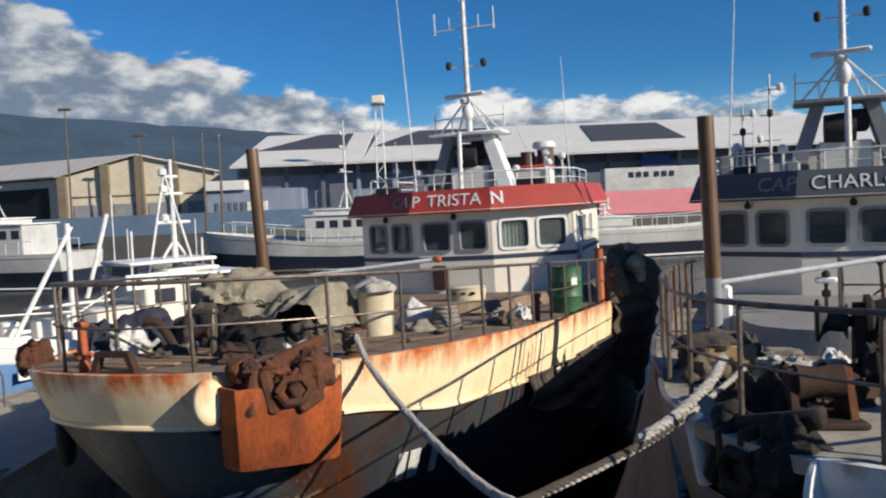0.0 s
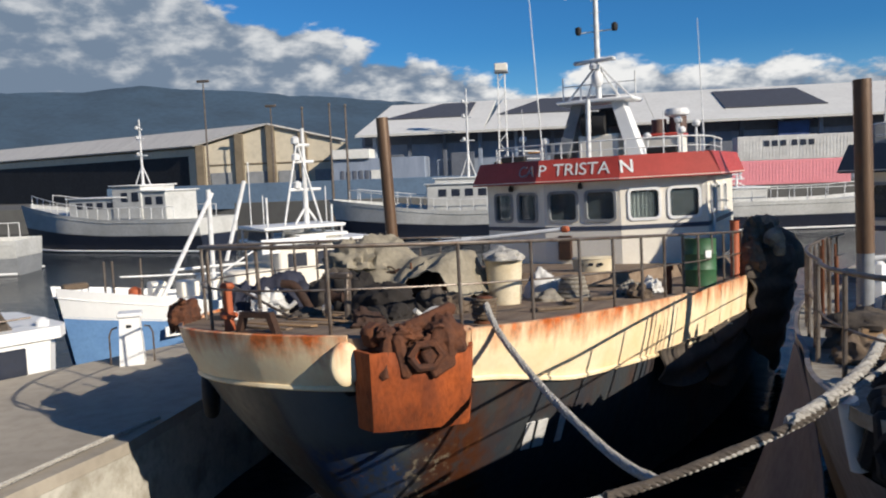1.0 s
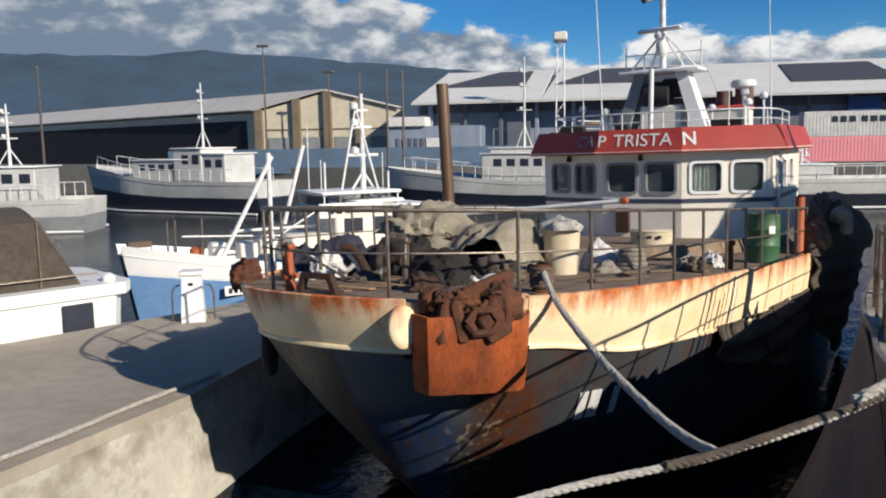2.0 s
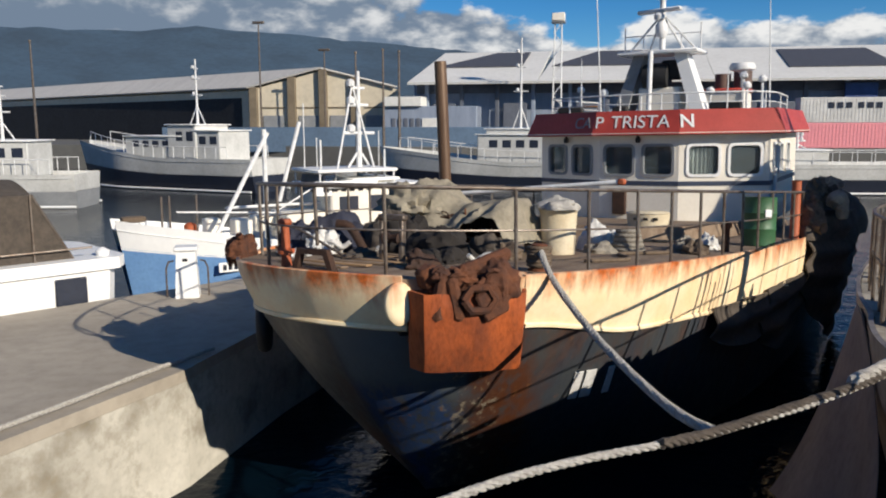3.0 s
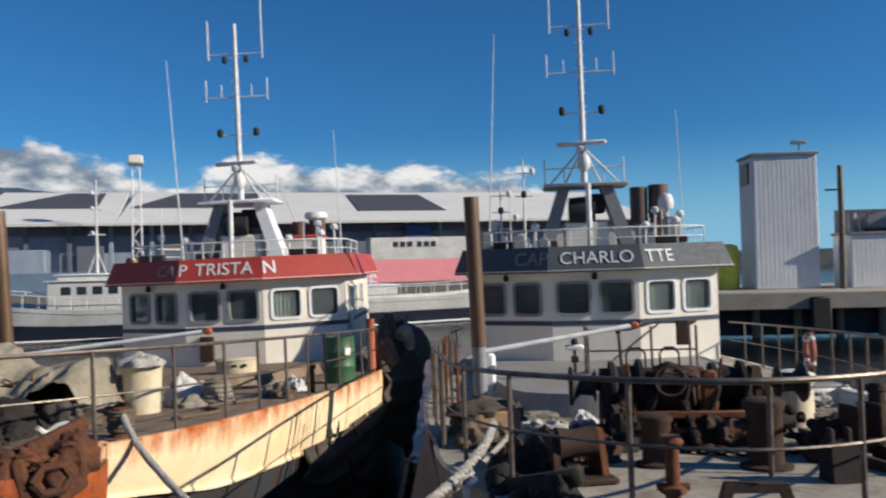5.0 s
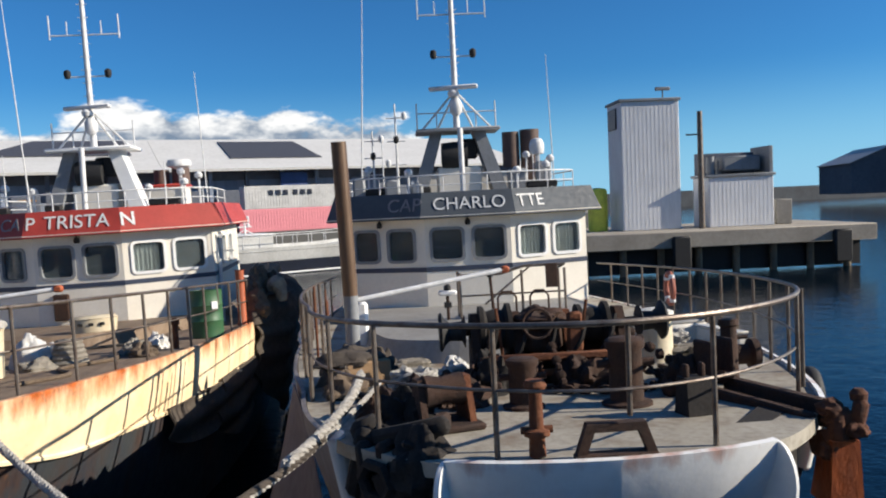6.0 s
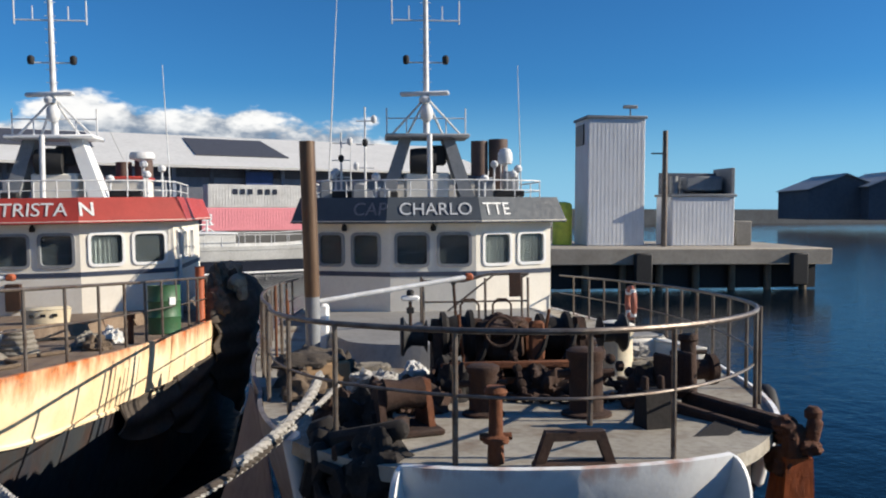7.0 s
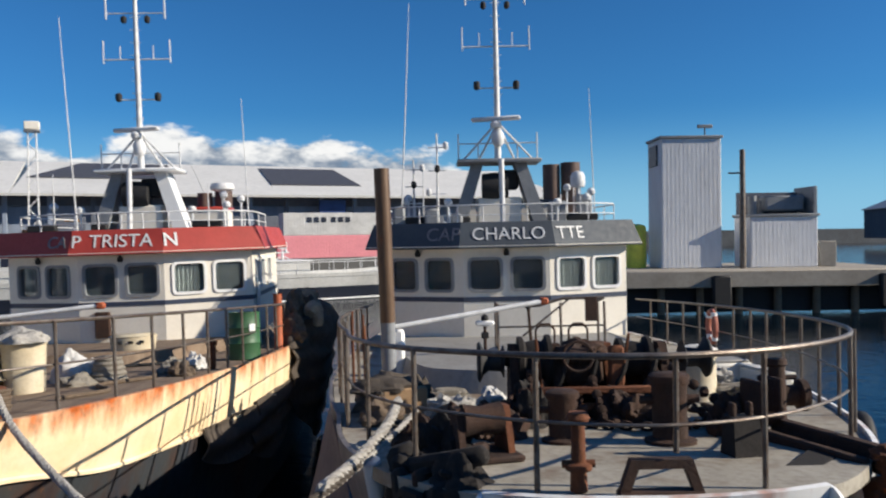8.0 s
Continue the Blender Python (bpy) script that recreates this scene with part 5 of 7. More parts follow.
    part("net_float", Shape().lathe((2.7, 0.2, 2.0), [(0.05, -0.15), (0.17, -0.08), (0.17, 0.08), (0.05, 0.15)], 12), ORANGE, t)
    part("engine_box", Shape().box((-0.4, 0.2, 1.9), (1.2, 1.3, 0.8), bev=0.05), WHITE, t)
    plate = part("registration_plate", Shape().box((1.9, 1.36, 1.05), (0.9, 0.04, 0.26), bev=0.02), WHITE_CLEAN, t, "white oval registration plate")
    for k in range(5):
        part("plate_bar", Shape().box((1.6 + 0.15 * k, 1.385, 1.05), (0.10, 0.02, 0.14), bev=0.004), NAVY, plate)


small_boat()


def moored_launch():
    """End of a white launch lying along the pier, with a dark mesh awning."""
    m = pose(-10.35, 14.72, 0, 0, 0, -123.5)
    t = thing("launch", m, "white launch with dark mesh awning beside the pier", "boat")
    hull = [(0.25, -3.0), (0.0, -2.6), (0.0, -0.45), (0.25, -0.1), (7, -0.1), (7, -3.0)]
    part("hull", Shape().prism(hull, -0.4, 1.5, [(x - 0.1 if x < 1 else x, y + (0.08 if y > -1 else -0.08)) for x, y in hull]), WHITE_CLEAN, t, smooth=False)
    lip = [(x - 0.28 if x < 1 else x, y + (0.16 if y > -1 else -0.16)) for x, y in hull]
    part("gunwale", Shape().prism(lip, 1.5, 1.74), WHITE_CLEAN, t, smooth=False)
    part("side_opening", Shape().box((0.95, -0.03, 1.12), (0.62, 0.12, 0.55), bev=0.02), NAVY, t, "dark square scupper opening")
    rows = [[(0.75 + 0.12 * j + 0.6 * i, -0.35, 1.74 + 1.35 * j / 6) for i in range(10)] for j in range(7)]
    part("side_screen", Shape().sheet(rows, 0.02), NET, t, "dark mesh side screen")
    rows = [[(1.47 + 0.6 * i, -0.35 - 0.25 * j, 3.09 + 0.25 * math.sin(math.pi * j / 10)) for i in range(10)] for j in range(11)]
    part("awning", Shape().sheet(rows, 0.03), NET, t, "dark mesh awning")
    part("awning_post", Shape().rod((0.75, -0.35, 1.74), (1.47, -0.35, 3.1), 0.025, n=6), STEEL, t)
    part("screen_rail", Shape().rod((0.4, -0.25, 1.95), (6.5, -0.25, 1.95), 0.02, n=6), STEEL, t)
    for x in (1.5, 3.2, 5.1):
        part("awning_post", Shape().rod((x, -0.32, 1.74), (x, -0.32, 3.1), 0.025, n=6), STEEL, t)
    f = Shape().lathe((0.15, -0.35, 1.74), [(0.13, 0), (0.15, 0.10), (0.05, 0.17)], 10)
    part("fitting", f, WHITE_CLEAN, t)


moored_launch()


def pier_box():
    p = dirxy(-30.7, 17.4)
    t = thing("pedestal", pose(*p, 0.9, 0, 0, 25), "white supply pedestal on the pier", "pedestal")
    s = Shape().prism([(-0.24, -0.24), (0.24, -0.24), (0.24, 0.24), (-0.24, 0.24)], 0, 0.98, [(-0.19, -0.19), (0.19, -0.19), (0.19, 0.19), (-0.19, 0.19)])
    s.box((0, 0, 1.02), (0.48, 0.48, 0.09), bev=0.03)
    part("body", s, WHITE_CLEAN, t, smooth=False)
    part("vent", Shape().box((-0.02, -0.205, 0.8), (0.10, 0.02, 0.06), bev=0.004), BLACK, t)
    for s2 in (-1, 1):
        pts = [(s2 * 0.42, 0, 0), (s2 * 0.42, 0, 0.6), (s2 * 0.36, 0, 0.74), (s2 * 0.26, 0, 0.76)]
        part("hoop", Shape().tube(pts, 0.02, 6), STEEL, t)


pier_box()


def right_dock():
    """Concrete jetty on piles with white corrugated plant sheds."""
    p0, p1 = Vector((*dirxy(30, 52.0), 0)), Vector((*dirxy(54.6, 61.0), 0))
    d = (p1 - p0).normalized()
    n = Vector((-d.y, d.x, 0))
    yaw = math.degrees(math.atan2(d.y, d.x))
    L = (p1 - p0).length
    t = thing("jetty", Matrix.Translation(p0) @ pose(0, 0, 0, 0, 0, yaw), "concrete jetty on dark piles", "jetty", kind="structure")
    part("deck_slab", Shape().box((L / 2, 6.5, 1.45), (L, 13, 1.1), bev=0.06), JETTY, t)
    k = 0.6
    while k < L:
        part("pile", Shape().rod((k, 0.9, -1), (k, 0.9, 0.95), 0.25, n=10), BROWN_PIER, t)
        k += 2.6
    for k in (L * 0.47, L * 0.90):
        part("fender_pile", Shape().box((k, -0.2, 0.6), (1.2, 0.5, 2.2), bev=0.1), BLACK, t)
    # black panel added behind the piles as the shade below the slab
    part("underdeck_shade_panel", Shape().box((L / 2, 1.3, 0.1), (L - 1, 0.2, 1.8)), BLACK, t)
    M = Matrix.Translation(p0) @ pose(0, 0, 0, 0, 0, yaw)
    inv = M.inverted()

    def at(az, dist):
        return inv @ Vector((*dirxy(az, dist), 0))

    def clad(name, x0, x1, y0, y1, z0, z1, label):
        s = thing(name, M, label, "shed")
        part("body", Shape().box(((x0 + x1) / 2, (y0 + y1) / 2, (z0 + z1) / 2), (x1 - x0, y1 - y0, z1 - z0), bev=0.04), SHED, s, smooth=False)
        ribs = Shape()
        x = x0 + 0.15
        while x < x1:
            ribs.box((x, y0 + 0.004, (z0 + z1) / 2), (0.12, 0.02, z1 - z0 - 0.1), bev=0.004)
            x += 0.3
        y = y0 + 0.15
        while y < y1:
            ribs.box((x0 + 0.004, y, (z0 + z1) / 2), (0.02, 0.12, z1 - z0 - 0.1), bev=0.004)
            y += 0.3
        part("cladding_ribs", ribs, SHED, s, smooth=False)
        part("roof_edge", Shape().box(((x0 + x1) / 2, (y0 + y1) / 2, z1 + 0.08), (x1 - x0 + 0.25, y1 - y0 + 0.25, 0.2), bev=0.03), GREY, s)
        return s
    a, b = at(38.75, 58.5), at(43.15, 58.5)
    x0, x1, y0 = a.x, b.x, a.y
    top = 4.54 + 58.5 * math.tan(radians(6.5))
    s = clad("plant_shed", x0, x1, y0, y0 + 3.4, 2.0, top, "tall white corrugated plant shed")
    part("louvre", Shape().box((x0 - 0.06, y0 + 1.9, top - 1.1), (0.1, 2.0, 1.5), bev=0.02), NAVY, s)
    la = part("flood_light", Shape().rod((x1 - 0.8, y0 + 1, top), (x1 - 0.8, y0 + 1, top + 0.9), 0.05, n=6), STEEL, s)
    part("lamp_head", Shape().box((x1 - 0.8, y0 + 1, top + 0.95), (1.1, 0.2, 0.25), bev=0.04), GREY, la)
    c, e = at(44.5, 60), at(49.5, 60)
    z2 = 4.54 + 60 * math.tan(radians(1.0))
    s2 = clad("plant_shed", c.x, e.x, c.y, c.y + 3, 2.0, z2, "low white corrugated plant shed with machinery above")
    zt = 4.54 + 60 * math.tan(radians(3.0))
    part("parapet", Shape().box((e.x - 0.15, c.y + 1.5, (z2 + zt) / 2), (0.3, 3, zt - z2), bev=0.04), GREY, s2)
    part("back_panel", Shape().box(((c.x + e.x) / 2, c.y + 2.6, (z2 + zt - 0.3) / 2), (e.x - c.x, 0.2, zt - 0.3 - z2), bev=0.04), HALL_DARK, s2)
    mach = Shape().box(((c.x + e.x) / 2 + 0.4, c.y + 1.4, z2 + 0.95), (2.8, 1.4, 1.1), bev=0.12)
    mach.rod((c.x + 0.6, c.y + 1.2, z2), (c.x + 0.6, c.y + 1.2, z2 + 1.5), 0.3, n=10)
    mach.rod((c.x + 1.4, c.y + 1.6, z2), (c.x + 1.4, c.y + 1.6, z2 + 1.2), 0.2, n=10)
    part("machinery", mach, GREY, s2)
    part("side_block", Shape().box((e.x + 0.9, c.y + 1.2, 2.9), (1.2, 1.8, 1.8), bev=0.05), CONCRETE, s2)
    g = at(44.0, 59)
    mp = solo("jetty_mast", Shape().rod((g.x, g.y, 2.0), (g.x, g.y, 4.54 + 59 * math.tan(radians(5.5))), 0.22, 0.18, 10).rod((g.x - 1.0, g.y, 8.6), (g.x, g.y, 8.6), 0.06, n=6), STEEL, M, "grey steel jetty mast", "mast")
    q = at(37.0, 60)
    solo("tank", Shape().lathe((q.x, q.y, 2.0), [(0.7, 0), (0.72, 0.1), (0.72, 2.9), (0.6, 3.1), (0.2, 3.2)], 16), YELLOW, M, "yellow tank on the jetty", "tank")


right_dock()


def far_shore():
    w = thing("breakwater", I4, "dark far quay wall across the water", "quay", kind="structure")
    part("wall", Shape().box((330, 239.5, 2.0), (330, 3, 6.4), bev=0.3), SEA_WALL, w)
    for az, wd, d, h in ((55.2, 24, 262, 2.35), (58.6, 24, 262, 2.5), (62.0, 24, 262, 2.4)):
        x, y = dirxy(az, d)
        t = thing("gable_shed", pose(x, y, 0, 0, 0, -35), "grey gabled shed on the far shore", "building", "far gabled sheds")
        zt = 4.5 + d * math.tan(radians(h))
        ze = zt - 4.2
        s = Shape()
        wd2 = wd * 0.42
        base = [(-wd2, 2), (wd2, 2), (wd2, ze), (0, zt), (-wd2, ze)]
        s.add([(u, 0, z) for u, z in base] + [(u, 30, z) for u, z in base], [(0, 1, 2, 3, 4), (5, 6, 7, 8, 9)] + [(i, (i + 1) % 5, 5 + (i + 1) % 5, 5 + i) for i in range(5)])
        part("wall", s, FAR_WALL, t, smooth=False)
        for sg in (-1, 1):
            part("roof", Shape().sheet([[(0, -0.8, zt + 0.2), (sg * (wd2 + 0.8), -0.8, ze - 0.1)], [(0, 30, zt + 0.2), (sg * (wd2 + 0.8), 30, ze - 0.1)]], 0.25), ROOF_PALE, t, smooth=False)


far_shore()
# lamp masts and far aerials over the roofs
for az, d, top in ((-24.4, 100, 6.9), (-20.0, 108, 5.2), (-17.9, 80, 5.0), (-16.0, 80, 5.2), (-14.9, 75, 5.1), (-38.5, 90, 5.2)):
    x, y = dirxy(az, d)
    z = 4.54 + d * math.tan(radians(top))
    t = thing("lamp_mast", pose(x, y, GROUND_Z if y > 92 else 0.0), "thin grey harbour lamp mast", "mast")
    h = z - (GROUND_Z if y > 92 else 0)
    part("pole", Shape().rod((0, 0, 0), (0, 0, h), 0.16, 0.08, 8), STEEL, t)
    part("head", Shape().box((0, 0, h), (1.5 if d > 95 else 0.2, 0.3, 0.3), bev=0.05), STEEL, t)


def light_tower():
    """White lattice tower with a lamp box."""
    x, y = dirxy(-3.75, 96)
    t = thing("light_tower", pose(x, y, GROUND_Z), "white lattice light tower with a lamp box", "tower")
    h = 4.54 + 96 * math.tan(radians(7.0)) - GROUND_Z
    for sx in (-0.55, 0.55):
        for sy in (-0.55, 0.55):
            part("corner_post", Shape().rod((sx, sy, 0), (sx * 0.7, sy * 0.7, h), 0.06, n=6), RAIL_WHITE, t)
    for k in range(12):
        z0, z1 = h * k / 12, h * (k + 1) / 12
        sg = 1 if k % 2 else -1
        part("brace", Shape().rod((-0.5 * sg, -0.5, z0), (0.5 * sg, -0.5, z1), 0.035, n=5), RAIL_WHITE, t)
        part("brace", Shape().rod((-0.5 * sg, 0.5, z0), (0.5 * sg, 0.5, z1), 0.035, n=5), RAIL_WHITE, t)
    part("platform", Shape().box((0, 0, h), (1.6, 1.6, 0.12), bev=0.03), GREY, t)
    part("lamp_box", Shape().box((0, 0, h + 0.6), (1.5, 1.2, 0.9), bev=0.08), WHITE, t)


light_tower()
# ---- gear on the decks ----
def on_boat(boat_m, trim, u, v, w=0.0, rz=0.0):
    return boat_m @ Matrix.Translation((u, v, -trim * u + w)) @ pose(0, 0, 0, 0, math.degrees(math.atan(trim)), rz)


def T(u, v, w=0.0, rz=0.0):
    return on_boat(TRISTAN, 0.07, u, v, w, rz)


def C(u, v, w=0.0, rz=0.0):
    return on_boat(CHARLOTTE, 0.06, u, v, w, rz)


def strands(pts, r, turns_per_m=5.0, n=4):
    """Three-strand laid rope along a smooth line."""
    line = smooth_line(pts, 10)
    s = Shape()
    acc = [0.0]
    for a, b in zip(line, line[1:]):
        acc.append(acc[-1] + (b - a).length)
    fine = []
    steps = max(int(acc[-1] / 0.035), 8)
    k = 0
    for i in range(steps + 1):
        d = acc[-1] * i / steps
        while k < len(acc) - 2 and acc[k + 1] < d:
            k += 1
        f = (d - acc[k]) / max(acc[k + 1] - acc[k], 1e-6)
        fine.append(line[k].lerp(line[k + 1], min(f, 1)))
    for ph in range(3):
        out = []
        for i, p in enumerate(fine):
            t = (fine[min(i + 1, steps)] - fine[max(i - 1, 0)]).normalized()
            a = t.cross(Vector((0, 0, 1)))
            a = a.normalized() if a.length > 1e-3 else Vector((1, 0, 0))
            b = t.cross(a)
            ang = 2 * math.pi * (turns_per_m * acc[-1] * i / steps + ph / 3)
            out.append(p + (a * math.cos(ang) + b * math.sin(ang)) * r * 0.5)
        s.tube(out, r * 0.58, 5)
    return s


def drum_barrel():
    t = thing("oil_drum", T(8.9, -3.48), "green steel oil drum standing on deck", "drum")
    prof = [(0.28, 0.0), (0.30, 0.02), (0.30, 0.30), (0.315, 0.32), (0.30, 0.34), (0.30, 0.60), (0.315, 0.62), (0.30, 0.64), (0.30, 0.90), (0.31, 0.92), (0.28, 0.92), (0.27, 0.89)]
    part("shell", Shape().lathe((0, 0, 0), prof, 24), GREEN, t)
    part("label_plate", Shape().box((-0.24, -0.19, 0.62), (0.02, 0.12, 0.14), rz=35, bev=0.003), WHITE_CLEAN, t)
    part("bung", Shape().lathe((0.1, 0.1, 0.89), [(0.04, 0), (0.04, 0.03)], 8), RUST, t)


def bins():
    t = thing("fish_bin", T(4.5, -1.25, 0, 20), "yellowed white plastic bin with rope heaped on top", "bin")
    part("body", Shape().prism([(0.21 * math.cos(a), 0.25 * math.sin(a)) for a in np.linspace(0, 2 * math.pi, 17)[:-1]], 0, 0.68, [(0.25 * math.cos(a), 0.29 * math.sin(a)) for a in np.linspace(0, 2 * math.pi, 17)[:-1]]), BIN, t)
    part("rim", Shape().lathe((0, 0, 0.66), [(0.27, 0), (0.30, 0.0), (0.30, 0.05), (0.27, 0.05)], 20), BIN, t)
    solo("rope", lumpy(Shape(), (0, 0, 0), (0.62, 0.6, 0.18), 4, 0.3), ROPE, T(4.5, -1.25, 0.70), "white rope heaped on the bin", "rope")
    t = thing("fish_crate", T(5.0, -0.75, 0, 12), "tan wooden crate beside the bin", "crate")
    part("body", Shape().box((0, 0, 0.28), (0.5, 0.45, 0.56), bev=0.02), CRATE, t)
    for z in (0.12, 0.30, 0.48):
        part("slat", Shape().box((-0.26, 0, z), (0.02, 0.47, 0.12), bev=0.004), CRATE, t)
    s = Shape()
    lumpy(s, (0, 0, 0), (0.62, 0.6, 0.46), 9, 0.17, 22, 14, freq=3.0)
    lumpy(s, (0.1, -0.28, 0), (0.42, 0.42, 0.32), 19, 0.2, 18, 12, freq=3.0)
    solo("plastic_sheet", s, CLOTH, T(5.9, -1.35), "crumpled white plastic sheeting on deck", "sheeting")
    s = Shape()
    for k in range(5):
        ring = [((0.24 - 0.02 * k) * math.cos(a), (0.24 - 0.02 * k) * math.sin(a), 0.05 + 0.075 * k) for a in np.linspace(0, 2 * math.pi, 21)]
        s.tube(ring, 0.045, 6)
    solo("rope_coil", s, ROPE_GREY, T(5.6, -2.0), "grey rope coiled on deck", "rope")
    s = Shape()
    lumpy(s, (0, 0, 0), (0.6, 0.5, 0.16), 23, 0.3, 16, 8)
    solo("hawser", s, ROPE_GREY, T(5.3, -1.65), "loose grey rope lying on deck", "rope")
    t = thing("raft_box", T(9.3, -1.25, 0.26, 8) @ Matrix.Diagonal((0.75, 0.66, 0.62, 1)), "cream plastic raft box with open slots", "box")
    part("body", Shape().prism([(0.42 * math.cos(a), 0.62 * math.sin(a)) for a in np.linspace(0, 2 * math.pi, 17)[:-1]], 0, 0.42, [(0.46 * math.cos(a), 0.68 * math.sin(a)) for a in np.linspace(0, 2 * math.pi, 17)[:-1]]), BIN, t)
    part("lid", Shape().prism([(0.48 * math.cos(a), 0.70 * math.sin(a)) for a in np.linspace(0, 2 * math.pi, 17)[:-1]], 0.42, 0.50, [(0.40 * math.cos(a), 0.6 * math.sin(a)) for a in np.linspace(0, 2 * math.pi, 17)[:-1]]), BIN, t)
    for k in range(3):
        part("slot", Shape().box((-0.43, -0.3 + 0.3 * k, 0.25), (0.05, 0.14, 0.1), bev=0.02), BLACK, t)


def windlass(m, scale=1.0, name="windlass", label="heavily rusted anchor windlass with twin drums"):
    """Side cheeks, shaft with chain wheels and warping heads, motor box, base frame."""
    t = thing(name, m @ Matrix.Scale(scale, 4), label, "windlass")
    for y in (-0.9, -0.25, 0.35, 0.85):
        s = Shape()
        poly = [(-0.35, 0), (0.4, 0), (0.25, 0.62), (0.1, 0.82), (-0.1, 0.82), (-0.22, 0.6)]
        s.add([(x, y - 0.05, z) for x, z in poly] + [(x, y + 0.05, z) for x, z in poly], [tuple(range(6)), tuple(range(6, 12))] + [(i, (i + 1) % 6, 6 + (i + 1) % 6, 6 + i) for i in range(6)])
        part("cheek", s, RUST if abs(y + 0.25) < 0.01 else RUST_DARK, t, smooth=False)
    part("shaft", Shape().rod((0, -1.45, 0.62), (0, 1.2, 0.62), 0.06, n=10), RUST_DARK, t)
    for y, big in ((-0.58, 0.27), (0.6, 0.31)):
        prof = [(0.12, -0.2), (big, -0.19), (big, -0.14), (big - 0.08, -0.10), (big - 0.06, 0.0), (big - 0.09, 0.10), (big - 0.02, 0.14), (big - 0.02, 0.19), (0.12, 0.2)]
        part("drum", Shape().lathe((0, y, 0.62), prof, 18, "y"), VOID, t)
    g = Shape().box((-0.02, 0.05, 0.55), (0.55, 0.44, 0.46), ry=8, bev=0.06)
    lumpy(g, (-0.15, 0.05, 0.72), (0.5, 0.55, 0.16), 12, 0.4, 20, 12, flat=False)
    part("gear_case", g, RUST_DARK, t)
    part("upright_plate", Shape().box((-0.36, -0.30, 0.45), (0.10, 0.18, 0.72), bev=0.03), RUST, t)
    g = Shape()
    for k in range(5):
        g.tube(smooth_line([(-0.30 - 0.04 * k, -0.8 + 0.35 * k, 0.75), (-0.42, -0.7 + 0.35 * k, 0.5 - 0.03 * k), (-0.36, -0.55 + 0.35 * k, 0.25), (-0.52, -0.6 + 0.36 * k, 0.04)], 4), 0.028, 6)
    part("hanging_line", g, VOID, t)
    for y, s2 in ((-1.3, -1), (1.1, 1)):
        prof = [(0.2, -0.14), (0.12, -0.1), (0.11, 0.04), (0.16, 0.1), (0.24, 0.14), (0.22, 0.17)]
        part("warping_head", Shape().lathe((0, y, 0.62), [(r, h * s2) for r, h in prof], 16, "y"), BLACK, t)
    g = Shape().box((0.42, 0.1, 0.32), (0.5, 0.7, 0.5), bev=0.05)
    g.lathe((0.42, -0.5, 0.38), [(0.05, -0.32), (0.2, -0.3), (0.2, 0.2), (0.05, 0.22)], 14, "y")
    part("motor", g, RUST_DARK, t)
    part("brake_wheel", Shape().tube([(-0.45, 0.15 + 0.17 * math.cos(a), 0.7 + 0.17 * math.sin(a)) for a in np.linspace(0, 2 * math.pi, 17)], 0.018, 6).rod((-0.45, 0.15, 0.7), (-0.1, 0.15, 0.62), 0.02, n=6), RUST_DARK, t)
    for z in (0.16, 0.34):
        part("front_bar", Shape().box((-0.62, 0.0, z), (0.09, 1.7, 0.08), bev=0.015), RUST, t)
    for y in (-0.8, 0.8):
        part("front_leg", Shape().box((-0.62, y, 0.19), (0.10, 0.09, 0.38), bev=0.015), RUST_DARK, t)
    for x in (-0.38, 0.42):
        part("base_beam", Shape().box((x, -0.03, 0.05), (0.12, 2.0, 0.1), bev=0.015), RUST_DARK, t)
    for y in (-0.75, 0.0, 0.7):
        s = Shape()
        for k in range(7):
            x = -0.35 - 0.12 * k
            s.lathe((x, y, 0.5 - 0.065 * k), [(0.03, -0.03), (0.055, -0.02), (0.055, 0.02), (0.03, 0.03)], 8, "x" if k % 2 else "y")
        part("chain", s, RUST_DARK, t)
    part("lever", Shape().rod((-0.3, -0.35, 0.3), (-0.5, -0.42, 0.95), 0.02, n=6), RUST, t)
    part("lever", Shape().rod((-0.3, 0.55, 0.3), (-0.42, 0.62, 0.9), 0.02, n=6), RUST, t)
    return t


def bollard(m, r, h, mat, label):
    t = thing("bollard", m, label, "bollard", "deck bollards")
    part("body", Shape().lathe((0, 0, 0), [(r * 1.5, 0), (r * 1.5, 0.03), (r, 0.05), (r, h * 0.8), (r * 1.18, h * 0.86), (r * 1.18, h * 0.96), (r * 0.9, h)], 18), mat, t)
    part("cross_pin", Shape().rod((0, -r * 1.7, h * 0.62), (0, r * 1.7, h * 0.62), r * 0.25, n=8), mat, t)
    return t


BIN = surface("yellowed_plastic", (0.66, 0.58, 0.42), (0.56, 0.46, 0.30), rough=0.5, scale=3)
CRATE = surface("tan_wood", (0.34, 0.22, 0.12), (0.26, 0.16, 0.08), rough=0.8, scale=3, stretch=(1, 1, 5))
CLOTH = surface("white_sheeting", (0.66, 0.65, 0.62), (0.46, 0.45, 0.43), rough=0.7, scale=4, bump=0.4)
ROPE_GREY = surface("grey_rope", (0.30, 0.27, 0.22), (0.20, 0.18, 0.15), rough=0.95, scale=18, bump=0.6)
DARK_BLUE = surface("dark_blue_cover", (0.018, 0.022, 0.045), (0.03, 0.03, 0.04), rough=0.8, scale=3, bump=0.4)
BUOY = surface("faded_orange", (0.42, 0.14, 0.09), (0.36, 0.12, 0.08), rough=0.6, scale=6)

drum_barrel()
bins()
windlass(T(4.0, 0.25), 0.72)


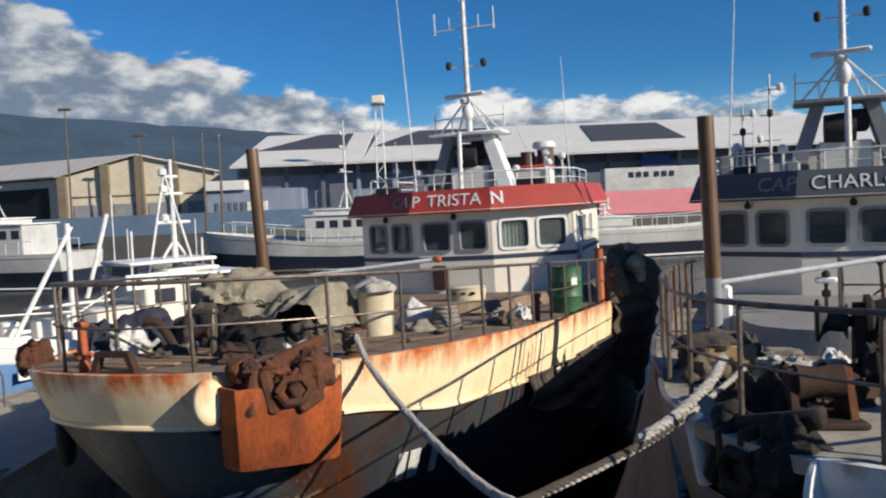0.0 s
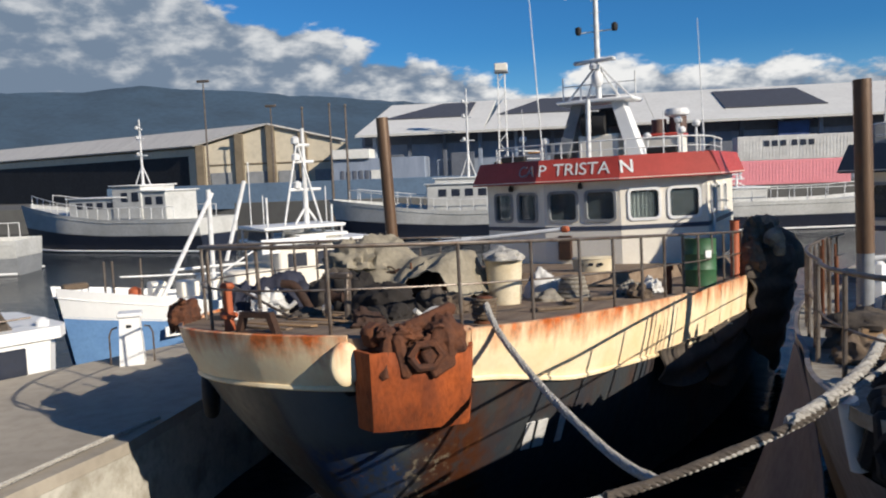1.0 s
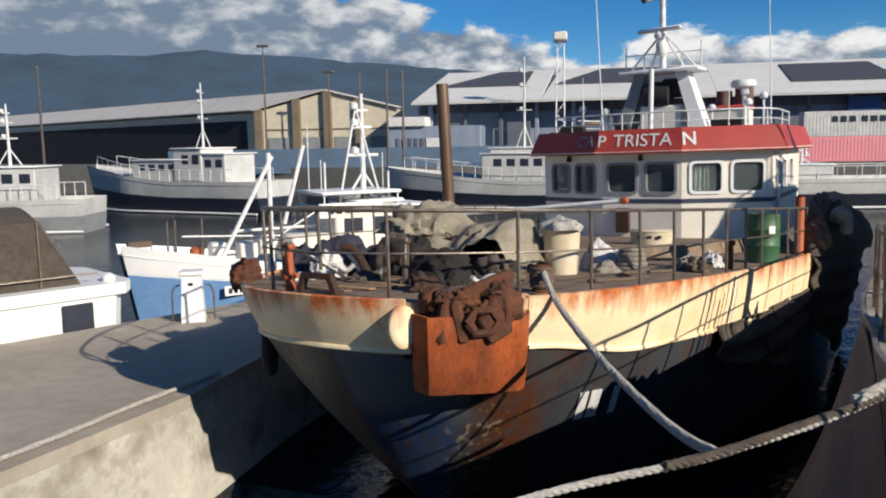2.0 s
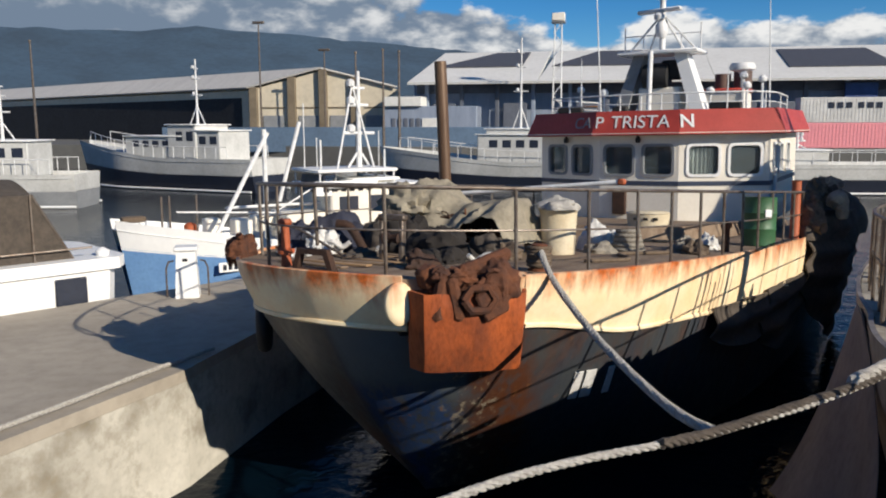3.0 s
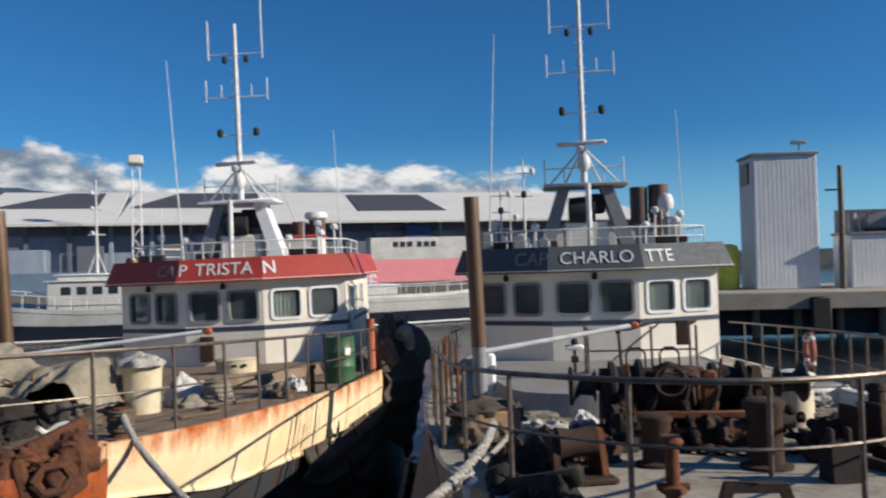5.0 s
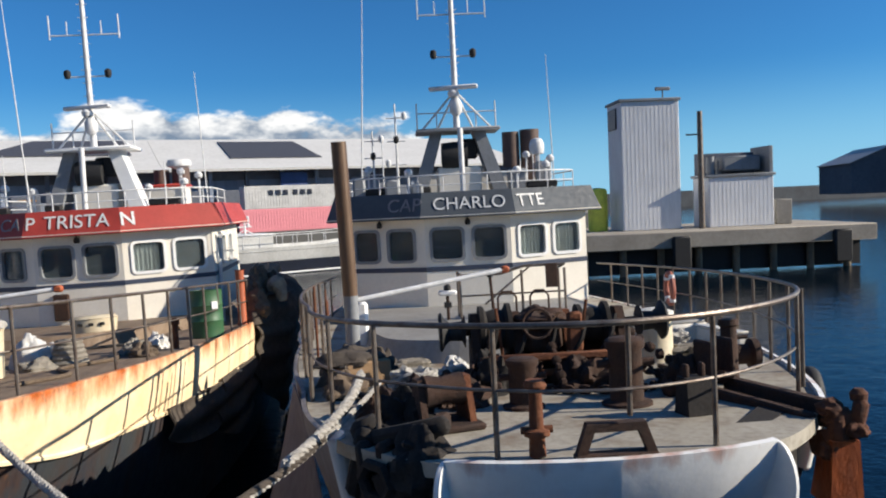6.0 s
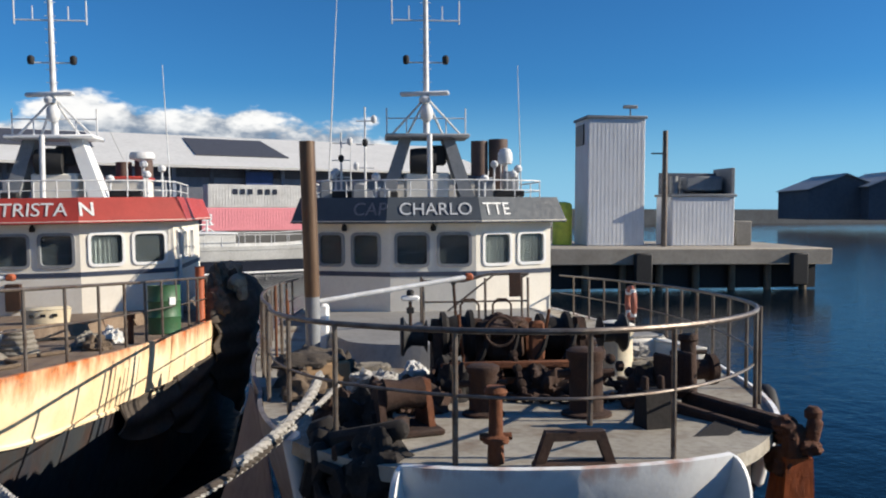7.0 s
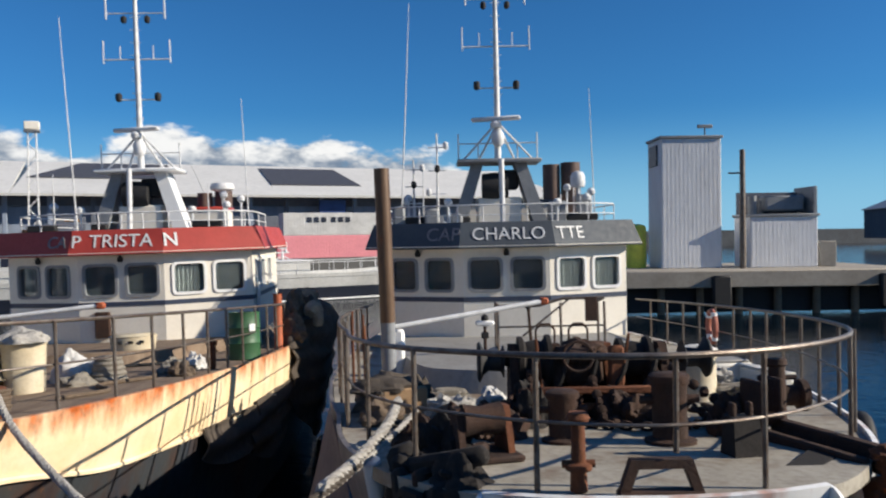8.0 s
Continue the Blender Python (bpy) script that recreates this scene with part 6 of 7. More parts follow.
def tarpaulin():
    """Beige tarpaulin thrown over the windlass: high to starboard, sagging in the middle, one torn corner folded up."""
    rows = []
    for i in range(41):
        row = []
        for j in range(51):
            x, y = -0.8 + 1.6 * i / 40, -1.15 + 2.4 * j / 50
            top = 0.95 + 0.16 * math.cos((y - 0.75) * 2.6) - 0.20 * math.exp(-((y - 0.15) / 0.35) ** 2)
            fold = abs(noise.noise((x * 1.6 + y * 0.9, y * 2.4, 7))) * 0.22 + abs(noise.noise((x * 4, y * 5.5, 2))) * 0.09
            front = max(0.0, -x - 0.25) * (0.9 + 0.5 * math.sin(y * 3.0))
            side = max(0.0, abs(y - 0.05) - 0.85) * 2.6
            z = top - fold - front - max(0, x - 0.35) * 0.9 - side
            z = max(z, 0.16 + 0.2 * max(0, math.sin(y * 2.3 + 0.6)) + 0.05 * noise.noise((x * 5, y * 5, 9)))
            row.append((x + 0.10 * noise.noise((y * 3, z * 3, 1)), y + 0.08 * noise.noise((x * 3, z * 3, 4)), z))
        rows.append(row)
    solo("tarpaulin", Shape().sheet(rows, 0.012), TARP, T(4.1, 0.05, 0.06), "beige tarpaulin draped over deck machinery", "tarpaulin")
    s = Shape()
    lumpy(s, (0, 0, 0), (0.6, 0.95, 0.42), 3, 0.45, 26, 16, freq=3.0)
    solo("canvas", s, TARP, T(3.7, 1.0, 0.62), "folded grey-beige canvas on top of the machinery", "canvas")
    s = Shape()
    lumpy(s, (0, 0, 0), (0.8, 1.1, 0.55), 31, 0.28, 20, 12)
    solo("fishing_net", s, NET, T(3.0, 0.9), "black fishing net piled beside the windlass", "net")


tarpaulin()


def dark_clutter():
    s = Shape()
    lumpy(s, (0, 0, 0), (0.9, 1.0, 0.55), 41, 0.3, 20, 12)
    solo("fishing_net", s, DARK_BLUE, T(2.75, 1.75), "dark blue cover over piled net", "net")
    s = Shape()
    lumpy(s, (0, 0, 0), (0.55, 0.5, 0.32), 43, 0.4, 20, 12, freq=3.5)
    solo("fishing_net", s, CLOTH, T(2.25, 1.55), "streaked white cloth on the net", "cloth")
    s = Shape()
    s.tube(smooth_line([(0, 0.3, 0.45), (0, 0.12, 0.42), (0, -0.02, 0.25), (0.05, -0.1, 0.06)], 5), 0.065, 12)
    solo("bent_pipe", s, RUST_DARK, T(2.35, 1.05, 0.0, 15), "dark brown bent pipe among the nets", "pipe")
    for k, (u, v, sx, sy, sz, mt) in enumerate(((2.7, -0.15, 0.7, 1.0, 0.42, VOID), (2.9, 0.45, 0.7, 0.9, 0.52, VOID), (3.2, -0.75, 0.6, 0.7, 0.30, NET), (2.5, 2.3, 0.5, 0.6, 0.4, DARK_BLUE))):
        s = Shape()
        lumpy(s, (0, 0, 0), (sx, sy, sz), 50 + k, 0.3, 26, 18, freq=2.6)
        solo("fishing_net", s, mt, T(u, v), "black net heaped before the tarpaulin", "net")
    for k, (u, v, w) in enumerate(((2.25, 1.75, 0.18), (2.2, 1.35, 0.10), (2.55, 0.75, 0.02), (2.6, -0.95, 0.02))):
        s = Shape().tube(smooth_line([(0.05 * math.sin(q * 1.7 + k), -0.25 + 0.12 * q, 0.05 * math.cos(q * 2.2 + k) + 0.05) for q in range(5)], 4), 0.035, 7)
        solo("rag", s, CLOTH, T(u, v, w, 15 * k), "twisted white cloth strip on the nets", "cloth")
    solo("deck_stick", Shape().rod((0, -0.5, 0.03), (0.1, 0.75, 0.5), 0.02, n=6), STEEL, T(1.75, 1.3), "bare steel bar leaning on the nets", "bar")
    t = thing("chain_stopper", T(1.75, 0.0), "dark steel chain stopper frame", "frame")
    for y in (-0.16, 0.16):
        part("upright", Shape().box((0, y, 0.3), (0.1, 0.06, 0.6), bev=0.01), STEEL, t)
    part("head_bar", Shape().box((0, 0, 0.6), (0.12, 0.42, 0.08), bev=0.015), STEEL, t)
    part("roller", Shape().lathe((0, 0, 0.32), [(0.05, -0.14), (0.09, -0.12), (0.05, 0), (0.09, 0.12), (0.05, 0.14)], 12, "y"), RUST_DARK, t)
    for k, (u, v, sx, sy, sz, mt) in enumerate(((1.35, -0.7, 0.5, 0.35, 0.20, RUST_DARK), (1.7, -0.55, 0.35, 0.5, 0.17, VOID), (2.2, -0.6, 0.5, 0.45, 0.18, VOID))):
        s = Shape()
        lumpy(s, (0, 0, 0), (sx, sy, sz), 60 + k, 0.35, 16, 10)
        solo("rusty_chain", s, mt, T(u, v), "rusted anchor chain heaped on deck", "chain", "heaps of chain")
    for k in range(9):
        u, v = 0.75 + 0.28 * k, 0.9 - 0.22 * (k % 4)
        solo("deck_plank", Shape().box((0, 0, 0.015), (0.14, 1.1, 0.03), bev=0.006), CRATE if k % 2 else DECK_WOOD, T(u, v * 0.6, 0.004 + 0.0, 4 * (k % 3) - 4), "loose weathered plank on deck", "plank", "loose planks")


dark_clutter()
b1 = bollard(T(2.05, -2.0), 0.09, 0.34, RUST, "rusty bollard wrapped in old rope")
s = Shape()
for k in range(6):
    s.tube([((0.13 + 0.008 * (k % 2)) * math.cos(a), (0.13 + 0.008 * (k % 2)) * math.sin(a), 0.08 + 0.042 * k) for a in np.linspace(0, 2 * math.pi, 17)], 0.028, 6)
solo("rope_coil", s, ROPE_OLD, T(2.05, -2.0), "brown rope turned round the bollard", "rope")
solo("stand_pipe", Shape().lathe((0, 0, 0), [(0.05, 0), (0.05, 0.4), (0.08, 0.41), (0.08, 0.48), (0.04, 0.52)], 12), RUST, T(6.95, -3.28), "dull red rusted deck vent pipe", "pipe")
solo("side_column", Shape().lathe((0, 0, 0), [(0.12, 0), (0.10, 0.03), (0.10, 1.25), (0.13, 1.27)], 12), ORANGE, T(11.9, -3.74), "rust-orange steel column at the side deck", "column")
solo("side_column", Shape().lathe((0, 0, 0), [(0.06, 0), (0.05, 0.03), (0.05, 1.6)], 10), RAIL_WHITE, T(13.9, -3.0), "white steel stanchion", "column")
for k, (u, v, du_, dv_, dz_, w) in enumerate(((14.6, -4.15, 3.2, 1.25, 0.95, 0.0), (12.7, -3.98, 1.5, 0.75, 0.75, 0.0), (17.2, -4.2, 3.0, 1.4, 1.0, 0.0))):
    s = Shape()
    lumpy(s, (0, 0, 0), (du_, dv_, dz_), 70 + k, 0.16, 54, 34, freq=1.9)
    solo("fishing_net", s, NET, T(u, v, w), "black trawl net piled along the side deck", "net", "side nets")
s = Shape()
lumpy(s, (0, 0, 0), (0.6, 0.42, 0.2), 81, 0.2, 20, 14, flat=False)
lumpy(s, (-0.1, -0.12, -0.22), (0.3, 0.25, 0.2), 83, 0.2, 16, 12, flat=False)
solo("fender_bag", s, TARP, T(12.7, -4.50, 0.85), "beige cloth bag hung over the nets", "bag")


def net_drape():
    """Black net hung over the port side of the red trawler."""
    for u0, u1, d0, d1, sd in ((5.6, 9.6, 0.80, 1.65, 3), (8.2, 13.0, 0.74, 2.2, 8), (12.0, 18.0, -0.62, 2.6, 5)):
        rows = []
        for i in range(31):
            row = []
            for j in range(25):
                u = u0 + (u1 - u0) * j / 24
                f = i / 30
                d = d0 + (d1 - d0) * f * (0.55 + 0.45 * math.sin(math.pi * j / 24) ** 0.8)
                v = edge_at(u) + 0.08 + (0.58 * min(1.0, (u - 12.0) / 1.5) if u0 > 11 else 0.0) - 0.18 * max(d - 0.3, 0) + 0.10 * noise.noise((u * 0.9, d * 0.8, sd)) + 0.06 * math.sin(d * 11 - 1.6 * math.sin(math.pi * j / 24) + 0.4 * u)
                row.append((u, -v - 0.03, -0.07 * u - d))
            rows.append(row)
        solo("net_drape", Shape().sheet(rows, 0.03), NET, TRISTAN, "black net hung over the hull side", "net", "hull nets")


net_drape()


def side_canvas():
    """Grey canvas hung from the grey trawler's starboard deck edge, spreading in folds towards the water."""
    top = [Vector((4.0 + 0.75 * g, edge_at(4.0 + 0.75 * g) * narrow(4.4, 1, 0.10) + 0.04, -0.30)) for g in np.linspace(0, 1, 25)]
    rows = []
    for f in np.linspace(0, 1, 25):
        row = []
        for k, p in enumerate(top):
            g = k / 24
            foot = Vector((2.9 + 1.7 * g, 2.45 + 1.45 * g, -2.7 - 0.1 * g))
            q = p.lerp(foot, f)
            q.y += f * (0.07 * math.sin(9 * g + 2 * f) + 0.05 * noise.noise((4 * g, 2 * f, 3))) - 0.12 * math.sin(math.pi * f)
            row.append(q)
        rows.append(row)
    solo("canvas", Shape().sheet(rows, 0.012), CANVAS, CHARLOTTE, "grey-mauve canvas hung over the hull side", "canvas")


side_canvas()


def hull_mark():
    """Painted registration on the dark bow, as plain slanted bars."""
    t = new("hull_marking")
    t.matrix_world = TRISTAN
    tagged(t, "white painted registration bars on the dark hull", "marking")
    P = [[Vector(p) for p in r] for r in hull_rows(0.07, 1.46, 1.92, 4, -1, 0.02)]
    for k, w in ((27, 0.75), (28, 0.9), (30, 0.55)):
        rows = []
        for i, r in enumerate(P):
            sh = 0.35 * (1 - i / 4)
            lo, hi = (r[k + 1].lerp(r[k + 2], f - 1) if f > 1 else r[k].lerp(r[k + 1], f) for f in (sh, sh + w))
            rows.append([lo, hi])
        part("bar", Shape().sheet(rows, 0.012), LETTER, t)


hull_mark()

# ---- grey trawler's foredeck ----
windlass(C(3.9, -0.15), 1.0)
bollard(C(2.2, 0.38), 0.14, 0.5, RUST_DARK, "thick dark rusty mooring bollard")
bollard(C(2.05, -0.62), 0.165, 0.66, RUST_DARK, "thick dark rusty mooring bollard")
t = thing("vent_drum", C(4.7, -1.75), "pale peach-stained vent drum on deck", "vent")
part("body", Shape().lathe((0, 0, 0), [(0.24, 0), (0.23, 0.03), (0.23, 0.52), (0.25, 0.54), (0.2, 0.58)], 20), BIN, t)
part("cap", Shape().lathe((0, 0, 0.58), [(0.2, 0), (0.26, 0.02), (0.26, 0.07), (0.1, 0.12)], 18), WHITE, t)
t = thing("hatch_coaming", C(6.9, -2.6, 0, 6), "low cream hatch coaming at the side", "hatch")
part("body", Shape().box((0, 0, 0.14), (1.3, 0.9, 0.28), bev=0.04), WHITE, t)
part("cover", Shape().box((0, 0, 0.30), (1.2, 0.8, 0.05), bev=0.02), GREY_DECK, t)


def handling_frame():
    t = thing("tube_frame", C(9.0, -0.45, 0.32), "dark tubular handrail frame before the wheelhouse", "frame")
    for x, y in ((0, 0.95), (0, -0.2), (0, -1.0), (0.6, 0.95), (0.6, -1.0)):
        part("post", Shape().rod((x, y, 0), (x, y, 0.85), 0.025, n=8), STEEL, t)
    part("top_bar", Shape().tube([(0.6, 0.95, 0.85), (0, 0.95, 0.80), (0, 0.2, 0.80), (0, -0.25, 0.92), (0, -1.0, 0.92), (0.6, -1.0, 0.85)], 0.028, 8), STEEL, t)
    part("mid_bar", Shape().tube([(0, 0.95, 0.42), (0, -1.0, 0.42)], 0.018, 6), STEEL, t)
    part("brace", Shape().rod((0, 0.5, 0.25), (0, -0.35, 0.9), 0.02, n=6), STEEL, t)
    for y in (0.1, -0.5):
        part("hoop", Shape().tube([(-0.05, y + 0.17, 0), (-0.05, y + 0.17, 0.36), (-0.05, y + 0.08, 0.46), (-0.05, y - 0.08, 0.46), (-0.05, y - 0.17, 0.36), (-0.05, y - 0.17, 0)], 0.022, 6), RUST_DARK, t)
    part("panel", Shape().box((-0.04, -0.75, 0.72), (0.03, 0.22, 0.44), bev=0.008), RUST_DARK, t)
    part("control_lever", Shape().rod((-0.05, 0.35, 0), (-0.1, 0.4, 0.75), 0.03, n=6), RUST_DARK, t)
    part("lever_knob", Shape().lathe((-0.1, 0.4, 0.74), [(0.04, 0), (0.06, 0.05), (0.03, 0.12)], 8), BLACK, t)


handling_frame()
t = thing("canister", C(8.1, 2.27, 0.0), "small white plastic canister behind the derrick post", "canister")
part("body", Shape().box((0, 0, 0.40), (0.18, 0.20, 0.80), bev=0.05), WHITE_CLEAN, t)
part("cap", Shape().lathe((0, 0.05, 0.80), [(0.04, 0), (0.045, 0.04), (0.03, 0.06)], 10), BLACK, t)
t = thing("deck_lamp", C(9.0, 0.74, 0.32), "white deck floodlight on a short bracket", "lamp")
part("stand", Shape().rod((0, 0, 0), (0, 0, 0.45), 0.03, n=8), RUST_DARK, t)
part("bracket", Shape().box((0, 0, 0.28), (0.06, 0.14, 0.12), bev=0.02), BLACK, t)
part("shade", Shape().box((-0.02, 0, 0.50), (0.16, 0.34, 0.10), bev=0.04), WHITE_CLEAN, t)
part("lamp_glass", Shape().lathe((-0.02, 0, 0.55), [(0.07, 0), (0.07, 0.08), (0.03, 0.11)], 10), BLACK, t)
t = thing("lifebuoy", C(9.8, -edge_at(9.8) * 0.97 + 0.07, 0.62), "faded orange lifebuoy on the rail", "lifebuoy")
part("ring", Shape().tube([(0.20 * math.cos(a), 0.03, 0.30 * math.sin(a)) for a in np.linspace(0, 2 * math.pi, 25)], 0.055, 8), BUOY, t)
for k in range(4):
    a = math.pi / 4 + k * math.pi / 2
    part("band", Shape().lathe((0.20 * math.cos(a), 0.03, 0.30 * math.sin(a)), [(0.03, -0.062), (0.062, -0.05), (0.062, 0.05), (0.03, 0.062)], 8), WHITE_CLEAN, t)
s = Shape()
lumpy(s, (0, 0, 0), (0.52, 0.55, 0.30), 11, 0.42, 24, 14, freq=3.4)
for k in range(8):
    a0 = k * 0.8
    s.tube([(0.22 * math.cos(a0 + q) * (1 - 0.2 * q), 0.24 * math.sin(a0 + q), 0.08 + 0.22 * math.sin(q * 1.1)) for q in np.linspace(0, 2.6, 9)], 0.028, 6)
solo("rope", s, ROPE, C(3.0, 1.45), "white mooring rope heaped on deck", "rope")
t = thing("fish_crate", C(4.0, 2.05, 0, 20), "tan crate under dark netting on the side deck", "crate")
part("body", Shape().box((0, 0, 0.17), (0.5, 0.55, 0.34), bev=0.02), CRATE, t)
s = Shape()
lumpy(s, (0.1, 0.15, 0.3), (0.7, 0.8, 0.18), 15, 0.35, 18, 10)
part("netting", s, NET, t, "dark netting over the crate")
t = thing("roller_stand", C(1.55, 1.2, 0, 15), "rusty roller between steel plates at the anchor gap", "roller")
for y in (-0.22, 0.22):
    sh = Shape()
    poly = [(-0.2, 0), (0.24, 0), (0.10, 0.46), (-0.06, 0.46)]
    sh.add([(x, y - 0.03, z) for x, z in poly] + [(x, y + 0.03, z) for x, z in poly], [(0, 1, 2, 3), (4, 5, 6, 7)] + [(i, (i + 1) % 4, 4 + (i + 1) % 4, 4 + i) for i in range(4)])
    part("plate", sh, RUST if y < 0 else RUST_DARK, t, smooth=False)
part("roller", Shape().lathe((0, 0, 0.34), [(0.08, -0.2), (0.15, -0.18), (0.12, 0), (0.15, 0.18), (0.08, 0.2)], 14, "y"), RUST_DARK, t)
part("bed", Shape().box((0.0, 0.0, 0.03), (0.6, 0.6, 0.06), bev=0.02), RUST_DARK, t)
part("arm", Shape().box((-0.45, 0.25, 0.10), (0.75, 0.12, 0.16), rz=-35, bev=0.03), RUST_DARK, t)
part("arm", Shape().box((-0.40, 0.50, 0.02), (0.70, 0.10, 0.14), rz=-50, bev=0.03), RUST_DARK, t)
t = thing("stopper_box", C(1.45, -1.08, 0, 10), "black steel chain stopper box", "box")
part("body", Shape().prism([(-0.13, -0.14), (0.13, -0.14), (0.13, 0.14), (-0.13, 0.14)], 0, 0.34, [(-0.09, -0.12), (0.09, -0.12), (0.09, 0.12), (-0.09, 0.12)]), VOID, t, smooth=False)
part("lug", Shape().box((0.0, 0.08, 0.38), (0.08, 0.05, 0.16), bev=0.015), RUST_DARK, t)
part("lug", Shape().box((0.0, -0.08, 0.38), (0.08, 0.05, 0.16), bev=0.015), RUST_DARK, t)


def anchor_beam(side):
    t = thing("anchor_davit", CHARLOTTE, "rusty anchor beam reaching over the bow edge", "anchor", "bow anchor beams")
    a, b = Vector((2.25, side * 1.70, 0.02)), Vector((1.02, side * 2.18, -0.16))
    d = (b - a)
    yaw = math.degrees(math.atan2(d.y, d.x))
    c = (a + b) / 2
    L = d.length
    part("beam", Shape().box(c, (L, 0.12, 0.24), rz=yaw, bev=0.02), RUST_DARK, t)
    part("beam", Shape().box(c + Vector((-0.08, side * -0.22, -0.05)), (L * 0.9, 0.10, 0.2), rz=yaw, bev=0.02), RUST_DARK, t)
    head = part("anchor_head", Shape().box(b, (0.16, 0.22, 0.34), rz=yaw, bev=0.05), ANCHOR_BROWN, t)
    part("shackle_plate", Shape().box(b + Vector((-0.04, side * 0.14, 0.08)), (0.12, 0.12, 0.34), rz=yaw + 20, ry=12, bev=0.04), ANCHOR_BROWN, head)
    for k in range(5):
        s = Shape()
        lumpy(s, b + Vector((0.05 * math.sin(k * 2.3), 0.1 * math.cos(k * 1.7), -0.20 + 0.09 * k)), (0.2, 0.2, 0.08), k + 30, 0.3, 10, 8, flat=False)
        part("rust_scab", s, ANCHOR_BROWN, head)
    part("jaw", Shape().box(b + Vector((0.10, side * -0.10, -0.16)), (0.30, 0.12, 0.22), rz=yaw - 15, ry=-20, bev=0.04), ANCHOR_BROWN, head)
    part("pin_head", Shape().lathe((b.x - 0.02, b.y + side * 0.16, b.z + 0.26), [(0.03, -0.05), (0.07, -0.03), (0.075, 0.03), (0.04, 0.07)], 10), ANCHOR_BROWN, head)
    part("fluke", Shape().prism([(b.x - 0.08, b.y - 0.16), (b.x + 0.3, b.y - 0.16), (b.x + 0.3, b.y + 0.12), (b.x - 0.08, b.y + 0.14)], -0.85, -0.26, [(b.x - 0.10, b.y - 0.12), (b.x + 0.12, b.y - 0.12), (b.x + 0.12, b.y + 0.12), (b.x - 0.10, b.y + 0.12)]), RUST_ORANGE, t)
    rl = Shape().lathe((2.9, side * 2.1, 0.12), [(0.08, -0.22), (0.17, -0.2), (0.17, -0.13), (0.11, -0.1), (0.11, 0.1), (0.17, 0.13), (0.17, 0.2), (0.08, 0.22)], 14, "y")
    part("roller", rl, RUST_DARK, t)
    for dx, dy in ((2.45, 1.75), (2.3, 1.5)):
        part("cheek_plate", Shape().box((dx, side * dy, 0.16), (0.3, 0.06, 0.5), rz=yaw, bev=0.02), RUST_DARK, t)
    s = Shape()
    for k in range(11):
        f = k / 10
        p = Vector((3.6, side * 1.0, 0.42)).lerp(a, f)
        s.lathe((p.x, p.y, p.z - 0.12 * math.sin(math.pi * f)), [(0.03, -0.045), (0.06, -0.03), (0.06, 0.03), (0.03, 0.045)], 8, "x" if k % 2 else "y")
    part("chain", s, RUST_DARK, t)


anchor_beam(-1)
t = thing("hawser", C(4.6, -2.35, 0.0, 60), "grey hawsers laid along the deck", "rope")
for k in range(7):
    line = [(0.9 - 0.28 * k * 0.2 + 0.15 * q, 0.1 * math.sin(q * 2 + k) + 0.09 * k - 0.3, 0.05 + 0.05 * (k % 3)) for q in np.linspace(-5, 5, 12)]
    part("rope_length", Shape().tube(line, 0.045, 6), ROPE_GREY, t)
s = Shape()
lumpy(s, (0, 0, 0), (0.3, 0.35, 0.16), 91, 0.4, 18, 10, freq=3.5)
solo("rope", s, ROPE, C(5.8, -2.45, 0.08), "small heap of white line", "rope")
for k in range(8):
    u = 5.75 + 0.17 * k
    solo("pipe_stake", Shape().rod((0, 0, 0), (0.03 * math.sin(k * 2.1), 0.02, 1.05 + 0.14 * math.sin(k * 1.3)), 0.016 if k % 3 else 0.026, n=8), RUST if k % 2 else STEEL, C(u, edge_at(u) * 0.84 - 0.05 - 0.09 * (k % 4)), "rusty pipe stake standing at the side rail", "stake", "side stakes")
for k, (u, sgn) in enumerate(((3.2, -1),)):
    ring = [(0.30 * math.cos(a), 0.0, 0.30 * math.sin(a)) for a in np.linspace(0, 2 * math.pi, 25)]
    yaw = math.degrees(math.atan2(edge_at(u + 0.2) - edge_at(u - 0.2), 0.4))
    solo("tyre_fender", Shape().tube(ring, 0.10, 10), BLACK, C(u, sgn * (edge_at(u) + 0.13), -0.34, sgn * yaw), "black tyre fender hung on the hull", "fender", "tyre fenders")
ring = [(0.32 * math.cos(a), 0.0, 0.32 * math.sin(a)) for a in np.linspace(0, 2 * math.pi, 25)]
solo("tyre_fender", Shape().tube(ring, 0.11, 10), BLACK, T(1.9, edge_at(1.9) + 0.02, -1.15, 40), "black tyre fender hung on the hull", "fender", "tyre fenders")
# ---- mooring lines ----
solo("mooring_rope", strands([(-1.12, 9.75, 2.93), (-1.02, 9.35, 2.80), (-0.82, 8.9, 2.58), (-0.4, 8.0, 2.30), (0.0, 6.9, 2.20), (0.25, 6.0, 2.25), (0.42, 5.25, 2.40)], 0.042), ROPE, I4, "white three-strand mooring rope, sagging", "rope", "mooring ropes")
solo("mooring_rope", strands([(2.75, 7.2, 2.84), (2.45, 6.95, 2.72), (1.6, 6.2, 2.50), (0.42, 5.2, 2.42), (-0.9, 3.85, 2.55), (-2.2, 1.0, 2.96)], 0.027), ROPE, I4, "thick white three-strand mooring rope", "rope", "mooring ropes")
# dark strands added round the rope where the bow's shadow falls on it
solo("painted_rope_shadow", strands([(1.95, 6.51, 2.59), (1.6, 6.2, 2.51), (1.0, 5.72, 2.45), (0.42, 5.2, 2.425), (0.05, 4.85, 2.45)], 0.036, 5.0), NET, I4, "dark strands over the mooring rope for the shadow on it", "cover")
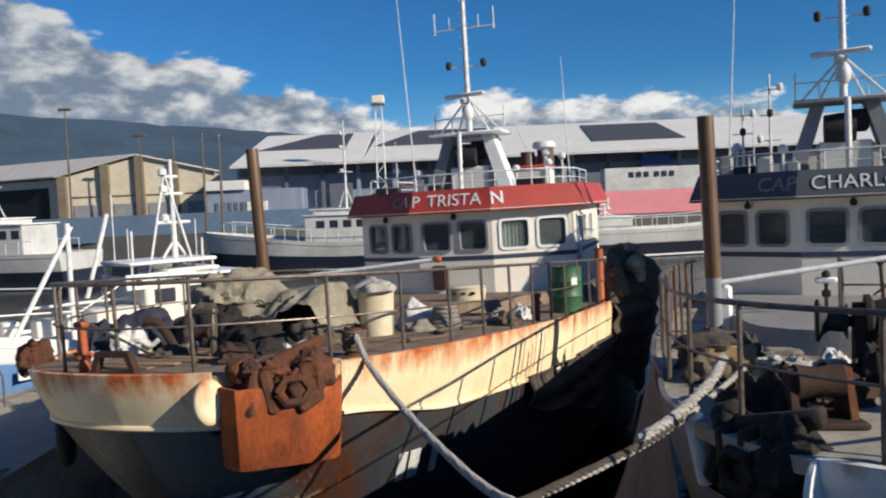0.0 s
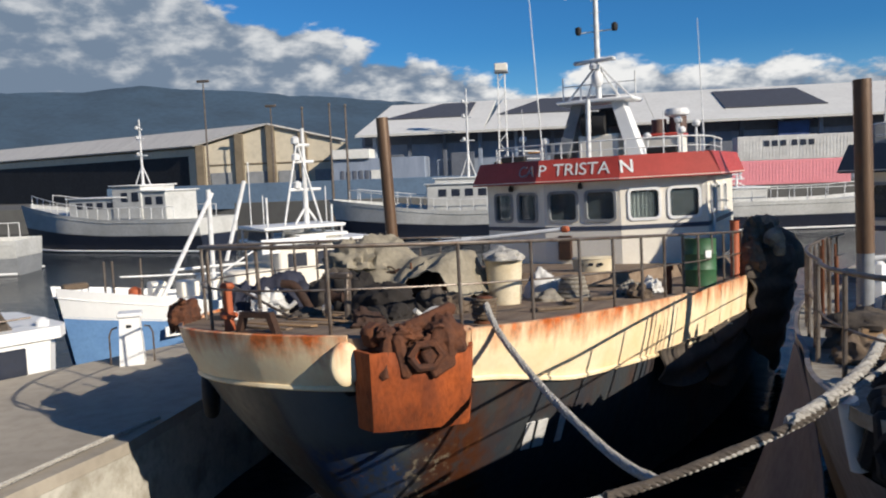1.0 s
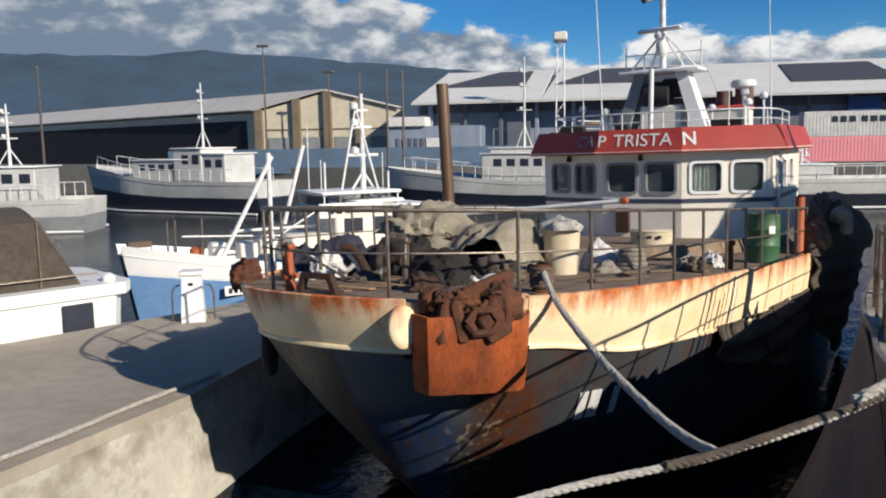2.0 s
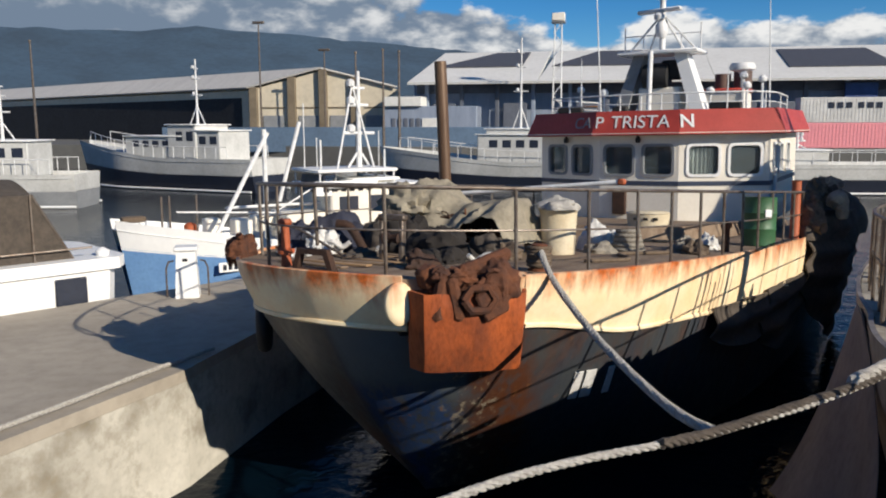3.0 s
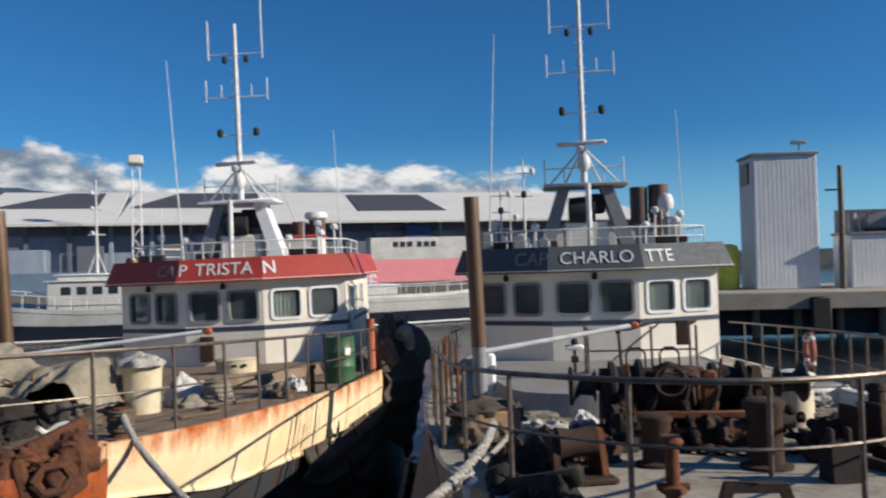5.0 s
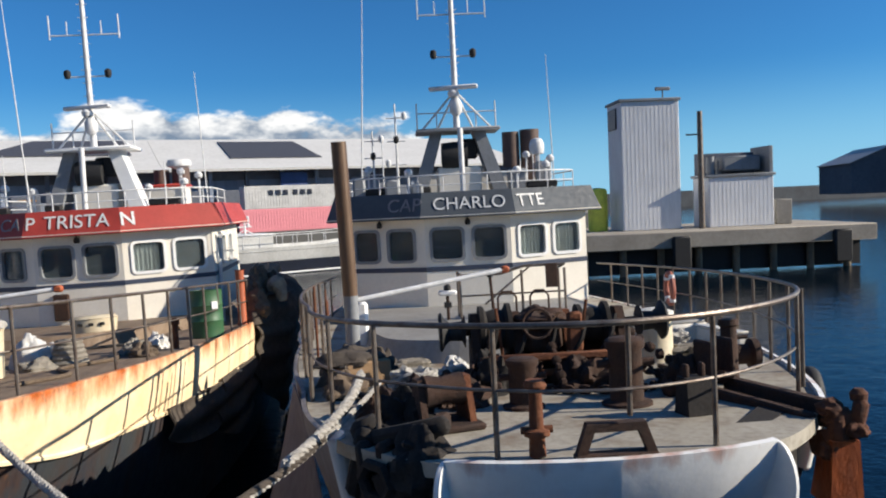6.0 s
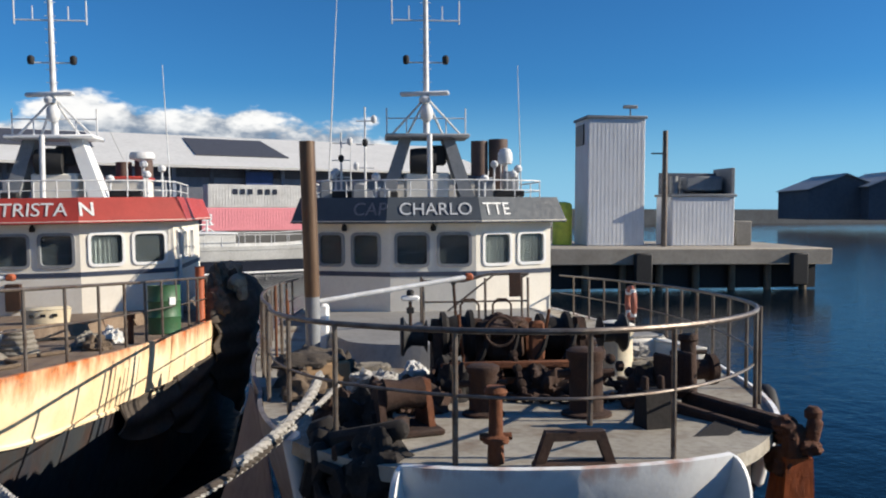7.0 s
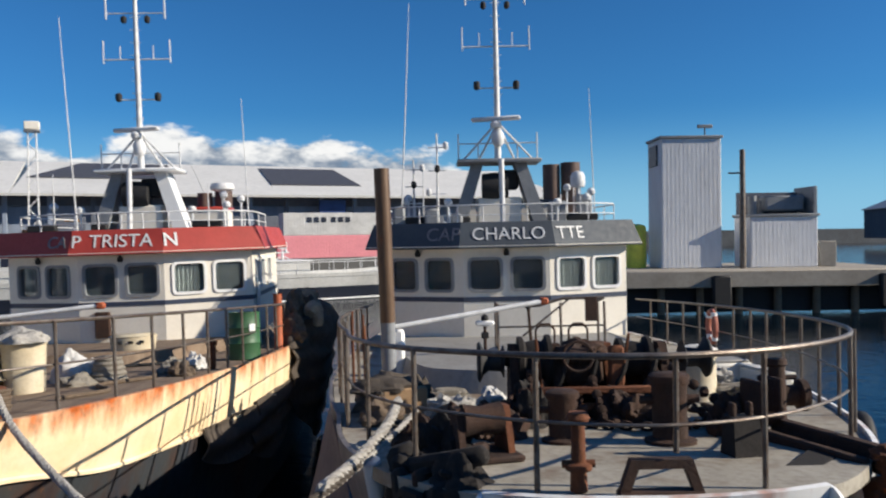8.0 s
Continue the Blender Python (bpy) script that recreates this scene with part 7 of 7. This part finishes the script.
s = strands([(2.62, 7.35, 2.92), (2.35, 6.95, 2.78), (1.9, 6.5, 2.62), (1.5, 6.15, 2.53)], 0.05)
solo("mooring_rope", s, ROPE, I4, "white rope bundle over the bow edge", "rope", "mooring ropes")
solo("mooring_rope", strands([(-6.35, 11.2, 0.95), (-6.75, 9.6, 0.95), (-6.95, 8.4, 0.96), (-7.25, 7.3, 0.95), (-7.7, 5.9, 0.95)], 0.035), ROPE, I4, "white rope lying along the pier edge", "rope", "mooring ropes")


HEAP = {"dark_net": "fishing_net", "old_rope": "hose_line", "dark_rust": "rusty_chain", "grey_rope": "hawser", "white_sheeting": "rag"}
# ---- dark clutter added to deepen the shaded zone of the grey trawler's starboard foredeck ----
for k, (u, v, sx, sy, sz, mt, lab) in enumerate((
        (4.6, 2.3, 0.9, 0.7, 0.34, NET, "dark net bundled against the rail"), (3.5, 2.25, 0.6, 0.5, 0.22, ROPE_OLD, "brown hose and line on deck"),
        (2.5, 0.95, 0.5, 0.5, 0.26, RUST_DARK, "rusted chain bundled on deck"), (3.4, 1.0, 0.7, 0.35, 0.20, RUST_DARK, "rusted chain bundled on deck"),
        (2.2, 1.75, 0.6, 0.5, 0.24, RUST_DARK, "rusted chain bundled on deck"), (5.2, 1.6, 0.8, 0.3, 0.14, ROPE_GREY, "grey hawser laid on deck"),
        (4.9, 0.9, 0.35, 0.4, 0.16, CLOTH, "pale rag on deck"), (5.2, -1.2, 0.7, 0.5, 0.26, NET, "dark net bundled behind the windlass"))):
    s = Shape()
    lumpy(s, (0, 0, 0), (sx, sy, sz), 110 + k, 0.36, 30, 18, freq=3.0)
    solo(HEAP[mt.name], s, mt, C(u, v, 0.0, 20 * k), lab, HEAP[mt.name].split("_")[-1])


def deck_hose(m, pts, r, mat, label):
    solo("hose", Shape().tube(smooth_line(pts, 5), r, 7), mat, m, label, "hose", "deck hoses")


deck_hose(C(3.2, 1.6), [(-0.9, 0.6, 0.04), (-0.4, 0.2, 0.04), (0.2, 0.5, 0.05), (0.7, 0.0, 0.04), (1.4, 0.2, 0.04)], 0.035, BLACK, "black hose snaking over the deck")
deck_hose(C(2.8, -1.4), [(-0.6, -0.2, 0.03), (0.0, 0.15, 0.03), (0.5, -0.3, 0.03), (1.3, -0.2, 0.03)], 0.03, ROPE_OLD, "brown line lying over the deck")
deck_hose(T(4.6, -2.2), [(-1.2, 0.1, 0.03), (-0.5, -0.3, 0.03), (0.3, 0.1, 0.03), (1.1, -0.4, 0.03), (2.0, -0.2, 0.03)], 0.03, ROPE_OLD, "brown line lying over the deck")
deck_hose(T(7.4, -1.6), [(-1.0, 0.4, 0.03), (-0.2, -0.1, 0.03), (0.6, 0.3, 0.03), (1.0, -0.5, 0.03)], 0.03, BLACK, "black hose snaking over the deck")
for k, (u, v, sx, sy, sz, mt, lab) in enumerate((
        (6.6, -2.7, 0.6, 0.4, 0.2, ROPE_GREY, "grey net bundled on deck"), (7.3, -2.9, 0.5, 0.35, 0.24, CLOTH, "pale sacking on deck"), (6.1, -2.95, 0.5, 0.4, 0.2, ROPE_OLD, "brown net bundled on deck"),
        (3.2, -0.9, 0.6, 0.5, 0.22, ROPE_OLD, "brown rope bundled on deck"), (1.5, 1.5, 0.5, 0.3, 0.1, CLOTH, "pale rag on deck"), (5.4, 0.9, 0.8, 0.7, 0.4, NET, "dark net bundled on deck"), (1.9, 0.6, 0.6, 0.35, 0.12, NET, "dark netting spread on deck"))):
    s = Shape()
    lumpy(s, (0, 0, 0), (sx, sy, sz), 140 + k, 0.38, 30, 18, freq=3.2)
    solo(HEAP[mt.name], s, mt, T(u, v, 0.0, 25 * k), lab, HEAP[mt.name].split("_")[-1])


# chain cables and dark steel at the grey trawler's bow
def chain_run(m, pts, label, size=1.0):
    """Links laid along a line, each turned a quarter against the last."""
    line = smooth_line(pts, 6)
    s = Shape()
    for k, (p, q) in enumerate(zip(line, line[1:])):
        d = (q - p).normalized()
        o = d.cross(Vector((0, 0, 1))).normalized()
        o = o if k % 2 else o.cross(d)
        c = (p + q) / 2
        s.tube([c + d * 0.085 * size * math.cos(a) + o * 0.05 * size * math.sin(a) for a in np.linspace(0, 2 * math.pi, 9)], 0.022 * size, 5)
    solo("anchor_chain", s, RUST_DARK, m, label, "chain")


chain_run(C(0, 0), [(3.5, 0.7, 0.35), (2.9, 0.9, 0.12), (2.3, 1.05, 0.10), (1.75, 1.25, 0.2)], "rusted anchor chain led to the bow gap")
chain_run(C(0, 0), [(3.5, -0.9, 0.35), (2.9, -1.2, 0.14), (2.4, -1.45, 0.14), (2.1, -1.65, 0.2)], "rusted anchor chain led to the bow gap")
chain_run(C(0, 0), [(3.4, 0.0, 0.3), (3.0, 0.1, 0.06), (2.7, -0.3, 0.05), (2.6, -0.9, 0.05), (2.9, -1.3, 0.05)], "rusted anchor chain lying on deck", 0.8)
for k, (u, v, sx, sy, sz, mt) in enumerate(((3.3, 0.55, 0.7, 0.5, 0.36, VOID), (3.2, -0.45, 0.6, 0.6, 0.30, RUST_DARK), (1.75, 1.55, 0.6, 0.5, 0.30, VOID), (2.7, 1.35, 0.5, 0.5, 0.26, RUST_DARK), (4.4, 1.9, 0.6, 0.5, 0.34, NET), (3.1, -1.7, 0.5, 0.5, 0.26, VOID), (2.4, -1.3, 0.4, 0.4, 0.30, RUST_DARK))):
    s = Shape()
    lumpy(s, (0, 0, 0), (sx, sy, sz), 170 + k, 0.42, 26, 18, freq=3.4)
    solo("fishing_net" if mt is NET else "rusty_chain", s, mt, C(u, v, 0.0, 30 * k), "near-black chain and rope heaped on deck", "heap")
t = thing("pipe_post", C(2.75, -1.95), "dark rusted deck post beside the anchor beam", "post")
part("body", Shape().lathe((0, 0, 0), [(0.10, 0), (0.09, 0.03), (0.085, 0.62), (0.11, 0.64), (0.10, 0.70)], 14), RUST_DARK, t)
part("cross_pin", Shape().rod((0, -0.2, 0.5), (0, 0.2, 0.5), 0.025, n=8), RUST_DARK, t)
t = thing("side_coaming", C(6.3, -2.95, 0, 5), "long low cream coaming along the side deck", "coaming")
part("body", Shape().box((0, 0, 0.12), (2.6, 0.14, 0.26), bev=0.03), WHITE, t)
part("cap", Shape().box((0, 0, 0.262), (2.62, 0.18, 0.03), bev=0.01), WHITE, t)
for k, (u, v, w, sx, sy, sz, mt) in enumerate(((12.6, -3.95, 0.80, 0.6, 0.45, 0.28, ROPE_OLD), (13.4, -4.0, 1.0, 0.6, 0.45, 0.32, ROPE_OLD), (13.9, -4.25, 0.8, 0.6, 0.4, 0.34, NET), (12.2, -4.05, 0.4, 0.6, 0.4, 0.34, ROPE_OLD), (14.6, -4.1, 1.1, 0.8, 0.5, 0.28, ROPE_GREY))):
    s = Shape()
    lumpy(s, (0, 0, 0), (sx, sy, sz), 210 + k, 0.34, 24, 16, flat=False, freq=2.8)
    solo("net_bag", s, mt, T(u, v, w, 20 * k), "bunched dark netting on the side nets", "net")
